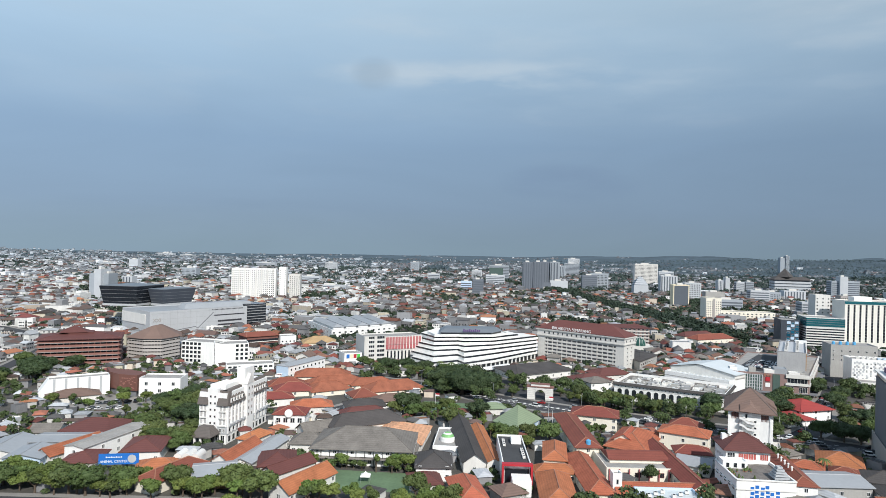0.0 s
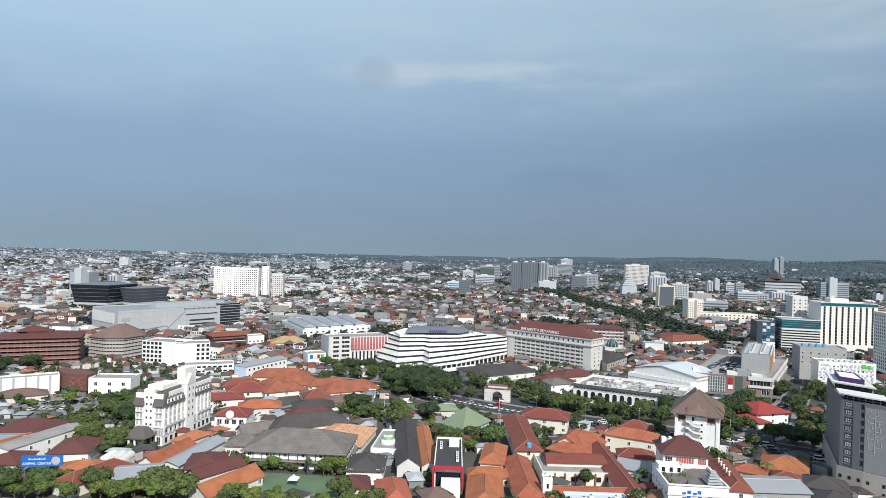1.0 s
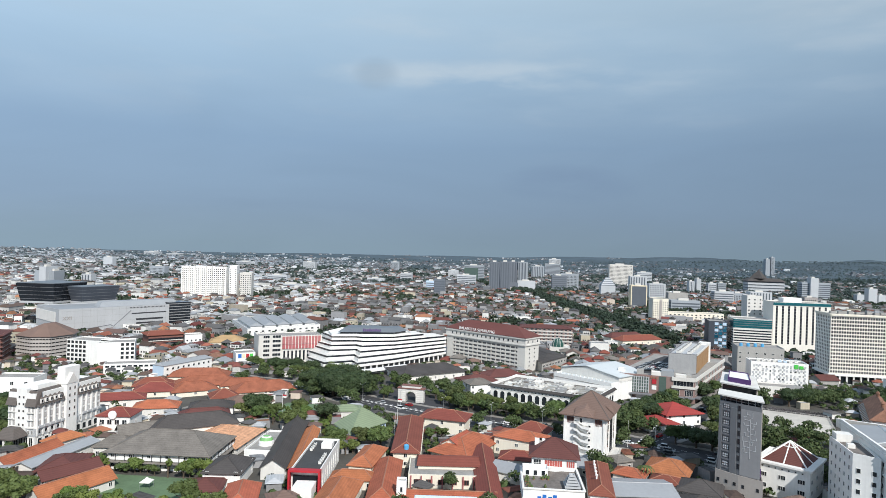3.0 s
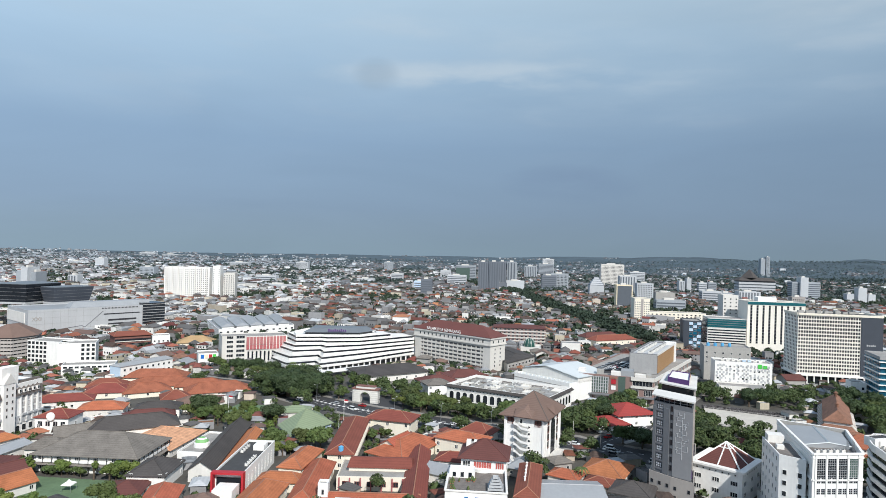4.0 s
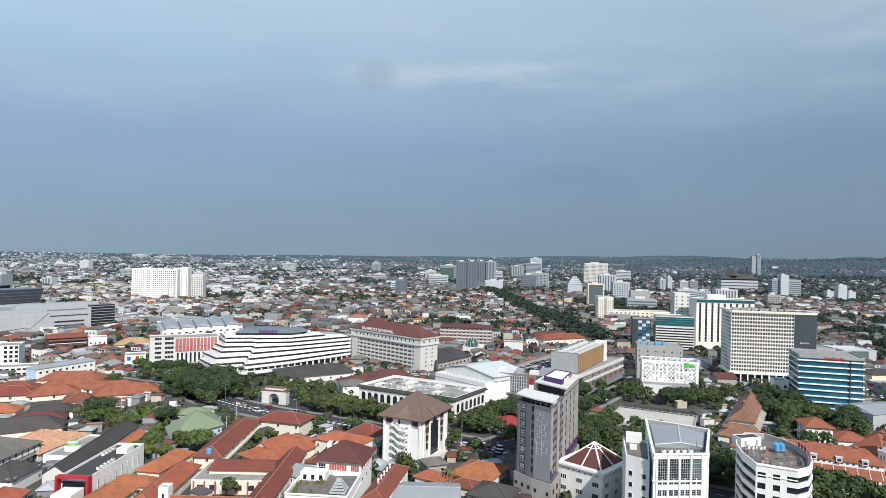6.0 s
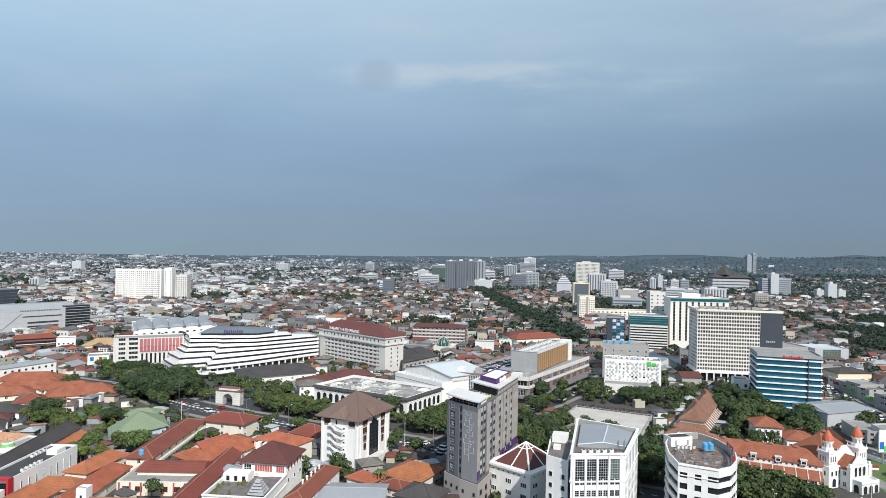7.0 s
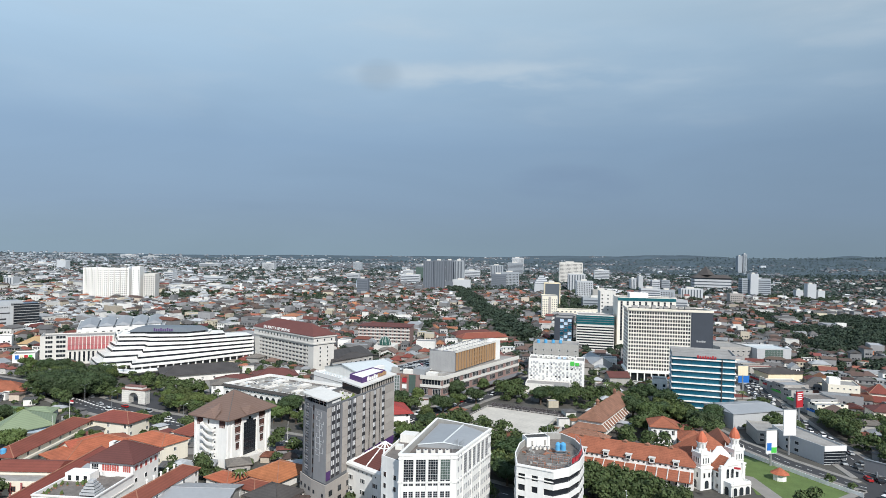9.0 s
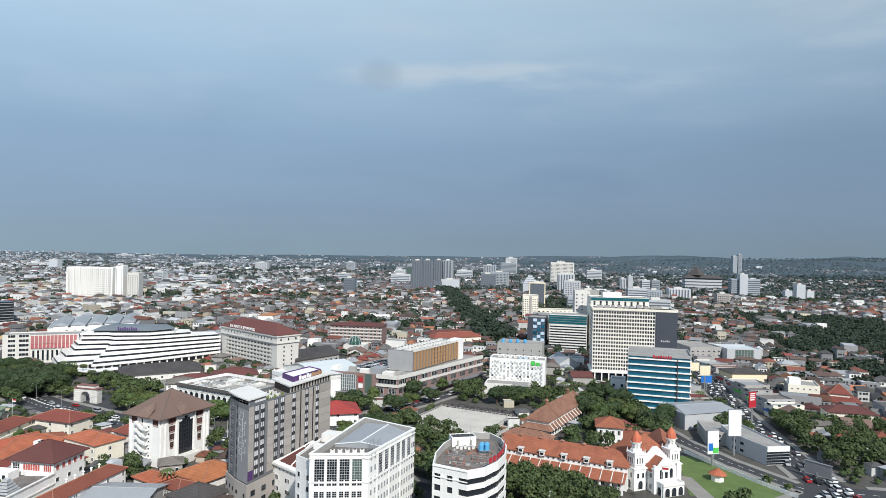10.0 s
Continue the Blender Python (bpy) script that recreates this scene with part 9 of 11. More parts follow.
    gabled("white_villa", "low wing with an orange hipped roof", rect(320, 312, -8, 13, 14), 4.2, M_TILE_RW, 2.6, M_WHITE)
    gabled("gate_house", "small white gate house with an orange roof", rect(267, 313, -29, 20, 9), 5.0, M_TILE_OLD, 2.6, M_WHITE)


def crossroads_side():
    q = pts(357.3, 346.6, 386.5, 357.5, 382, 377, 351, 368)
    root = block("grey_warehouse", "grey warehouse with a blue-grey metal roof", "warehouse", q, 7.8, M_LGREY, roof="hip", roof_mat=M_ROOFBL, rise=1.6, inset_k=0.1, over=0.5)
    q = pts(359, 325, 370, 322, 376, 340, 362, 343)
    root = block("shop_building", "plain grey shop building by the lawn", "shop", q, 6.0, M_CONC)
    windows(root, q[0], q[1], 3, [1.2, 3.6], 1.8, 1.4)
    q = pts(367, 317, 373.5, 297.5, 383.5, 299.5, 378, 332, 368, 330)
    root = block("corner_showroom", "grey corner showroom with a glazed front", "showroom", q, 7.6, M_LGREY, roof_mat=M_FLAT)
    bm = bmesh.new()
    wall_bar(bm, q[1], q[2], 0.4, 5.0, 0.15, -0.02)
    glazing = part("glazing", bm, M_BLACKG, root)
    bm = bmesh.new()
    for k in range(4):
        wall_bar(bm, q[1], q[2], 1.0 + 1.2 * k, 0.12, 0.3, -0.02)
    part("glazing_bar", bm, M_LGREY, glazing)
    bm = bmesh.new()
    wall_bar(bm, q[1], q[2], 5.6, 2.2, 0.35, -0.02)
    part("sign_band", bm, M_WHITE, root)
    windows(root, q[0], edge_pt(q[0], q[1], 9), 2, [1.2, 4.2], 2.4, 1.5)
    # shops along the straight road
    random.seed(21)
    y = 352.0
    wallset = [M_CONC, M_CREAM, M_GREY, M_CONC, M_GREY, M_LGREY, M_TAUPE]
    for side, x0 in ((1, 409.0), (-1, 391.0)):
        y = 374.0 if side > 0 else 384.0
        k = 0
        while y < 640:
            w = random.uniform(7, 15)
            x = x0 + (y - 377) * 0.115 + (4 if side > 0 else -3)
            d = random.uniform(12, 20)
            q = rect(x, y, 7, d, w - 0.6) if side > 0 else rect(x - d, y + 1.6, 7, d, w - 0.6)
            hh = random.uniform(4.2, 8.5)
            root = block("shop_house", "narrow shop house facing the road", "shop house", q, hh, wallset[(k * 3 + (side > 0)) % 7], group="shop houses along the road", roof_mat=random.choice((M_DECK, M_ROOFG, M_TILE_R)))
            i = 3 if side > 0 else 1
            windows(root, q[i], q[(i + 1) % 4], 1, rows(3.2, 3.0, int(hh / 3.4)), 4.0, 1.4, margin=1, bars=2)
            windows(root, q[0], q[1], 2, rows(3.2, 3.0, int(hh / 3.4)), 1.8, 1.3, margin=2.5)
            if k % 2 == 0:
                bm = bmesh.new()
                wall_bar(bm, q[i], q[(i + 1) % 4], 2.7, 1.1, 0.6, -0.02)
                part("shop_sign", bm, random.choice((M_RED, M_BLUEP, M_YELLOW, M_WHITE, M_GREENP)), root)
            y += w
            k += 1
    q = pts(438, 409, 454, 405, 460, 422, 444, 426)
    root = block("cream_block", "large cream commercial block", "commercial building", q, 11.6, M_CREAM, roof_mat=M_FLAT)
    windows(root, q[0], q[1], 5, rows(3, 3, 3), 1.0, 0.8, margin=1.5)
    bm = bmesh.new()
    wall_bar(bm, q[3], q[0], 0, 11.4, 0.1, -0.02)
    part("grey_side", bm, M_CONC, root)
    bm = bmesh.new()
    shell(bm, rect(439.5, 411, -14, 6, 5), 10.8, 15.0, 0.5, 0.3)
    part("stair_head", bm, M_WHITE, root)
    q = rect(434, 361, -12, 22, 12)
    gabled("cream_office", "cream two-storey office with a red-brown roof", q, 7.8, M_TILE_M, 2.6, M_CREAM, floors=2, category="office building")
    gabled("pagoda_house", "house with stacked red hipped roofs", rect(452, 400, -22, 20, 18), 4.5, M_TILE_R, 4.5, M_CREAM, category="public building")
    gabled("pagoda_house", "house with a steep red roof", rect(458, 402.5, -22, 10, 9), 8.6, M_TILE_R, 4.5, M_CREAM, category="public building")
    q = rect(455, 536, 6, 28, 24)
    cube = block("grey_cube", "pale grey commercial block with a glazed front", "commercial building", q, 13, M_LGREY, roof_mat=M_ROOFW)
    windows(cube, q[0], q[1], 1, [5.5], 15, 6.6, bars=5, cross=3, glass=M_MGLASS, frame_mat=M_LGREY)
    q = rect(428, 540, 8, 26, 30)
    root = block("grey_commercial_block", "grey commercial block by the road", "commercial building", q, 13, M_CONC)
    windows(root, q[0], q[1], 6, rows(3, 3, 3), 2, 1.2)
    gabled("yellow_house", "cream shop row with a dark roof", rect(424, 452, 8, 24, 16), 9, M_TILE_K, 2.4, M_YELLOW, floors=2, category="shop")
    # billboards
    for x, y, z0, w, h, ang, m, lab in ((365.5, 309.3, 8.5, 5.6, 11.0, 6, M_WHITE, "tall blank white billboard on a post"), (350.5, 294, 5.2, 4.8, 9.4, 12, M_WHITE, "tall billboard with green and blue shapes"), (392.5, 353, 10.5, 4.6, 8.0, 24, M_RED, "tall red billboard with pale bars"),
                                          (385.5, 282, 1.9, 9.6, 4.6, -52, M_DGREY, "wide dark screen on a post"), (405, 470, 7, 9, 5.5, 5, M_YELLOW, "wide pale yellow roadside billboard on a post"), (403, 440, 5, 7, 4.5, 5, M_BLUEP, "blue roadside billboard on a grey post"), (399, 432, 11, 6.5, 6, 5, M_YELLOW, "yellow roadside billboard on a tall post")):
        root = thing("billboard", x, y, lab, "billboard")
        u = Vector((math.cos(radians(ang)), math.sin(radians(ang))))
        a, b = Vector((x, y)) - u * w / 2, Vector((x, y)) + u * w / 2
        bm = bmesh.new()
        wall_bar(bm, a, b, z0, h, 0.0, 0.5)
        part("panel", bm, m, root)
        bm = bmesh.new()
        wall_bar(bm, a - u * 0.2, b + u * 0.2, z0 - 0.25, 0.25, 0.15, 0.6)
        wall_bar(bm, a - u * 0.2, b + u * 0.2, z0 + h, 0.25, 0.15, 0.6)
        part("panel_frame", bm, M_STEEL, root)
        bm = bmesh.new()
        cyl(bm, x + u.y * -0.0 - 0.1, y + 0.45, 0, z0 + 1, 0.45, 0.4, 8)
        part("post", bm, M_STEEL, root)
        if "green" in lab:
            bm = bmesh.new()
            wall_bar(bm, edge_pt(a, b, 2.2), edge_pt(a, b, 4.7), z0 + 0.2, 2.2, 0.06, -0.01)
            part("print", bm, M_GREENP, root)
            bm = bmesh.new()
            wall_bar(bm, edge_pt(a, b, 0.3), edge_pt(a, b, 2.3), z0 + 1.2, 3.0, 0.08, -0.01)
            part("print", bm, M_BLUEP, root)
        if "pale bars" in lab:
            bm = bmesh.new()
            for k in range(4):
                wall_bar(bm, edge_pt(a, b, 0.6), edge_pt(a, b, 3.9 - 0.5 * (k % 2)), z0 + 6.6 - 1.0 * k, 0.5, 0.06, -0.01)
            part("print", bm, M_WHITE, root)
    # garden pavilion on the lawn
    root = thing("garden_pavilion", 346, 278, "small round pavilion with an orange roof on the lawn", "pavilion")
    bm = bmesh.new()
    cyl(bm, 346, 278, 0, 2.6, 2.4, 2.4, 8)
    part("wall", bm, M_WHITE, root)
    bm = bmesh.new()
    cyl(bm, 346, 278, 2.6, 4.8, 3.5, 0.1, 8)
    part("roof", bm, M_TILE_O, root)


def broad_halls():
    """Broad halls that stand out among the small roofs."""
    q = rect(-165, 499, 40, 26, 18)
    root = block("market_hall", "dark maroon hall with open galleries", "hall", q, 11, M_BROWN, roof="hip", roof_mat=M_TILE_R, rise=2.4, over=1.2, inset_k=0.2)
    for z in (3.2, 6.8):
        bm = bmesh.new()
        wall_bar(bm, q[0], q[1], z, 1.7, 0.1, -0.02)
        part("dark_gallery", bm, M_BLACKG, root)
        bm = bmesh.new()
        wall_bar(bm, q[0], q[1], z - 0.5, 0.5, 0.7, -0.02)
        part("gallery_rail", bm, M_WHITE2, root)
    q = rect(-142, 512, 30, 13, 12)
    root = block("white_block", "plain white three-storey block", "commercial building", q, 10.5, M_WHITE)
    windows(root, q[0], q[1], 4, [2, 5.4], 1.4, 1.3)
    gabled("tan_roofed_hall", "hall with a broad tan hipped roof", rect(-124, 516, 18, 28, 18), 4.6, M_TAN, 4.6, M_CREAM, category="hall")
    q = pts(135, 464, 158, 497, 142, 538, 124, 508)
    root = block("market_hall", "low broad hall with a dark brown-grey roof", "hall", q, 7.0, M_CONC, roof="hip", roof_mat=M_TILE_K, rise=2.2, over=0.8, inset_k=0.3)
    windows(root, q[0], q[1], 8, [3.2], 2.4, 1.6, margin=2)


def green_dome():
    root = thing("domed_mosque", 160, 552, "mosque with a dark green ribbed dome", "mosque")
    claim(rect(150, 542, 0, 22, 20))
    bm = bmesh.new()
    shell(bm, rect(152, 544, -6, 17, 15), 0, 6.5, 0.6, 0.4)
    part("wall", bm, M_STONE, root)
    bm = bmesh.new()
    for j in range(8):
        t0, t1 = math.pi / 2 * j / 8, math.pi / 2 * (j + 1) / 8
        cyl(bm, 160, 552, 6.2 + 7 * math.sin(t0), 6.2 + 7 * math.sin(t1), 5.2 * math.cos(t0), 5.2 * math.cos(t1) + 0.01, 20, cap=False)
    part("dome", bm, mat("dark_green_dome", (0.02, 0.075, 0.06), 0.35, 0.1), root)
    for k in range(10):
        bm = bmesh.new()
        t = 2 * math.pi * k / 10
        for j in range(8):
            p = [(160 + 5.25 * math.cos(math.pi / 2 * (j + i) / 8) * math.cos(t), 552 + 5.25 * math.cos(math.pi / 2 * (j + i) / 8) * math.sin(t), 6.2 + 7.05 * math.sin(math.pi / 2 * (j + i) / 8)) for i in (0, 1)]
            stick(bm, p[0], p[1], 0.14, 4)
        part("dome_rib", bm, M_STONE, root)


city_hall()
terraced_office()
pink_department_store()
gate()
arcaded_bank()
mall()
narrow_hotel()
white_tower()
grid_office()
pyramid_office()
round_office()
striped_bank()
grid_tower()
other_towers()
far_towers()
left_side()
old_quarter()
old_railway_office()
crossroads_side()
broad_halls()
green_dome()
# ---- trees ----
def crown_mesh(name, seed, radius, height, base, blobs, quads, leaf, material, squash=0.75):
    """A crown of leaf clumps: many small tilted leaf sheets over uneven lobes, with gaps."""
    rng = np.random.default_rng(seed)
    quads, leaf = int(quads * 1.7), leaf * 0.95
    lobes = []
    for i in range(blobs):
        a, r = rng.uniform(0, 2 * math.pi), radius * 0.68 * math.sqrt(rng.uniform(0, 1))
        z = base + (height - base) * rng.uniform(0.28, 0.82) * (1 - 0.35 * (r / radius) ** 2)
        lobes.append((r * math.cos(a), r * math.sin(a), z, radius * rng.uniform(0.26, 0.44)))
    pick = rng.integers(0, blobs, quads)
    d = rng.normal(size=(quads, 3))
    d[:, 2] = np.abs(d[:, 2]) * 0.9 - 0.25
    d /= np.linalg.norm(d, axis=1)[:, None]
    L = np.array(lobes)[pick]
    c = L[:, :3] + d * L[:, 3:4] * rng.uniform(0.66, 1.16, (quads, 1)) * np.array([1, 1, squash])
    nrm = d + rng.normal(scale=0.55, size=(quads, 3))
    nrm /= np.linalg.norm(nrm, axis=1)[:, None]
    u = np.cross(nrm, rng.normal(size=(quads, 3)))
    u /= np.linalg.norm(u, axis=1)[:, None]
    v = np.cross(nrm, u)
    s = leaf * rng.uniform(0.6, 1.4, (quads, 1))
    verts = np.stack([c - u * s - v * s * 0.6, c + u * s * 0.9 - v * s * 0.5, c + v * s * 1.1], 1).reshape(-1, 3)
    faces = np.arange(quads * 3).reshape(-1, 3)
    cv, cf = [], []
    for x, y, z, r in lobes:                            # dense inside of each lobe
        b0 = len(verts) + len(cv)
        for j in range(4):
            t = -0.6 + 1.9 * j / 3
            for k in range(6):
                a = k * math.pi / 3 + j
                rr = r * 0.74 * max(0.12, math.cos(t))
                cv.append((x + rr * math.cos(a), y + rr * math.sin(a), z + r * 0.62 * math.sin(t)))
        for j in range(3):
            for k in range(6):
                cf.append((b0 + j * 6 + k, b0 + j * 6 + (k + 1) % 6, b0 + (j + 1) * 6 + (k + 1) % 6, b0 + (j + 1) * 6 + k))
    me = bpy.data.meshes.new(name)
    me.from_pydata(np.concatenate([verts, np.array(cv)]).tolist(), [], faces.tolist() + cf)
    me.polygons.foreach_set("use_smooth", np.zeros(len(me.polygons), bool))
    me.materials.append(material)
    return me


def trunk_mesh(seed, h, r, spread):
    rng = random.Random(seed)
    bm = bmesh.new()
    cyl(bm, 0, 0, -0.1, h * 0.55, r, r * 0.7, 7)
    for k in range(5):
        a = k * 1.26 + rng.uniform(-0.3, 0.3)
        stick(bm, (0, 0, h * 0.45), (spread * math.cos(a), spread * math.sin(a), h * rng.uniform(0.8, 1.0)), r * 0.5, 5, 0, r * 0.2)
    me = bpy.data.meshes.new("trunk")
    bm.to_mesh(me)
    bm.free()
    me.materials.append(M_BARK)
    return me


TREES = {}
for i, (nm, rad, hgt, base, blobs, quads, leaf, m) in enumerate((
        ("round", 4.2, 8.0, 2.2, 14, 1150, 0.33, M_LEAF), ("round2", 5.2, 9.0, 2.4, 18, 1400, 0.37, M_LEAF), ("bright", 4.0, 7.0, 1.8, 11, 1200, 0.34, M_LEAF2),
        ("broad", 7.0, 11.0, 3.2, 26, 2000, 0.42, M_LEAF3), ("broad2", 6.4, 10.0, 3.0, 24, 1800, 0.42, M_LEAF), ("column", 1.5, 8.0, 0.8, 9, 700, 0.28, M_LEAF2), ("small", 2.2, 4.2, 0.9, 8, 500, 0.27, M_LEAF), ("banyan", 11.0, 15.0, 0.6, 52, 6400, 0.42, M_LEAF3))):
    TREES[nm] = (crown_mesh("crown", 40 + i, rad, hgt, base, blobs, quads, leaf, m), trunk_mesh(i, hgt * 0.62, 0.05 * hgt * (1.5 if nm == "banyan" else 1), rad * 0.5))
TREE_LABEL = {"round": "round-crowned green street tree", "round2": "full-crowned green street tree", "bright": "light green bushy tree", "broad": "broad dark green tree", "broad2": "broad green shade tree", "column": "slender columnar yellow-green tree", "small": "small round green garden tree", "banyan": "huge dark green banyan tree"}
tree_spots = []
more_trees = []     # those past the count of single trees


def tree(kind, x, y, s=1.0):
    root = thing("tree", x, y, TREE_LABEL[kind], "tree", "trees of the town")
    for nm, me in zip(("crown", "trunk"), TREES[kind]):
        ob = new(nm, me)
        ob.parent = root
        ob.scale = (s, s, s)
        ob.rotation_euler = (0, 0, random.uniform(0, 6.28))
    tree_spots.append((x, y))


def inside(poly, x, y):
    """Which of the points lie in the polygon."""
    hit = np.zeros(np.shape(x), bool)
    n = len(poly)
    for i in range(n):
        (x0, y0), (x1, y1) = poly[i], poly[(i + 1) % n]
        cross = ((y0 > y) != (y1 > y)) & (x < (x1 - x0) * (y - y0) / (y1 - y0 + 1e-9) + x0)
        hit ^= cross
    return hit


def road_gap(x, y):
    """How far points lie outside the nearest road's edge."""
    best = np.full(np.shape(x), 1e9)
    for line, width in ROADS.values():
        for (ax, ay), (bx, by) in zip(line, line[1:]):
            dx, dy = bx - ax, by - ay
            t = np.clip(((x - ax) * dx + (y - ay) * dy) / (dx * dx + dy * dy), 0, 1)
            best = np.minimum(best, np.hypot(x - ax - t * dx, y - ay - t * dy) - width / 2)
    return best


def free(x, y, gap=1.5):
    ok = road_gap(x, y) > gap
    for poly in FOOTPRINTS:
        ok &= ~inside(poly, x, y)
    return ok


OPEN = [[tuple(p) for p in poly] for poly in (inset(LOT, -2.5), pts(234, 376, 274, 358, 284, 376, 240, 394), pts(-22, 331, 8, 327, 12, 351, -18, 354), pts(-54, 221, -14, 218, -14, 240, -54, 242), pts(326, 250, 372, 250, 350, 314, 300, 334, 298, 312, 326, 306), pts(-118, 334, -36, 332, -36, 404, -112, 412), pts(-240, 300, -160, 296, -152, 352, -150, 400, -240, 420), pts(46, 396, 62, 390, 112, 402, 72, 448, 30, 430), pts(8, 366, 34, 346, 84, 338, 66, 372, 24, 392), pts(-130, 211, -112, 211, -112, 228, -130, 228))]
random.seed(77)


def grove(poly, count, kinds, smin=0.75, smax=1.2, spread=3.2, keep_open=True):
    """Trees scattered over a patch, clear of walls and roads."""
    xs, ys = [p[0] for p in poly], [p[1] for p in poly]
    made = tries = 0
    while made < count and tries < count * 30:
        tries += 1
        x, y = random.uniform(min(xs), max(xs)), random.uniform(min(ys), max(ys))
        if not inside(poly, np.array([x]), np.array([y]))[0] or not free(np.array([x]), np.array([y]), 0.3)[0]:
            continue
        if keep_open and any(inside(o, np.array([x]), np.array([y]))[0] for o in OPEN):
            continue
        if any((x - a) ** 2 + (y - b) ** 2 < spread ** 2 for a, b in tree_spots):
            continue
        if len(tree_spots) < 225:
            tree(random.choice(kinds), x, y, random.uniform(smin, smax))
        else:
            more_trees.append((x, y))
            tree_spots.append((x, y))
        made += 1


for x, y, s in ((-7, 377, 0.95), (5, 371, 1.05), (17, 372, 0.95), (-3, 388, 0.85), (10, 385, 1.0), (20, 383, 0.8)):
    tree("banyan", x, y, s)
grove([(-160, 204), (-60, 206), (-56, 206), (-58, 221), (-95, 212), (-160, 224)], 30, ["round", "bright", "broad2", "bright"], 0.75, 1.05, 3.6)
grove([(-56, 238), (-12, 236), (-12, 244), (-56, 244)], 15, ["column", "bright", "small"], 0.8, 1.0, 1.9, False)
grove([(-150, 318), (-128, 292), (-113, 275), (-108, 318), (-124, 350), (-148, 340)], 36, ["broad", "broad2", "round2"], 0.7, 1.0, 3.6)
grove([(-138, 284), (-110, 262), (-112, 240), (-128, 258), (-150, 288)], 14, ["round2", "broad2", "round"], 0.7, 1.05, 3.8)
grove([(-330, 330), (-240, 300), (-215, 330), (-230, 400), (-300, 430)], 30, ["broad", "broad2"], 0.8, 1.15, 4.5)
grove([(-40, 322), (-18, 322), (-8, 352), (12, 352), (10, 330), (18, 318), (14, 300), (-6, 305), (-30, 318)], 22, ["round", "round2", "bright", "column"], 0.7, 1.0, 3.0)
grove([(14, 300), (20, 262), (36, 270), (36, 306), (22, 312)], 14, ["round", "column", "bright", "round2"], 0.65, 0.95, 2.8)
grove([(60, 262), (64, 300), (72, 300), (66, 262)], 6, ["small", "round"], 0.7, 0.9, 2.6)
grove([(60, 372), (100, 356), (150, 336), (152, 328), (96, 340), (56, 356)], 26, ["round2", "round", "broad2"], 0.6, 0.9, 3.8)
grove([(-60, 424), (-20, 412), (10, 400), (10, 424), (-30, 436), (-70, 446)], 22, ["round2", "broad"], 0.7, 1.0, 4.0)
grove([(40, 392), (76, 376), (86, 392), (62, 412), (30, 425)], 14, ["round2", "round"], 0.7, 0.95, 3.6)
grove([(-100, 415), (-70, 400), (-40, 380), (-34, 340), (-60, 340), (-110, 378)], 8, ["round", "round2"], 0.6, 0.9, 3.4)
grove([(150, 320), (172, 312), (205, 345), (200, 372), (168, 352)], 20, ["broad2", "broad", "round2"], 0.7, 1.0, 3.8)
grove([(196, 300), (222, 272), (258, 262), (262, 318), (228, 344), (212, 340)], 44, ["broad", "broad2", "round2"], 0.75, 1.1, 4.0)
grove([(252, 205), (300, 222), (308, 250), (262, 272), (264, 250)], 36, ["broad2", "broad", "round2", "bright"], 0.75, 1.1, 3.8)
grove([(236, 392), (300, 380), (306, 408), (250, 420)], 18, ["broad2", "broad"], 0.8, 1.1, 4.0)
grove([(298, 372), (336, 320), (350, 336), (346, 376), (330, 400), (305, 412)], 20, ["broad2", "broad", "round2"], 0.7, 1.0, 4.2)
grove([(296, 312), (304, 330), (318, 356), (312, 306)], 12, ["bright", "round"], 0.6, 0.9, 2.8)
grove([(372, 334), (382, 326), (392, 400), (384, 400)], 10, ["round", "round2"], 0.6, 0.9, 3.4)
grove([(398, 292), (456, 296), (452, 350), (414, 362), (400, 330)], 60, ["round2", "broad2", "broad"], 0.75, 1.05, 4.0)
grove([(405, 330), (415, 362), (408, 366), (398, 340)], 5, ["round2"], 0.8, 1.0, 4.0)
grove([(330, 240), (372, 250), (366, 258), (330, 254)], 5, ["small", "bright"], 0.6, 0.8, 3.4)
grove([(84, 212), (92, 205), (60, 200), (40, 202)], 6, ["bright", "small", "round"], 0.8, 1.0, 2.6)
grove([(118, 256), (132, 250), (150, 240), (128, 266)], 2, ["small"], 0.7, 0.9, 2.6)
grove([(66, 236), (80, 236), (80, 233), (66, 233)], 1, ["round"], 0.7, 0.8, 3.0)


def planted(spots, kinds, smin, smax, gap=0.4):
    """Trees at given spots, moved aside where a wall or a road is in the way."""
    for x, y in spots:
        for k in range(40):
            r, a = 0.55 * k, 2.4 * k
            px, py = x + r * math.cos(a), y + r * math.sin(a)
            if free(np.array([px]), np.array([py]), gap)[0] and all((px - c) ** 2 + (py - d) ** 2 > 5 for c, d in tree_spots):
                tree(random.choice(kinds), px, py, random.uniform(smin, smax))
                break


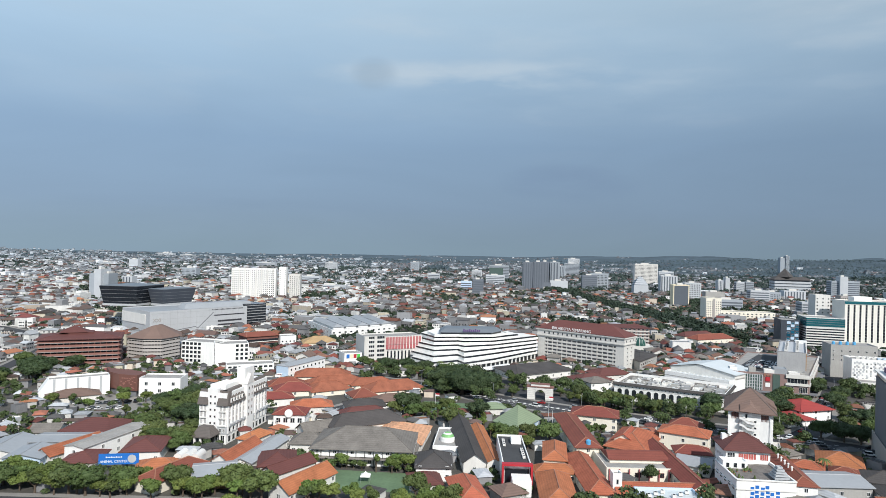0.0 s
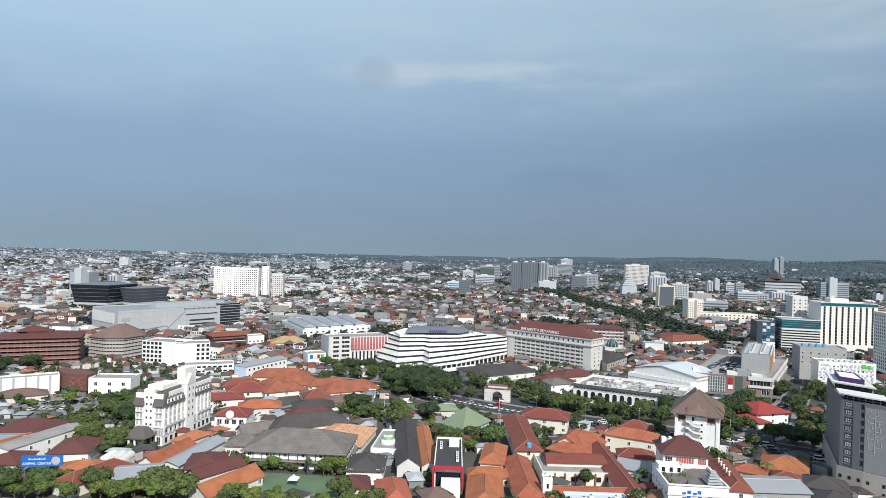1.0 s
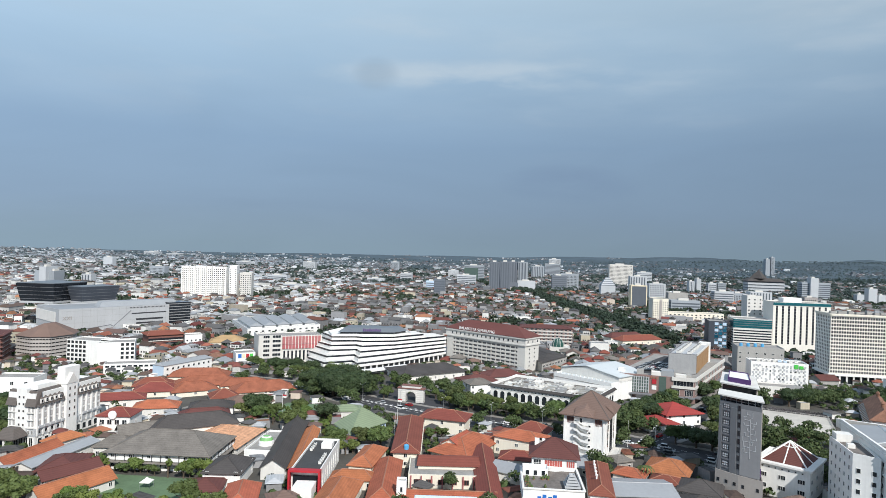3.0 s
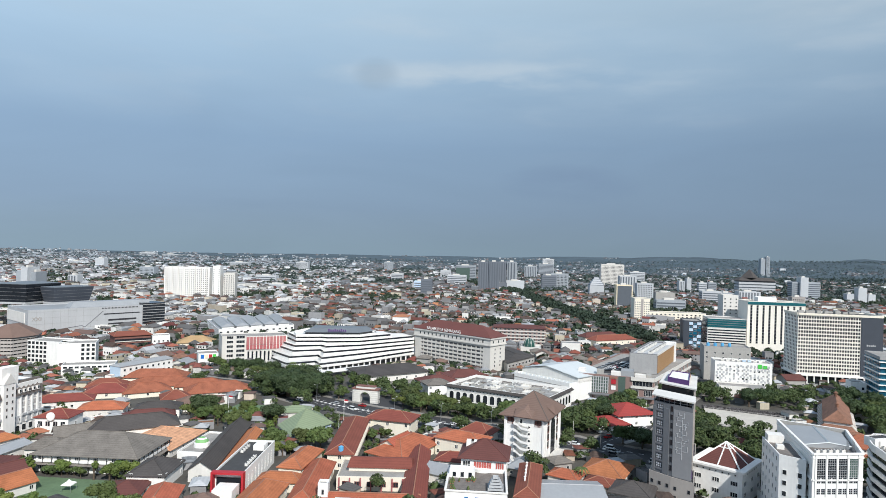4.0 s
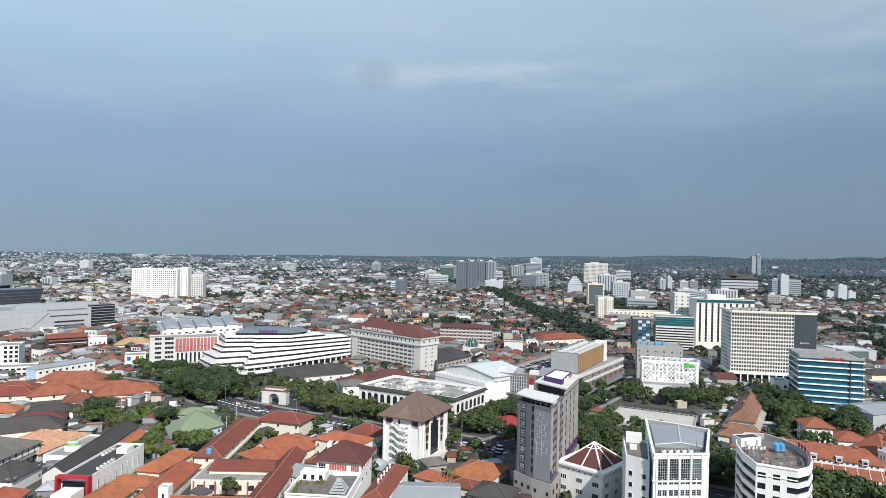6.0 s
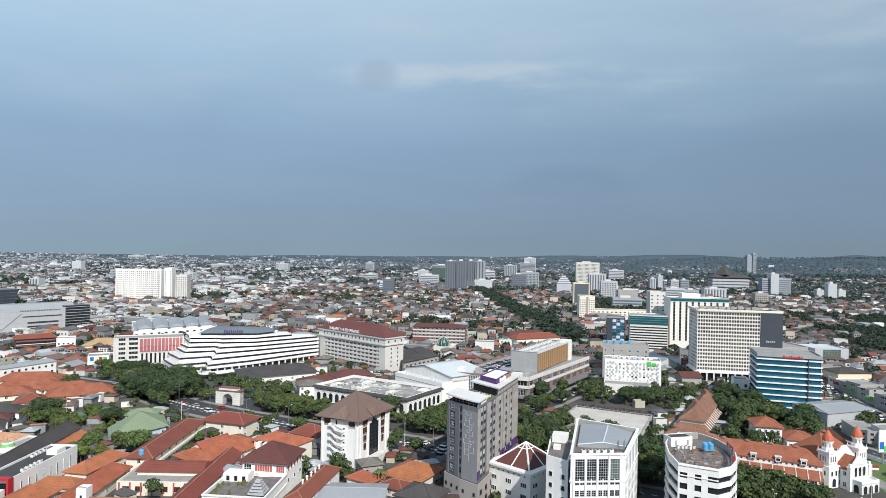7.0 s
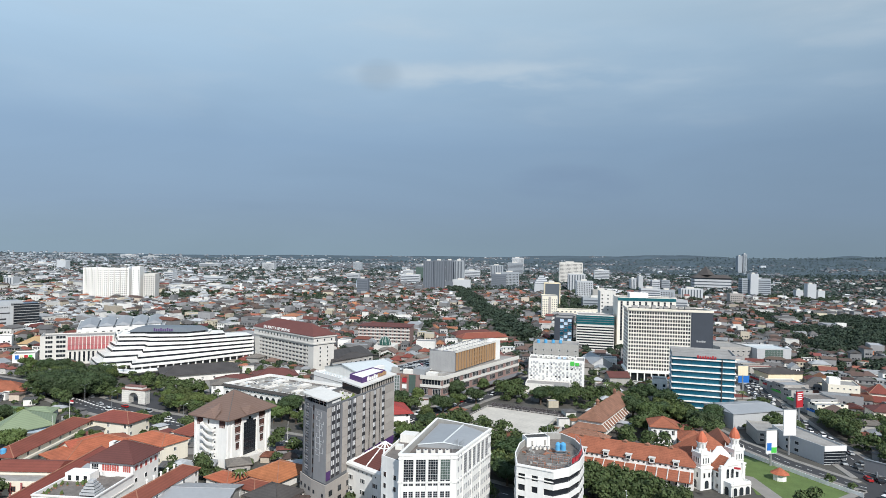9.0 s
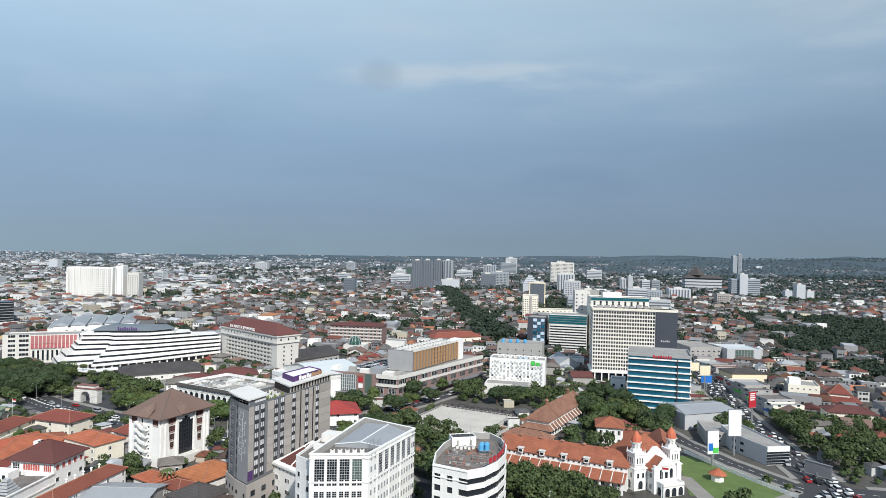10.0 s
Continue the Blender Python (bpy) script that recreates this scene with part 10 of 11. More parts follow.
# close canopy along the near edge of the town
planted([(-114, 216), (-108, 218), (-101, 216), (-98, 203), (-91, 203), (-84, 205), (-80, 212), (-74, 213), (-68, 212), (-71, 201), (-62, 202), (-58, 206), (-52, 203), (-12, 214), (-8, 206), (-3, 209), (2, 207), (-120, 206), (-110, 203), (-17, 205)], ["bright", "broad2", "bright", "round2"], 0.8, 1.05)
planted([(-50, 213), (-44, 211), (-47, 205), (-39, 205), (-33, 211), (-26, 207), (-30, 204)], ["bright", "bright", "round"], 0.7, 0.95)
planted([(34, 368), (29, 361), (66, 362), (71, 356), (77, 359), (63, 373), (82, 366)], ["round2", "round", "bright"], 0.65, 0.9)
# trees and shrubs round the open yard before the white hall
planted([(-200, 298), (-193, 300), (-186, 297), (-179, 301), (-172, 297), (-165, 300), (-158, 302), (-150, 303), (-206, 306), (-203, 316), (-196, 322), (-170, 322), (-162, 330), (-182, 312), (-176, 334), (-190, 336), (-155, 316)], ["small", "round", "bright", "small"], 0.7, 1.05)
# dark trees along the side street, by the crossing and between the large roofs
planted([(212, 362), (206, 340), (196, 318), (200, 306), (188, 284), (180, 292), (222, 388), (234, 420), (168, 306), (163, 325), (139, 343), (222, 372), (232, 384), (208, 327), (216, 314), (175, 330), (184, 350), (190, 372), (200, 392)], ["broad", "broad", "round2"], 0.8, 1.05)
planted([(268, 386), (278, 389), (326, 392), (335, 383), (319, 353), (326, 360), (339, 347), (346, 352), (344, 339), (333, 352), (337, 360), (245, 284), (252, 290), (255, 277), (241, 262), (248, 268), (238, 275), (-1, 301), (-24, 322), (12, 316), (43, 281), (330, 372), (310, 366)], ["broad", "broad", "broad2"], 0.85, 1.15)


# street trees on both sides of the main road
for p, t in resample(ROADS["main_road"][0][3:16], 10.0):
    for side in (-1, 1):
        c = p + Vector((-t.y, t.x)) * side * (9.5 + 2.6) + t * random.uniform(-2, 2)
        if random.random() < 0.66 and not (26 < c.x < 74 and 325 < c.y < 372) and free(np.array([c.x]), np.array([c.y]), 0.8)[0] and not any((c.x - a) ** 2 + (c.y - b) ** 2 < 9 for a, b in tree_spots):
            if len(bpy.data.objects) and sum(1 for o in bpy.data.objects if o.name.startswith("tree")) < 285:
                tree(random.choice(("round", "round2", "round2", "broad2")), c.x, c.y, random.uniform(0.55, 0.85))
            else:
                more_trees.append((c.x, c.y))
                tree_spots.append((c.x, c.y))


def palm(x, y, h=6.5):
    root = thing("palm", x, y, "palm with arching fronds", "palm", "palms of the town")
    bm = bmesh.new()
    stick(bm, (x, y, 0), (x + 0.3, y, h), 0.22, 6, 0, 0.15)
    part("trunk", bm, M_BARK, root)
    for k in range(11):
        bm = bmesh.new()
        a = 2 * math.pi * k / 11
        prev = None
        for j in range(6):
            r, z = 0.62 * j, h + 0.55 * j - 0.16 * j * j
            w = 0.42 * (1 - abs(j - 2) / 4.5)
            row = [bm.verts.new((x + 0.3 + r * math.cos(a) + w * s * math.sin(a), y + r * math.sin(a) - w * s * math.cos(a), z - 0.15 * abs(s))) for s in (-1, 0, 1)]
            if prev:
                bm.faces.new((prev[0], row[0], row[1], prev[1]))
                bm.faces.new((prev[1], row[1], row[2], prev[2]))
            prev = row
        part("frond", bm, M_LEAF, root)


for x, y, h in ((146, 252, 6), (306, 396, 11), (352, 388, 9), (381, 392, 9), (-10, 436, 7), (8, 428, 7), (-2, 433, 7), (-134, 286, 7), (-118, 292, 6)):
    palm(x, y, h)


# ---- vehicles ----
def car_meshes(kind):
    L, W, H = {"car": (4.3, 1.75, 1.5), "van": (4.6, 1.8, 1.9)}[kind]
    bm = bmesh.new()
    prof = [(-L / 2, 0.3), (L / 2, 0.3), (L / 2, 0.75), (L * 0.28, 0.95), (-L * 0.48, 0.98), (-L / 2, 0.8)]
    for s in (-1, 1):
        f = bm.faces.new([bm.verts.new((x, s * W / 2, z)) for x, z in (prof if s < 0 else prof[::-1])])
    vs = list(bm.verts)
    n = len(prof)
    for i in range(n):
        a, b = vs[i], vs[(i + 1) % n]
        c, d = vs[n + (n - 1 - (i + 1) % n)], vs[n + (n - 1 - i)]
        bm.faces.new((b, a, d, c))
    x0, x1, k = -L * 0.46, L * 0.24, 0.5 if kind == "car" else 0.3
    prism(bm, [Vector((x0 + k * 0.8, -W * 0.40)), Vector((x1 - k, -W * 0.40)), Vector((x1 - k, W * 0.40)), Vector((x0 + k * 0.8, W * 0.40))], H - 0.12, H)
    body = bpy.data.meshes.new("body")
    bmesh.ops.recalc_face_normals(bm, faces=bm.faces)
    bm.to_mesh(body)
    bm.free()
    bm = bmesh.new()
    prism(bm, [Vector((x0, -W * 0.47)), Vector((x1, -W * 0.47)), Vector((x1, W * 0.47)), Vector((x0, W * 0.47))], 0.94, H - 0.1, 0, [Vector((x0 + k * 0.8, -W * 0.41)), Vector((x1 - k, -W * 0.41)), Vector((x1 - k, W * 0.41)), Vector((x0 + k * 0.8, W * 0.41))])
    glass = bpy.data.meshes.new("glazing")
    bm.to_mesh(glass)
    bm.free()
    glass.materials.append(M_BLACKG)
    return body, glass, L, W


bm = bmesh.new()
for i in range(10):
    a0, a1 = 2 * math.pi * i / 10, 2 * math.pi * (i + 1) / 10
    bm.faces.new([bm.verts.new((0.32 * math.cos(a), s, 0.32 + 0.32 * math.sin(a))) for a, s in ((a0, -0.11), (a1, -0.11), (a1, 0.11), (a0, 0.11))])
for s in (-0.11, 0.11):
    bm.faces.new([bm.verts.new((0.32 * math.cos(2 * math.pi * i / 10), s, 0.32 + 0.32 * math.sin(2 * math.pi * i / 10))) for i in range(10)])
WHEEL = bpy.data.meshes.new("wheel")
bm.to_mesh(WHEEL)
bm.free()
WHEEL.materials.append(M_TYRE)
CARS = []
for kind in ("car", "van"):
    body, glass, L, W = car_meshes(kind)
    for k, paint in enumerate(CAR_PAINT):
        me = body.copy()
        me.materials.clear()
        me.materials.append(paint)
        CARS.append((kind, ("white", "silver", "black", "red", "grey")[k], me, glass, L, W))


def car(x, y, ang, which, z=0.07):
    kind, colour, body, glass, L, W = CARS[which % 10]
    root = thing("car", x, y, colour + (" hatchback" if kind == "car" else " people carrier") + " on the asphalt", "car", "cars on the roads", z=z)
    root.rotation_euler = (0, 0, ang)
    for nm, me in (("body", body), ("glazing", glass)):
        ob = new(nm, me)
        ob.parent = root
    for sx in (-1, 1):
        for sy in (-1, 1):
            ob = new("wheel", WHEEL)
            ob.parent = root
            ob.location = (sx * L * 0.31, sy * (W / 2 - 0.1), 0)


random.seed(5)
PICK = (0, 0, 5, 1, 6, 2, 7, 4, 9, 3, 0, 5)
for name, lo, hi, step in (("main_road", 3, 17, 19.0), ("straight_road", 0, 6, 8.5), ("mall_street", 0, 4, 15.0)):
    line, width = ROADS[name]
    for p, t in resample(line[lo:hi + 1], step):
        for lane in (-0.33, -0.12, 0.12, 0.33) if width > 12 else (-0.25, 0.25):
            if random.random() < (0.42 if name == "main_road" else 0.66):
                c = p + t * random.uniform(-3, 3) + Vector((-t.y, t.x)) * lane * width
                if c.y < 560:
                    car(c.x, c.y, math.atan2(t.y, t.x) + (math.pi if lane > 0 else 0), random.choice(PICK), ROAD_Z[name] + 0.01)
for k in range(9):
    car(210 + 2.9 * k * 0.62, 366 + 2.9 * k, radians(10), random.choice(PICK))
for k in range(10):
    car(40 + 3.0 * k, 418 + 1.9 * k, radians(125), random.choice(PICK))
for k in range(14):                                     # cars left about the open yard
    car(-196 + 4.6 * (k % 7) + 2.0 * (k // 7), 308 + 1.3 * (k % 7) + 14 * (k // 7), radians(75 + 8 * (k % 3)), random.choice(PICK))
for k in range(44):                                     # on the mall's parking roof
    i, j = k % 11, k // 11
    car(187.5 + 0.0 + i * 3.1 * 0.52 + j * 4.9, 408.5 + i * 3.1 * 0.86 - j * 1.6, radians(-17 + 180 * (j % 2)), random.choice(PICK), z=14.0)

# motorcycles parked in a dense crowd by the deck
verts, faces = [], []
rng = np.random.default_rng(4)
for k in range(420):
    s = rng.uniform(0, 1)
    a, b = np.array((238, 376)), np.array((277, 359))
    c = a + (b - a) * s + np.array((0.33, 0.94)) * rng.uniform(0.5, 9.5)
    an = rng.uniform(-0.3, 0.3) + 1.2
    for dx, dz0, dz1, hw in ((0.0, 0.35, 0.85, 0.75), (0.55, 0.0, 0.55, 0.28), (-0.55, 0.0, 0.55, 0.28), (0.45, 0.8, 1.1, 0.12)):
        b0 = len(verts)
        for z in (dz0, dz1):
            for u, v in ((dx - hw, -0.17), (dx + hw, -0.17), (dx + hw, 0.17), (dx - hw, 0.17)):
                verts.append((c[0] + u * math.cos(an) - v * math.sin(an), c[1] + u * math.sin(an) + v * math.cos(an), z + 0.02))
        faces += [(b0, b0 + 1, b0 + 5, b0 + 4), (b0 + 1, b0 + 2, b0 + 6, b0 + 5), (b0 + 2, b0 + 3, b0 + 7, b0 + 6), (b0 + 3, b0, b0 + 4, b0 + 7), (b0 + 4, b0 + 5, b0 + 6, b0 + 7)]
me = bpy.data.meshes.new("motorcycles")
me.from_pydata(verts, [], faces)
me.materials.append(mat("motorcycle_paint", (0.10, 0.09, 0.09), 0.4, 0.1, rand=0.9, island=True))
tagged(new("motorcycles", me), "dense rows of parked motorcycles", "motorcycles", kind="stuff")


def canopy_tent(x, y, w=3.2):
    """White peaked canopy on four thin posts."""
    root = thing("canopy_tent", x, y, "small white peaked canopy tent on the schoolyard", "tent")
    q = rect(x - w / 2, y - w / 2, 0, w, w)
    for c in q:
        bm = bmesh.new()
        stick(bm, (c.x, c.y, 0.06), (c.x, c.y, 2.4), 0.05, 5)
        part("post", bm, M_STEEL, root)
    bm = bmesh.new()
    prism(bm, inset(q, -0.15), 2.3, 2.55)
    prism(bm, inset(q, -0.1), 2.55, 3.3, 0, inset(q, w * 0.32))
    prism(bm, inset(q, w * 0.33), 3.3, 4.0, 0, inset(q, w * 0.485))
    part("canopy", bm, M_WHITE, root)


canopy_tent(-31, 228)


# ---- street lamps and flagpoles ----
for p, t in resample(ROADS["main_road"][0][4:15], 26.0):
    root = thing("street_lamp", p.x, p.y, "grey double-armed street lamp on the median", "street lamp", "street lamps on the median")
    bm = bmesh.new()
    stick(bm, (p.x, p.y, 0), (p.x, p.y, 9.0), 0.12, 6, 0, 0.08)
    part("pole", bm, M_STEEL, root)
    for s in (-1, 1):
        bm = bmesh.new()
        q = p + Vector((-t.y, t.x)) * 2.0 * s
        stick(bm, (p.x, p.y, 8.9), (q.x, q.y, 9.4), 0.06, 5)
        arm = part("arm", bm, M_STEEL, root)
        bm = bmesh.new()
        box(bm, q.x, q.y, 9.3, 0.5, 0.3, 0.16, math.degrees(math.atan2(t.y, t.x)))
        part("lamp_head", bm, M_WHITE2, arm)
for x, y, h in ((-9, 316, 13), (47, 312, 14), (47, 300, 10), (315, 246, 15), (151, 296, 12)):
    root = thing("flagpole", x, y, "thin white flagpole on a base", "flagpole")
    bm = bmesh.new()
    stick(bm, (x, y, 0), (x, y, h), 0.11, 6, 0, 0.06)
    part("pole", bm, M_WHITE, root)
    if h > 12:
        bm = bmesh.new()
        prism(bm, pts(x + 0.05, y, x + 2.0, y - 0.5, x + 2.0, y - 0.44, x + 0.05, y + 0.06), h - 0.8, h - 0.1)
        part("red_stripe", bm, M_RED, root)
        bm = bmesh.new()
        prism(bm, pts(x + 0.05, y, x + 2.0, y - 0.5, x + 2.0, y - 0.44, x + 0.05, y + 0.06), h - 1.5, h - 0.8)
        part("white_stripe", bm, M_WHITE, root)

# ---- small houses of the town ----
RF = [mat("roofs_" + n, c, 0.88, 0.16, 0.1, 0.8, rand=0.42, island=True, hue=h, courses=0.5) for n, c, h in (("red", (0.170, 0.062, 0.046), 0.014), ("brown", (0.100, 0.068, 0.056), 0.016), ("grey", (0.098, 0.094, 0.092), 0.012), ("metal", (0.33, 0.34, 0.35), 0.0), ("orange", (0.29, 0.115, 0.066), 0.012))]
WL = [mat("house_walls_" + n, c, 0.85, 0.12, 0.2, 1.2, rand=0.30, island=True, hue=h, streak=0.08) for n, c, h in (("white", (0.66, 0.65, 0.62), 0.0), ("cream", (0.50, 0.44, 0.35), 0.02), ("grey", (0.25, 0.25, 0.255), 0.0))]
TOWN = RF + WL + [M_GLASSI]
# distance haze is mixed into both sets: bluer, flatter colours, the second set more
HAZED_TOWN = [mat("far_" + n, c, 0.9, 0.12, 0.05, 0.3, rand=0.45, island=True, hue=h) for n, c, h in (("roof_red", (0.150, 0.075, 0.062), 0.012), ("roof_brown", (0.115, 0.098, 0.092), 0.014), ("roof_grey", (0.125, 0.130, 0.136), 0.0), ("roof_metal", (0.33, 0.35, 0.37), 0.0), ("roof_clay", (0.20, 0.110, 0.082), 0.01), ("wall_white", (0.58, 0.59, 0.60), 0.0), ("wall_cream", (0.40, 0.38, 0.35), 0.015), ("wall_grey", (0.19, 0.20, 0.215), 0.0))] + [M_GLASSI]
HAZED_RIDGES = [mat("ridge_" + n, c, 0.9, 0.10, 0.05, 0.3, rand=0.45, island=True) for n, c in (("roof_red", (0.125, 0.092, 0.090)), ("roof_brown", (0.118, 0.122, 0.132)), ("roof_grey", (0.122, 0.138, 0.154)), ("roof_metal", (0.26, 0.29, 0.32)), ("roof_clay", (0.15, 0.112, 0.104)), ("wall_white", (0.44, 0.47, 0.50)), ("wall_cream", (0.31, 0.32, 0.33)), ("wall_grey", (0.14, 0.16, 0.18)))] + [M_GLASSI]


def town(name, xs, ys, ang, w, d, h, rise, flat, roof_i, wall_i, label, detail=True, mats=TOWN, gable=None):
    """Many small houses in one piece: walls, roofs with eaves, and window openings as set-in dark panes."""
    n = len(xs)
    c, s = np.cos(ang), np.sin(ang)
    ground_z = np.array([land_height(a, b) if b > 2000 else 0.0 for a, b in zip(xs, ys)])

    def put(u, v, z):
        return np.stack([xs + c * u - s * v, ys + s * u + c * v, z + ground_z], 1)

    V, F, MI = [], [], []

    def quads(p, mi):
        """p: corner arrays of one quad for every house."""
        base = sum(len(q) for q in V)
        V.append(np.stack(p, 1).reshape(-1, 3))
        F.append(base + np.arange(len(p[0]) * 4).reshape(-1, 4))
        MI.append(np.broadcast_to(mi, len(p[0])).copy())

    hw, hd, z0 = w / 2, d / 2, np.zeros(n)
    corner = [(-hw, -hd), (hw, -hd), (hw, hd), (-hw, hd)]
    # walls and roof share corners inside one house so that each is one island
    base = 0
    wall = np.stack([put(u, v, z) for z in (z0, h) for u, v in corner], 1)
    V.append(wall.reshape(-1, 3))
    f = np.array([(0, 1, 5, 4), (1, 2, 6, 5), (2, 3, 7, 6), (3, 0, 4, 7)])
    F.append((np.arange(n)[:, None, None] * 8 + f).reshape(-1, 4))
    MI.append(np.repeat(5 + wall_i, 4))
    base = n * 8
    o = np.where(flat, -0.15, 0.55)
    ew, ed = hw + o, hd + o
    gable = np.zeros(n, bool) if gable is None else gable & ~flat
    r = np.where(flat, 0.25, np.where(gable, 0.0, np.minimum(ed * 0.95, ew * 0.9)))
    rz = np.where(flat, h - 0.5, h + rise)
    zz = np.where(flat, h - 0.5, h - 0.1)
    roof = np.stack([put(-ew, -ed, zz), put(ew, -ed, zz), put(ew, ed, zz), put(-ew, ed, zz), put(-ew + r, z0, rz), put(ew - r, z0, rz)], 1)
    V.append(roof.reshape(-1, 3))
    f = np.array([(0, 1, 5, 4), (2, 3, 4, 5), (1, 2, 5, 5), (3, 0, 4, 4)])
    F.append(base + (np.arange(n)[:, None, None] * 6 + f).reshape(-1, 4))
    MI.append(np.repeat(roof_i, 4))
    base += n * 6
    m = np.nonzero(gable)[0]                            # the triangles of wall under the gables
    if len(m):
        peak = h + rise * hd / ed * 0.97
        for side in (-1, 1):
            tri = np.stack([put(side * hw, -hd, h - 0.1)[m], put(side * hw, hd, h - 0.1)[m], put(side * hw, z0, peak)[m]], 1)
            V.append(tri.reshape(-1, 3))
            i3 = base + np.arange(len(m))[:, None] * 3
            F.append(i3 + np.array([(0, 1, 2, 2)]))
            MI.append(5 + wall_i[m])
            base += len(m) * 3
    if detail:
        for k in (-0.55, 0.05, 0.5):
            for lev in (0, 1):
                m = h > 2.2 + 3.2 * lev
                sel = lambda q: q[m]
                zb = np.full(n, 1.0 + 3.1 * lev)
                u0, u1 = hw * k - 0.6, hw * k + 0.6
                quads([sel(put(u0, -hd - 0.05, zb)), sel(put(u1, -hd - 0.05, zb)), sel(put(u1, -hd - 0.05, zb + 1.3)), sel(put(u0, -hd - 0.05, zb + 1.3))], 8)
                u0, u1 = hd * k - 0.6, hd * k + 0.6
                quads([sel(put(-hw - 0.05, u1, zb)), sel(put(-hw - 0.05, u0, zb)), sel(put(-hw - 0.05, u0, zb + 1.3)), sel(put(-hw - 0.05, u1, zb + 1.3))], 8)
                quads([sel(put(hw + 0.05, u0, zb)), sel(put(hw + 0.05, u1, zb)), sel(put(hw + 0.05, u1, zb + 1.3)), sel(put(hw + 0.05, u0, zb + 1.3))], 8)
    verts, faces, mis = np.concatenate(V), np.concatenate(F), np.concatenate(MI)
    me = bpy.data.meshes.new(name)
    tri = faces[:, 2] == faces[:, 3]
    me.vertices.add(len(verts))
    me.vertices.foreach_set("co", verts.ravel())
    size = np.where(tri, 3, 4)
    start = np.concatenate([[0], np.cumsum(size)[:-1]])
    loops = faces.ravel()[np.stack([np.ones(len(faces), bool), np.ones(len(faces), bool), np.ones(len(faces), bool), ~tri], 1).ravel()]
    me.loops.add(len(loops))
    me.loops.foreach_set("vertex_index", loops.astype(np.int32))
    me.polygons.add(len(faces))
    me.polygons.foreach_set("loop_start", start.astype(np.int32))
    me.polygons.foreach_set("material_index", mis.astype(np.int32))
    me.polygons.foreach_set("use_smooth", np.zeros(len(faces), bool))
    me.update(calc_edges=True)
    me.validate()
    for m in mats:
        me.materials.append(m)
    return tagged(new(name, me), label, "houses", kind="stuff")


rng = np.random.default_rng(12)
BELT = [(80, 1690), (130, 1600), (200, 1440), (228, 1200), (250, 950), (272, 750), (280, 645)]
WOODS = [[(560, 700), (640, 960), (780, 900), (980, 700), (700, 590), (540, 610)], [(640, 600), (560, 540), (520, 500), (600, 470), (720, 560)]]


def wooded(x, y):
    """Which points lie in the ragged woods."""
    hit = np.zeros(np.shape(x), bool)
    for wd in WOODS:
        hit |= inside(wd, x, y)
    where = np.nonzero(hit)[0]
    for i in where:
        hit[i] = noise.noise((x[i] * 0.013, y[i] * 0.013, 3.0)) > -0.22
    return hit


def belt_gap(x, y):
    best = np.full(np.shape(x), 1e9)
    for (ax, ay), (bx, by) in zip(BELT, BELT[1:]):
        dx, dy = bx - ax, by - ay
        t = np.clip(((x - ax) * dx + (y - ay) * dy) / (dx * dx + dy * dy), 0, 1)
        best = np.minimum(best, np.hypot(x - ax - t * dx, y - ay - t * dy))
    return best


def plots(r0, r1, step, jitter):
    """Jittered plots in a sector ahead of the path, between two distances."""
    g = np.arange(-r1 - 300, r1 + 700, step)
    x, y = np.meshgrid(g, np.arange(150, r1, step))
    x, y = x.ravel() + rng.uniform(-jitter, jitter, x.size), y.ravel() + rng.uniform(-jitter, jitter, y.size)
    depth = y
    ok = (depth >= r0) & (depth < r1) & (x > -0.76 * (depth + 20)) & (x < 255 + 0.76 * (depth + 20))
    x, y = x[ok], y[ok]
    ok = belt_gap(x, y) > 16
    ok &= ~wooded(x, y)
    ok &= (y > 480) | ((x > 415) & (y > 325)) | (x < -285) | ((y > 440) & ((x < -85) & (x > -170)))
    near = y < 1300
    ok[near] &= free(x[near], y[near], 4.0)
    # open and leafy pockets
    leafy = np.array([noise.noise((a * 0.006, b * 0.006, 2.0)) + 0.5 * noise.noise((a * 0.02, b * 0.02, 5.0)) for a, b in zip(x, y)])
    return x[ok], y[ok], leafy[ok]


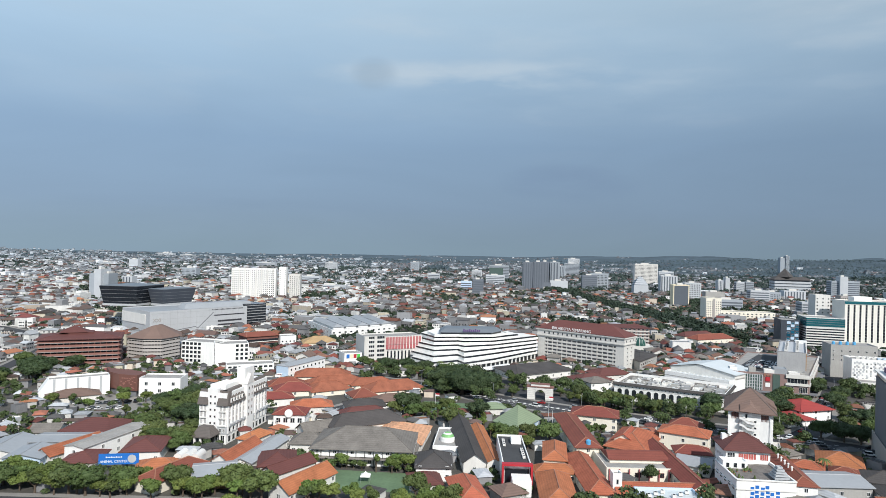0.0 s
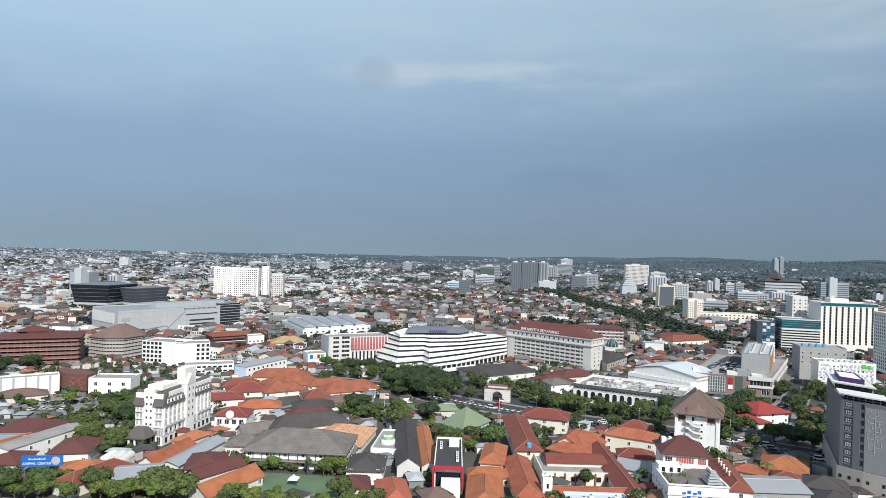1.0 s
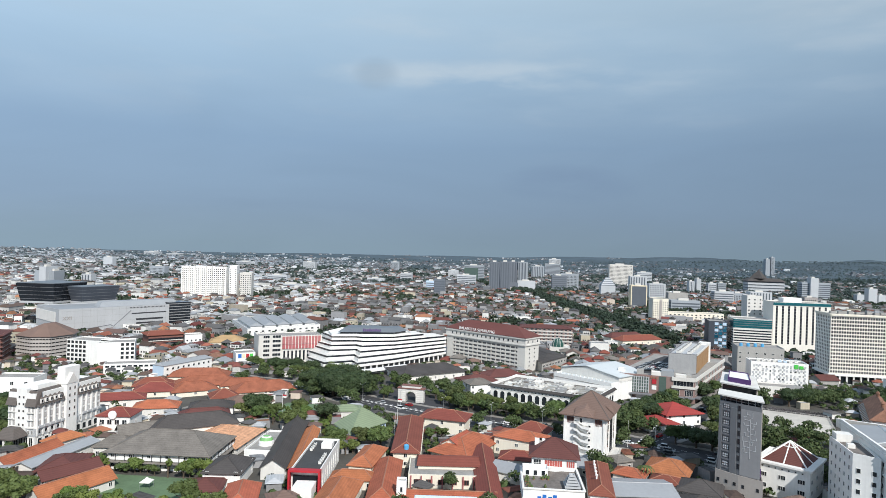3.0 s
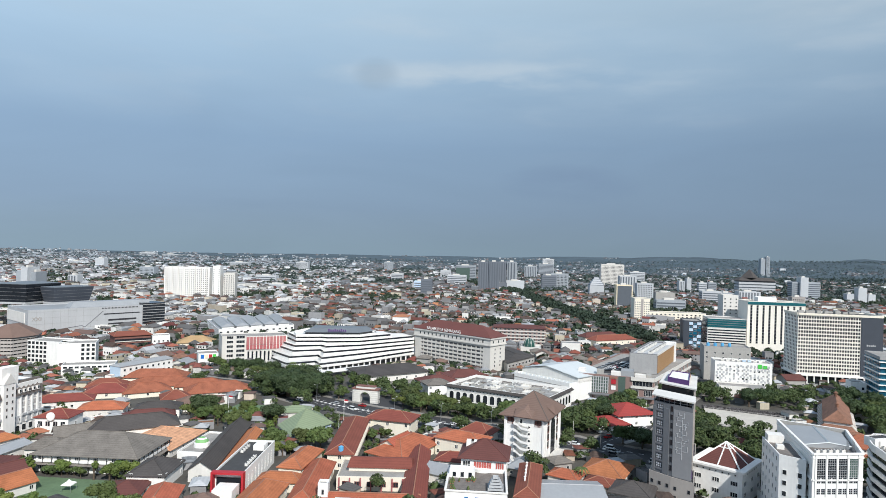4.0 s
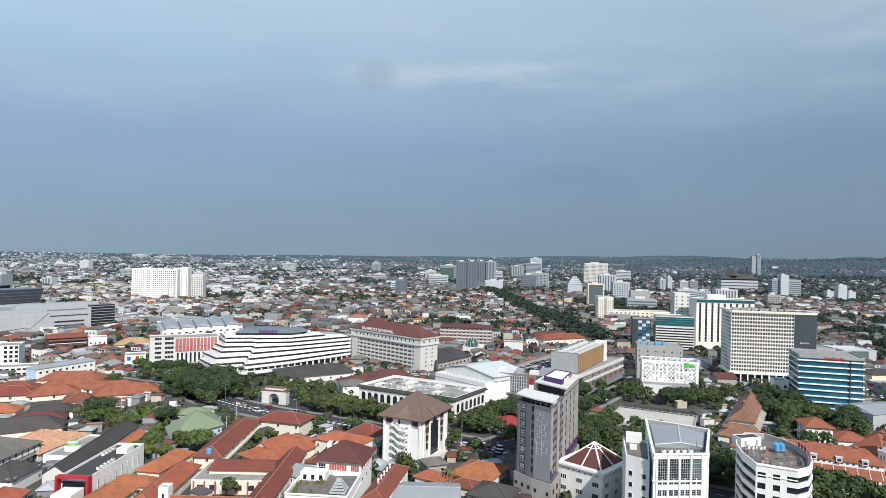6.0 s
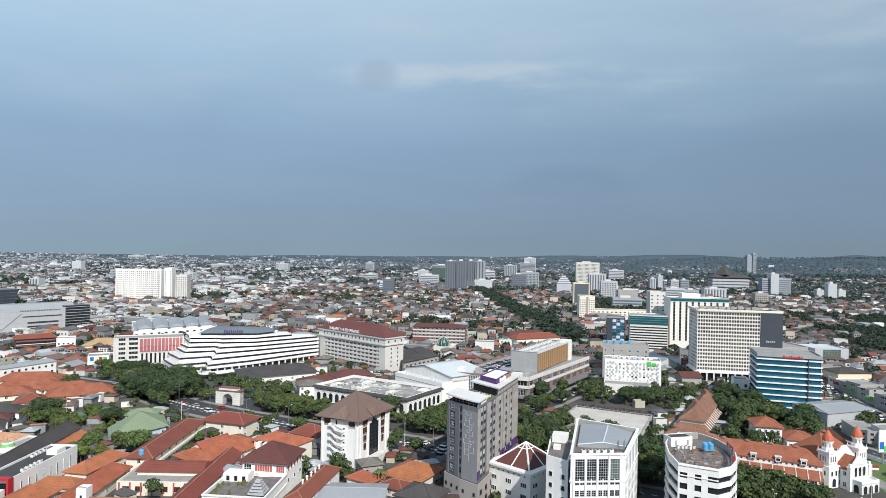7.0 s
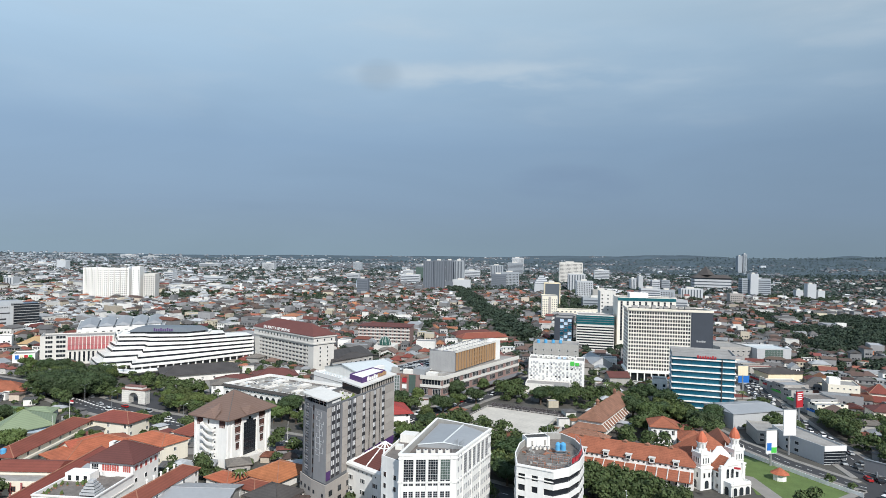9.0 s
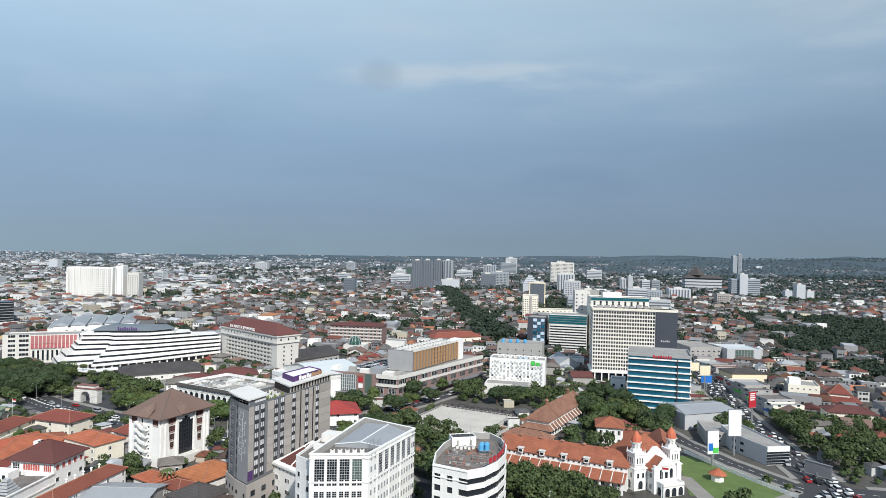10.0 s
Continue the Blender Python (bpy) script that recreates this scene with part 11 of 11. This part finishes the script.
def settle(x, y, grow=1.0):
    """Turn, size, height and make of one house on every plot."""
    n = len(x)
    turn = np.array([0.5 * noise.noise((a * 0.004, b * 0.004, 9.0)) for a, b in zip(x, y)])
    ang = turn + rng.choice([0, math.pi / 2], n) + rng.normal(scale=0.07, size=n) - 0.2
    w, d = rng.gamma(9.0, 1.0, n) * grow, rng.uniform(5.0, 9.0, n) * grow
    w = np.clip(w, 5.0, 15.0)
    h = rng.choice([2.8, 3.3, 3.9, 5.6, 6.6, 9.4], n, p=[0.29, 0.27, 0.17, 0.13, 0.10, 0.04]) * (1 + 0.15 * (grow - 1))
    rise = rng.uniform(1.3, 2.9, n) * grow ** 0.5
    flat = rng.uniform(size=n) < np.where(h > 5, 0.46, 0.10)
    big = rng.uniform(size=n) < 0.022                   # a few larger blocks among the houses
    w, d = np.where(big, w * rng.uniform(1.3, 2.6, n), w), np.where(big, d * rng.uniform(1.2, 1.9, n), d)
    h, flat = np.where(big, rng.uniform(6, 12, n), h), flat | (big & (rng.uniform(size=n) < 0.6))
    roof = rng.choice(5, n, p=[0.17, 0.27, 0.30, 0.18, 0.08])
    roof = np.where(flat, rng.choice([2, 3, 3], n), roof)
    wall = rng.choice(3, n, p=[0.58, 0.20, 0.22])
    # greyer walls and fewer metal roofs lower the town's brightness towards the right
    greyed = (x > -0.12 * y) & (rng.uniform(size=n) < 0.52)
    wall = np.where(greyed, 2, wall)
    roof = np.where(greyed & (roof == 3) & ~flat, 1, roof)
    # white walls and metal roofs raise the brightness of the far left
    whitened = (x < -0.12 * y) & (y > 700) & (rng.uniform(size=n) < 0.24)
    wall, roof = np.where(whitened, 0, wall), np.where(whitened, 3, roof)
    return ang, w, d, h, rise, flat, roof, wall


def gables(n):
    return rng.uniform(size=n) < 0.55


x, y, leafy = plots(200, 720, 9.8, 2.2)
keep = (leafy < 0.34) & ((x < 150) | (y < 400) | (rng.uniform(size=len(x)) < 0.74))
x, y = x[keep], y[keep]
order = np.argsort(np.hypot(x - 120, y - 150))
single = order[:110]
rest = order[110:]
st = settle(x, y)
# the nearest houses are things of their own
HM = [M_TILE_R, M_TILE_B, M_TILE_G, M_ROOFG, M_TILE_OLD]
HW = [M_WHITE2, M_TAUPE, M_CONC]
HL = ["red-brown tiled", "brown tiled", "weathered grey", "grey metal", "rusty clay-tiled"]
protos = []
FOOT_KEEP = list(FOOTPRINTS)
for k in range(14):
    w, d, h = 7 + (k * 1.7) % 5.5, 6.5 + (k * 1.3) % 4, (2.9, 3.3, 5.6, 3.7)[k % 4]
    q = rect(-w / 2, -d / 2, 0, w, d)
    root = block("small_house", "small town house with a %s roof" % HL[k % 5], "house", q, h, HW[k % 3], roof="hip" if k % 3 else "gable", roof_mat=HM[k % 5], rise=1.8 + 0.15 * (k % 7), ridge=False, keep=False, group="small houses of the town")
    windows(root, q[0], q[1], 2, [1.0] if h < 5 else [1.0, 3.6], 1.3, 1.3, margin=1.2)
    protos.append(root)
for j, i in enumerate(single):
    if j < 14:
        protos[j].location = (x[i], y[i], 0)
        protos[j].rotation_euler = (0, 0, st[0][i])
    else:
        copy_thing(protos[int(rng.integers(14))], pose(x[i], y[i], 0, 0, 0, math.degrees(st[0][i])))
# low sheds and huts that fill the gaps between the larger roofs
gx, gy = np.meshgrid(np.arange(-280, 470, 9.0), np.arange(205, 482, 9.0))
gx, gy = gx.ravel() + rng.uniform(-3, 3, gx.size), gy.ravel() + rng.uniform(-3, 3, gy.size)
ok = (gx > -0.78 * gy - 20) & (gx < 255 + 0.80 * gy) & (road_gap(gx, gy) > 7)
for poly in FOOTPRINTS:
    ok &= ~inside([tuple(q) for q in inset([Vector(a) for a in poly], -3.5)], gx, gy)
for poly in OPEN[:6] + OPEN[7:]:
    ok &= ~inside([tuple(q) for q in inset([Vector(a) for a in poly], -5.0)], gx, gy)
for a, b in tree_spots:
    ok &= (gx - a) ** 2 + (gy - b) ** 2 > 30
gx, gy = gx[ok], gy[ok]
low = [pr for pr, k in zip(protos, range(14)) if (2.9, 3.3, 5.6, 3.7)[k % 4] < 4]
pick = rng.uniform(size=len(gx))
huts = 0
for a, b, t in zip(gx, gy, pick):
    if t < 0.42 and huts < 55:
        copy_thing(low[int(rng.integers(len(low)))], pose(a, b, 0, 0, 0, float(rng.choice([10, 100, 25, -28]))))
        huts += 1
small_trees = [(a, b) for a, b, t in zip(gx, gy, pick) if t > (0.28 if a > 170 or a < -120 else 0.5)]
bx, by = np.meshgrid(np.arange(-280, 470, 4.0), np.arange(202, 480, 4.0))
bx, by = bx.ravel() + rng.uniform(-2, 2, bx.size), by.ravel() + rng.uniform(-2, 2, by.size)
ok = (bx > -0.78 * by - 20) & (bx < 255 + 0.80 * by) & (road_gap(bx, by) > 2.6) & (rng.uniform(size=len(bx)) < 0.26) & free(bx, by, 0.5)
for poly in OPEN:
    ok &= ~inside(poly, bx, by)
bushes = (bx[ok], by[ok])
# close-set sheds, lean-tos and yard roofs
sx, sy = np.meshgrid(np.arange(-290, 480, 6.4), np.arange(203, 482, 6.4))
sx, sy = sx.ravel() + rng.uniform(-1.8, 1.8, sx.size), sy.ravel() + rng.uniform(-1.8, 1.8, sy.size)
ok = (sx > -0.78 * sy - 20) & (sx < 255 + 0.80 * sy) & (road_gap(sx, sy) > 5.5)
for poly in FOOTPRINTS:
    ok &= ~inside([tuple(q) for q in inset([Vector(a) for a in poly], -1.2)], sx, sy)
for poly in OPEN[:5] + OPEN[7:]:
    ok &= ~inside([tuple(q) for q in inset([Vector(a) for a in poly], -2.0)], sx, sy)
for a, b in list(zip(x[single], y[single])) + [(ob.location.x, ob.location.y) for ob in bpy.data.objects if ob.name.startswith("small_house")]:
    ok &= (sx - a) ** 2 + (sy - b) ** 2 > 60
for a, b in tree_spots:
    ok &= (sx - a) ** 2 + (sy - b) ** 2 > 9
for poly in ([(-12, 358), (90, 330), (150, 308), (172, 340), (95, 376), (34, 442), (-24, 424)], [(-190, 318), (-150, 296), (-148, 340), (-205, 342)]):
    ok &= ~inside(poly, sx, sy)
ok &= rng.uniform(size=len(sx)) < np.where(sx > 175, 0.30, np.where(sx < -120, 0.38, 0.66))
sx, sy = sx[ok], sy[ok]
n = len(sx)
town("yard_sheds", sx, sy, rng.choice([0.17, 0.42, -0.48, 0.05], n) + rng.choice([0, math.pi / 2], n) + rng.normal(scale=0.05, size=n), rng.uniform(4.2, 8.0, n), rng.uniform(3.4, 5.6, n), rng.uniform(2.3, 4.3, n), rng.uniform(0.5, 1.7, n),
     rng.uniform(size=n) < 0.22, rng.choice(5, n, p=[0.17, 0.24, 0.28, 0.17, 0.14]), rng.choice(3, n, p=[0.45, 0.2, 0.35]), "close-set low sheds and yard roofs", detail=False)
town("town_houses", x[rest], y[rest], *[a[rest] for a in st], "close-packed small town houses with mixed roofs", gable=gables(len(rest)))
x, y, leafy = plots(720, 1300, 9.0, 2.4)
keep = (leafy < 0.27) & (rng.uniform(size=len(x)) < 0.95)
x, y = x[keep], y[keep]
st = settle(x, y, 1.02)
st = (st[0], st[1] * 0.9, st[2] * 0.9, *st[3:])
town("town_houses", x, y, *st, "close-packed small town houses with mixed roofs", gable=gables(len(x)))
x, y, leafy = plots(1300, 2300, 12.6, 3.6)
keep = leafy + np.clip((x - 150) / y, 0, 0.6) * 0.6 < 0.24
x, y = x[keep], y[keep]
town("far_houses", x, y, *settle(x, y, 1.05), "distant sea of small houses", detail=False, mats=HAZED_TOWN, gable=gables(len(x)))
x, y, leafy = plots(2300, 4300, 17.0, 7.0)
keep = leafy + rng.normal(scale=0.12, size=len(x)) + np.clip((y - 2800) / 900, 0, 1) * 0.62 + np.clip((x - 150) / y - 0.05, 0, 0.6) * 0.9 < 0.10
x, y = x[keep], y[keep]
town("far_houses", x, y, *settle(x, y, 1.1), "distant sea of small houses", detail=False, mats=HAZED_RIDGES, gable=gables(len(x)))


# ---- trees among the far houses ----
def far_trees(name, x, y, *rest_args):
    """Crowns of tilted leaf sheets round each spot; a third list of numbers, if given, lifts the spots."""
    lift_z, rest_args = (rest_args[0], rest_args[1:]) if isinstance(rest_args[0], np.ndarray) else (0.0, rest_args)
    size, label, leaves = (*rest_args, 26)[:3]
    n, lift = len(x), 0.75
    ground_z = np.array([land_height(a, b) if b > 2000 else 0.0 for a, b in zip(x, y)]) + lift_z
    rr = np.random.default_rng(n)
    r = size * rr.uniform(0.6, 1.35, n)
    d = rr.normal(size=(n, leaves, 3))
    d[:, :, 2] = np.abs(d[:, :, 2])
    d /= np.linalg.norm(d, axis=2)[:, :, None]
    c = np.stack([x, y, r * lift + ground_z], 1)[:, None, :] + d * (r[:, None] * rr.uniform(0.7, 1.1, (n, leaves)))[:, :, None] * np.array([1, 1, 0.85])
    nr = d + rr.normal(scale=0.45, size=d.shape)
    nr /= np.linalg.norm(nr, axis=2)[:, :, None]
    u = np.cross(nr, rr.normal(size=d.shape))
    u /= np.linalg.norm(u, axis=2)[:, :, None]
    v = np.cross(nr, u)
    s = (r[:, None] * rr.uniform(0.28, 0.48, (n, leaves)) * min(1.0, 1.35 * math.sqrt(26 / leaves)) * (0.66 if name in ("grove_trees", "garden_trees", "wooded_park", "river_trees") else 1.0))[:, :, None]
    verts = np.stack([c - u * s, c - v * s, c + u * s, c + v * s], 2).reshape(-1, 3)
    me = bpy.data.meshes.new(name)
    nf = n * leaves
    me.vertices.add(nf * 4)
    me.vertices.foreach_set("co", verts.ravel())
    me.loops.add(nf * 4)
    me.loops.foreach_set("vertex_index", np.arange(nf * 4, dtype=np.int32))
    me.polygons.add(nf)
    me.polygons.foreach_set("loop_start", np.arange(0, nf * 4, 4, dtype=np.int32))
    me.polygons.foreach_set("use_smooth", np.zeros(nf, bool))
    me.update(calc_edges=True)
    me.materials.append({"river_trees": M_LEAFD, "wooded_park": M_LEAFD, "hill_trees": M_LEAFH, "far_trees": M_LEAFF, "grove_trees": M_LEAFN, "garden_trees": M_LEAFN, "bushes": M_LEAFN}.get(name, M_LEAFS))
    return tagged(new(name, me), label, "trees", kind="stuff")


def lobed(spots, size, k):
    """Several uneven leaf lobes for each tree."""
    rr = np.random.default_rng(len(spots))
    x, y = np.repeat(np.array(spots), k, 0).T
    a, r = rr.uniform(0, 6.28, len(x)), size * 0.62 * np.sqrt(rr.uniform(0, 1, len(x)))
    return x + r * np.cos(a), y + r * np.sin(a), size * rr.uniform(0.25, 1.15, len(x)) * (1.15 - 0.5 * r / size)


def scatter(r0, r1, step, share):
    g = np.arange(-r1 - 200, r1 + 600, step)
    x, y = np.meshgrid(g, np.arange(r0, r1, step))
    x, y = x.ravel() + rng.uniform(-step / 2, step / 2, x.size), y.ravel() + rng.uniform(-step / 2, step / 2, y.size)
    ok = (x > -0.76 * (y + 20)) & (x < 255 + 0.76 * (y + 20))
    x, y = x[ok], y[ok]
    leafy = np.array([noise.noise((a * 0.006, b * 0.006, 2.0)) + 0.5 * noise.noise((a * 0.02, b * 0.02, 5.0)) for a, b in zip(x, y)])
    ok = rng.uniform(size=len(x)) < np.clip(share + leafy * 0.9 + np.clip((x - 20) / (y + 1), 0, 0.5) * 0.9 - np.clip(-(x + 100) / (y + 1), 0, 0.5) * 0.3, 0.04, 0.95)
    if r0 < 1300:
        ok &= free(x, y, 2.0)
    return x[ok], y[ok]


far_trees("bushes", *bushes, 1.5, "low bushes and scrub between the walls", 40)
far_trees("grove_trees", *lobed(more_trees, 4.6, 8), 2.3, "full green trees standing close together", 110)
far_trees("garden_trees", *lobed(small_trees, 2.6, 4), 1.5, "small green trees in yards and gardens", 64)
far_trees("town_trees", *scatter(470, 760, 9.5, 0.36), 3.0, "green trees between the houses", 40)
far_trees("town_trees", *scatter(720, 1400, 11.0, 0.40), 3.7, "green trees between the houses", 18)
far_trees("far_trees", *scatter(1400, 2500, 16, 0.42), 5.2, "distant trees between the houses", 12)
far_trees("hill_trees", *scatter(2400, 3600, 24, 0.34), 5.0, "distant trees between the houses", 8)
bx, by = [], []
for p, t in resample(BELT, 2.2):
    for k in range(2):
        bx.append(p.x + rng.normal(scale=8))
        by.append(p.y + rng.normal(scale=5))
far_trees("river_trees", np.array(bx), np.array(by), 5.2, "dense dark belt of trees along a river", 90)
for wd in WOODS:
    xs, ys = np.array([p[0] for p in wd]), np.array([p[1] for p in wd])
    px, py = rng.uniform(xs.min(), xs.max(), 2600), rng.uniform(ys.min(), ys.max(), 2600)
    ok = inside(wd, px, py) & wooded(px, py)
    far_trees("wooded_park", px[ok], py[ok], 4.8, "dense wood of dark green trees", 130)
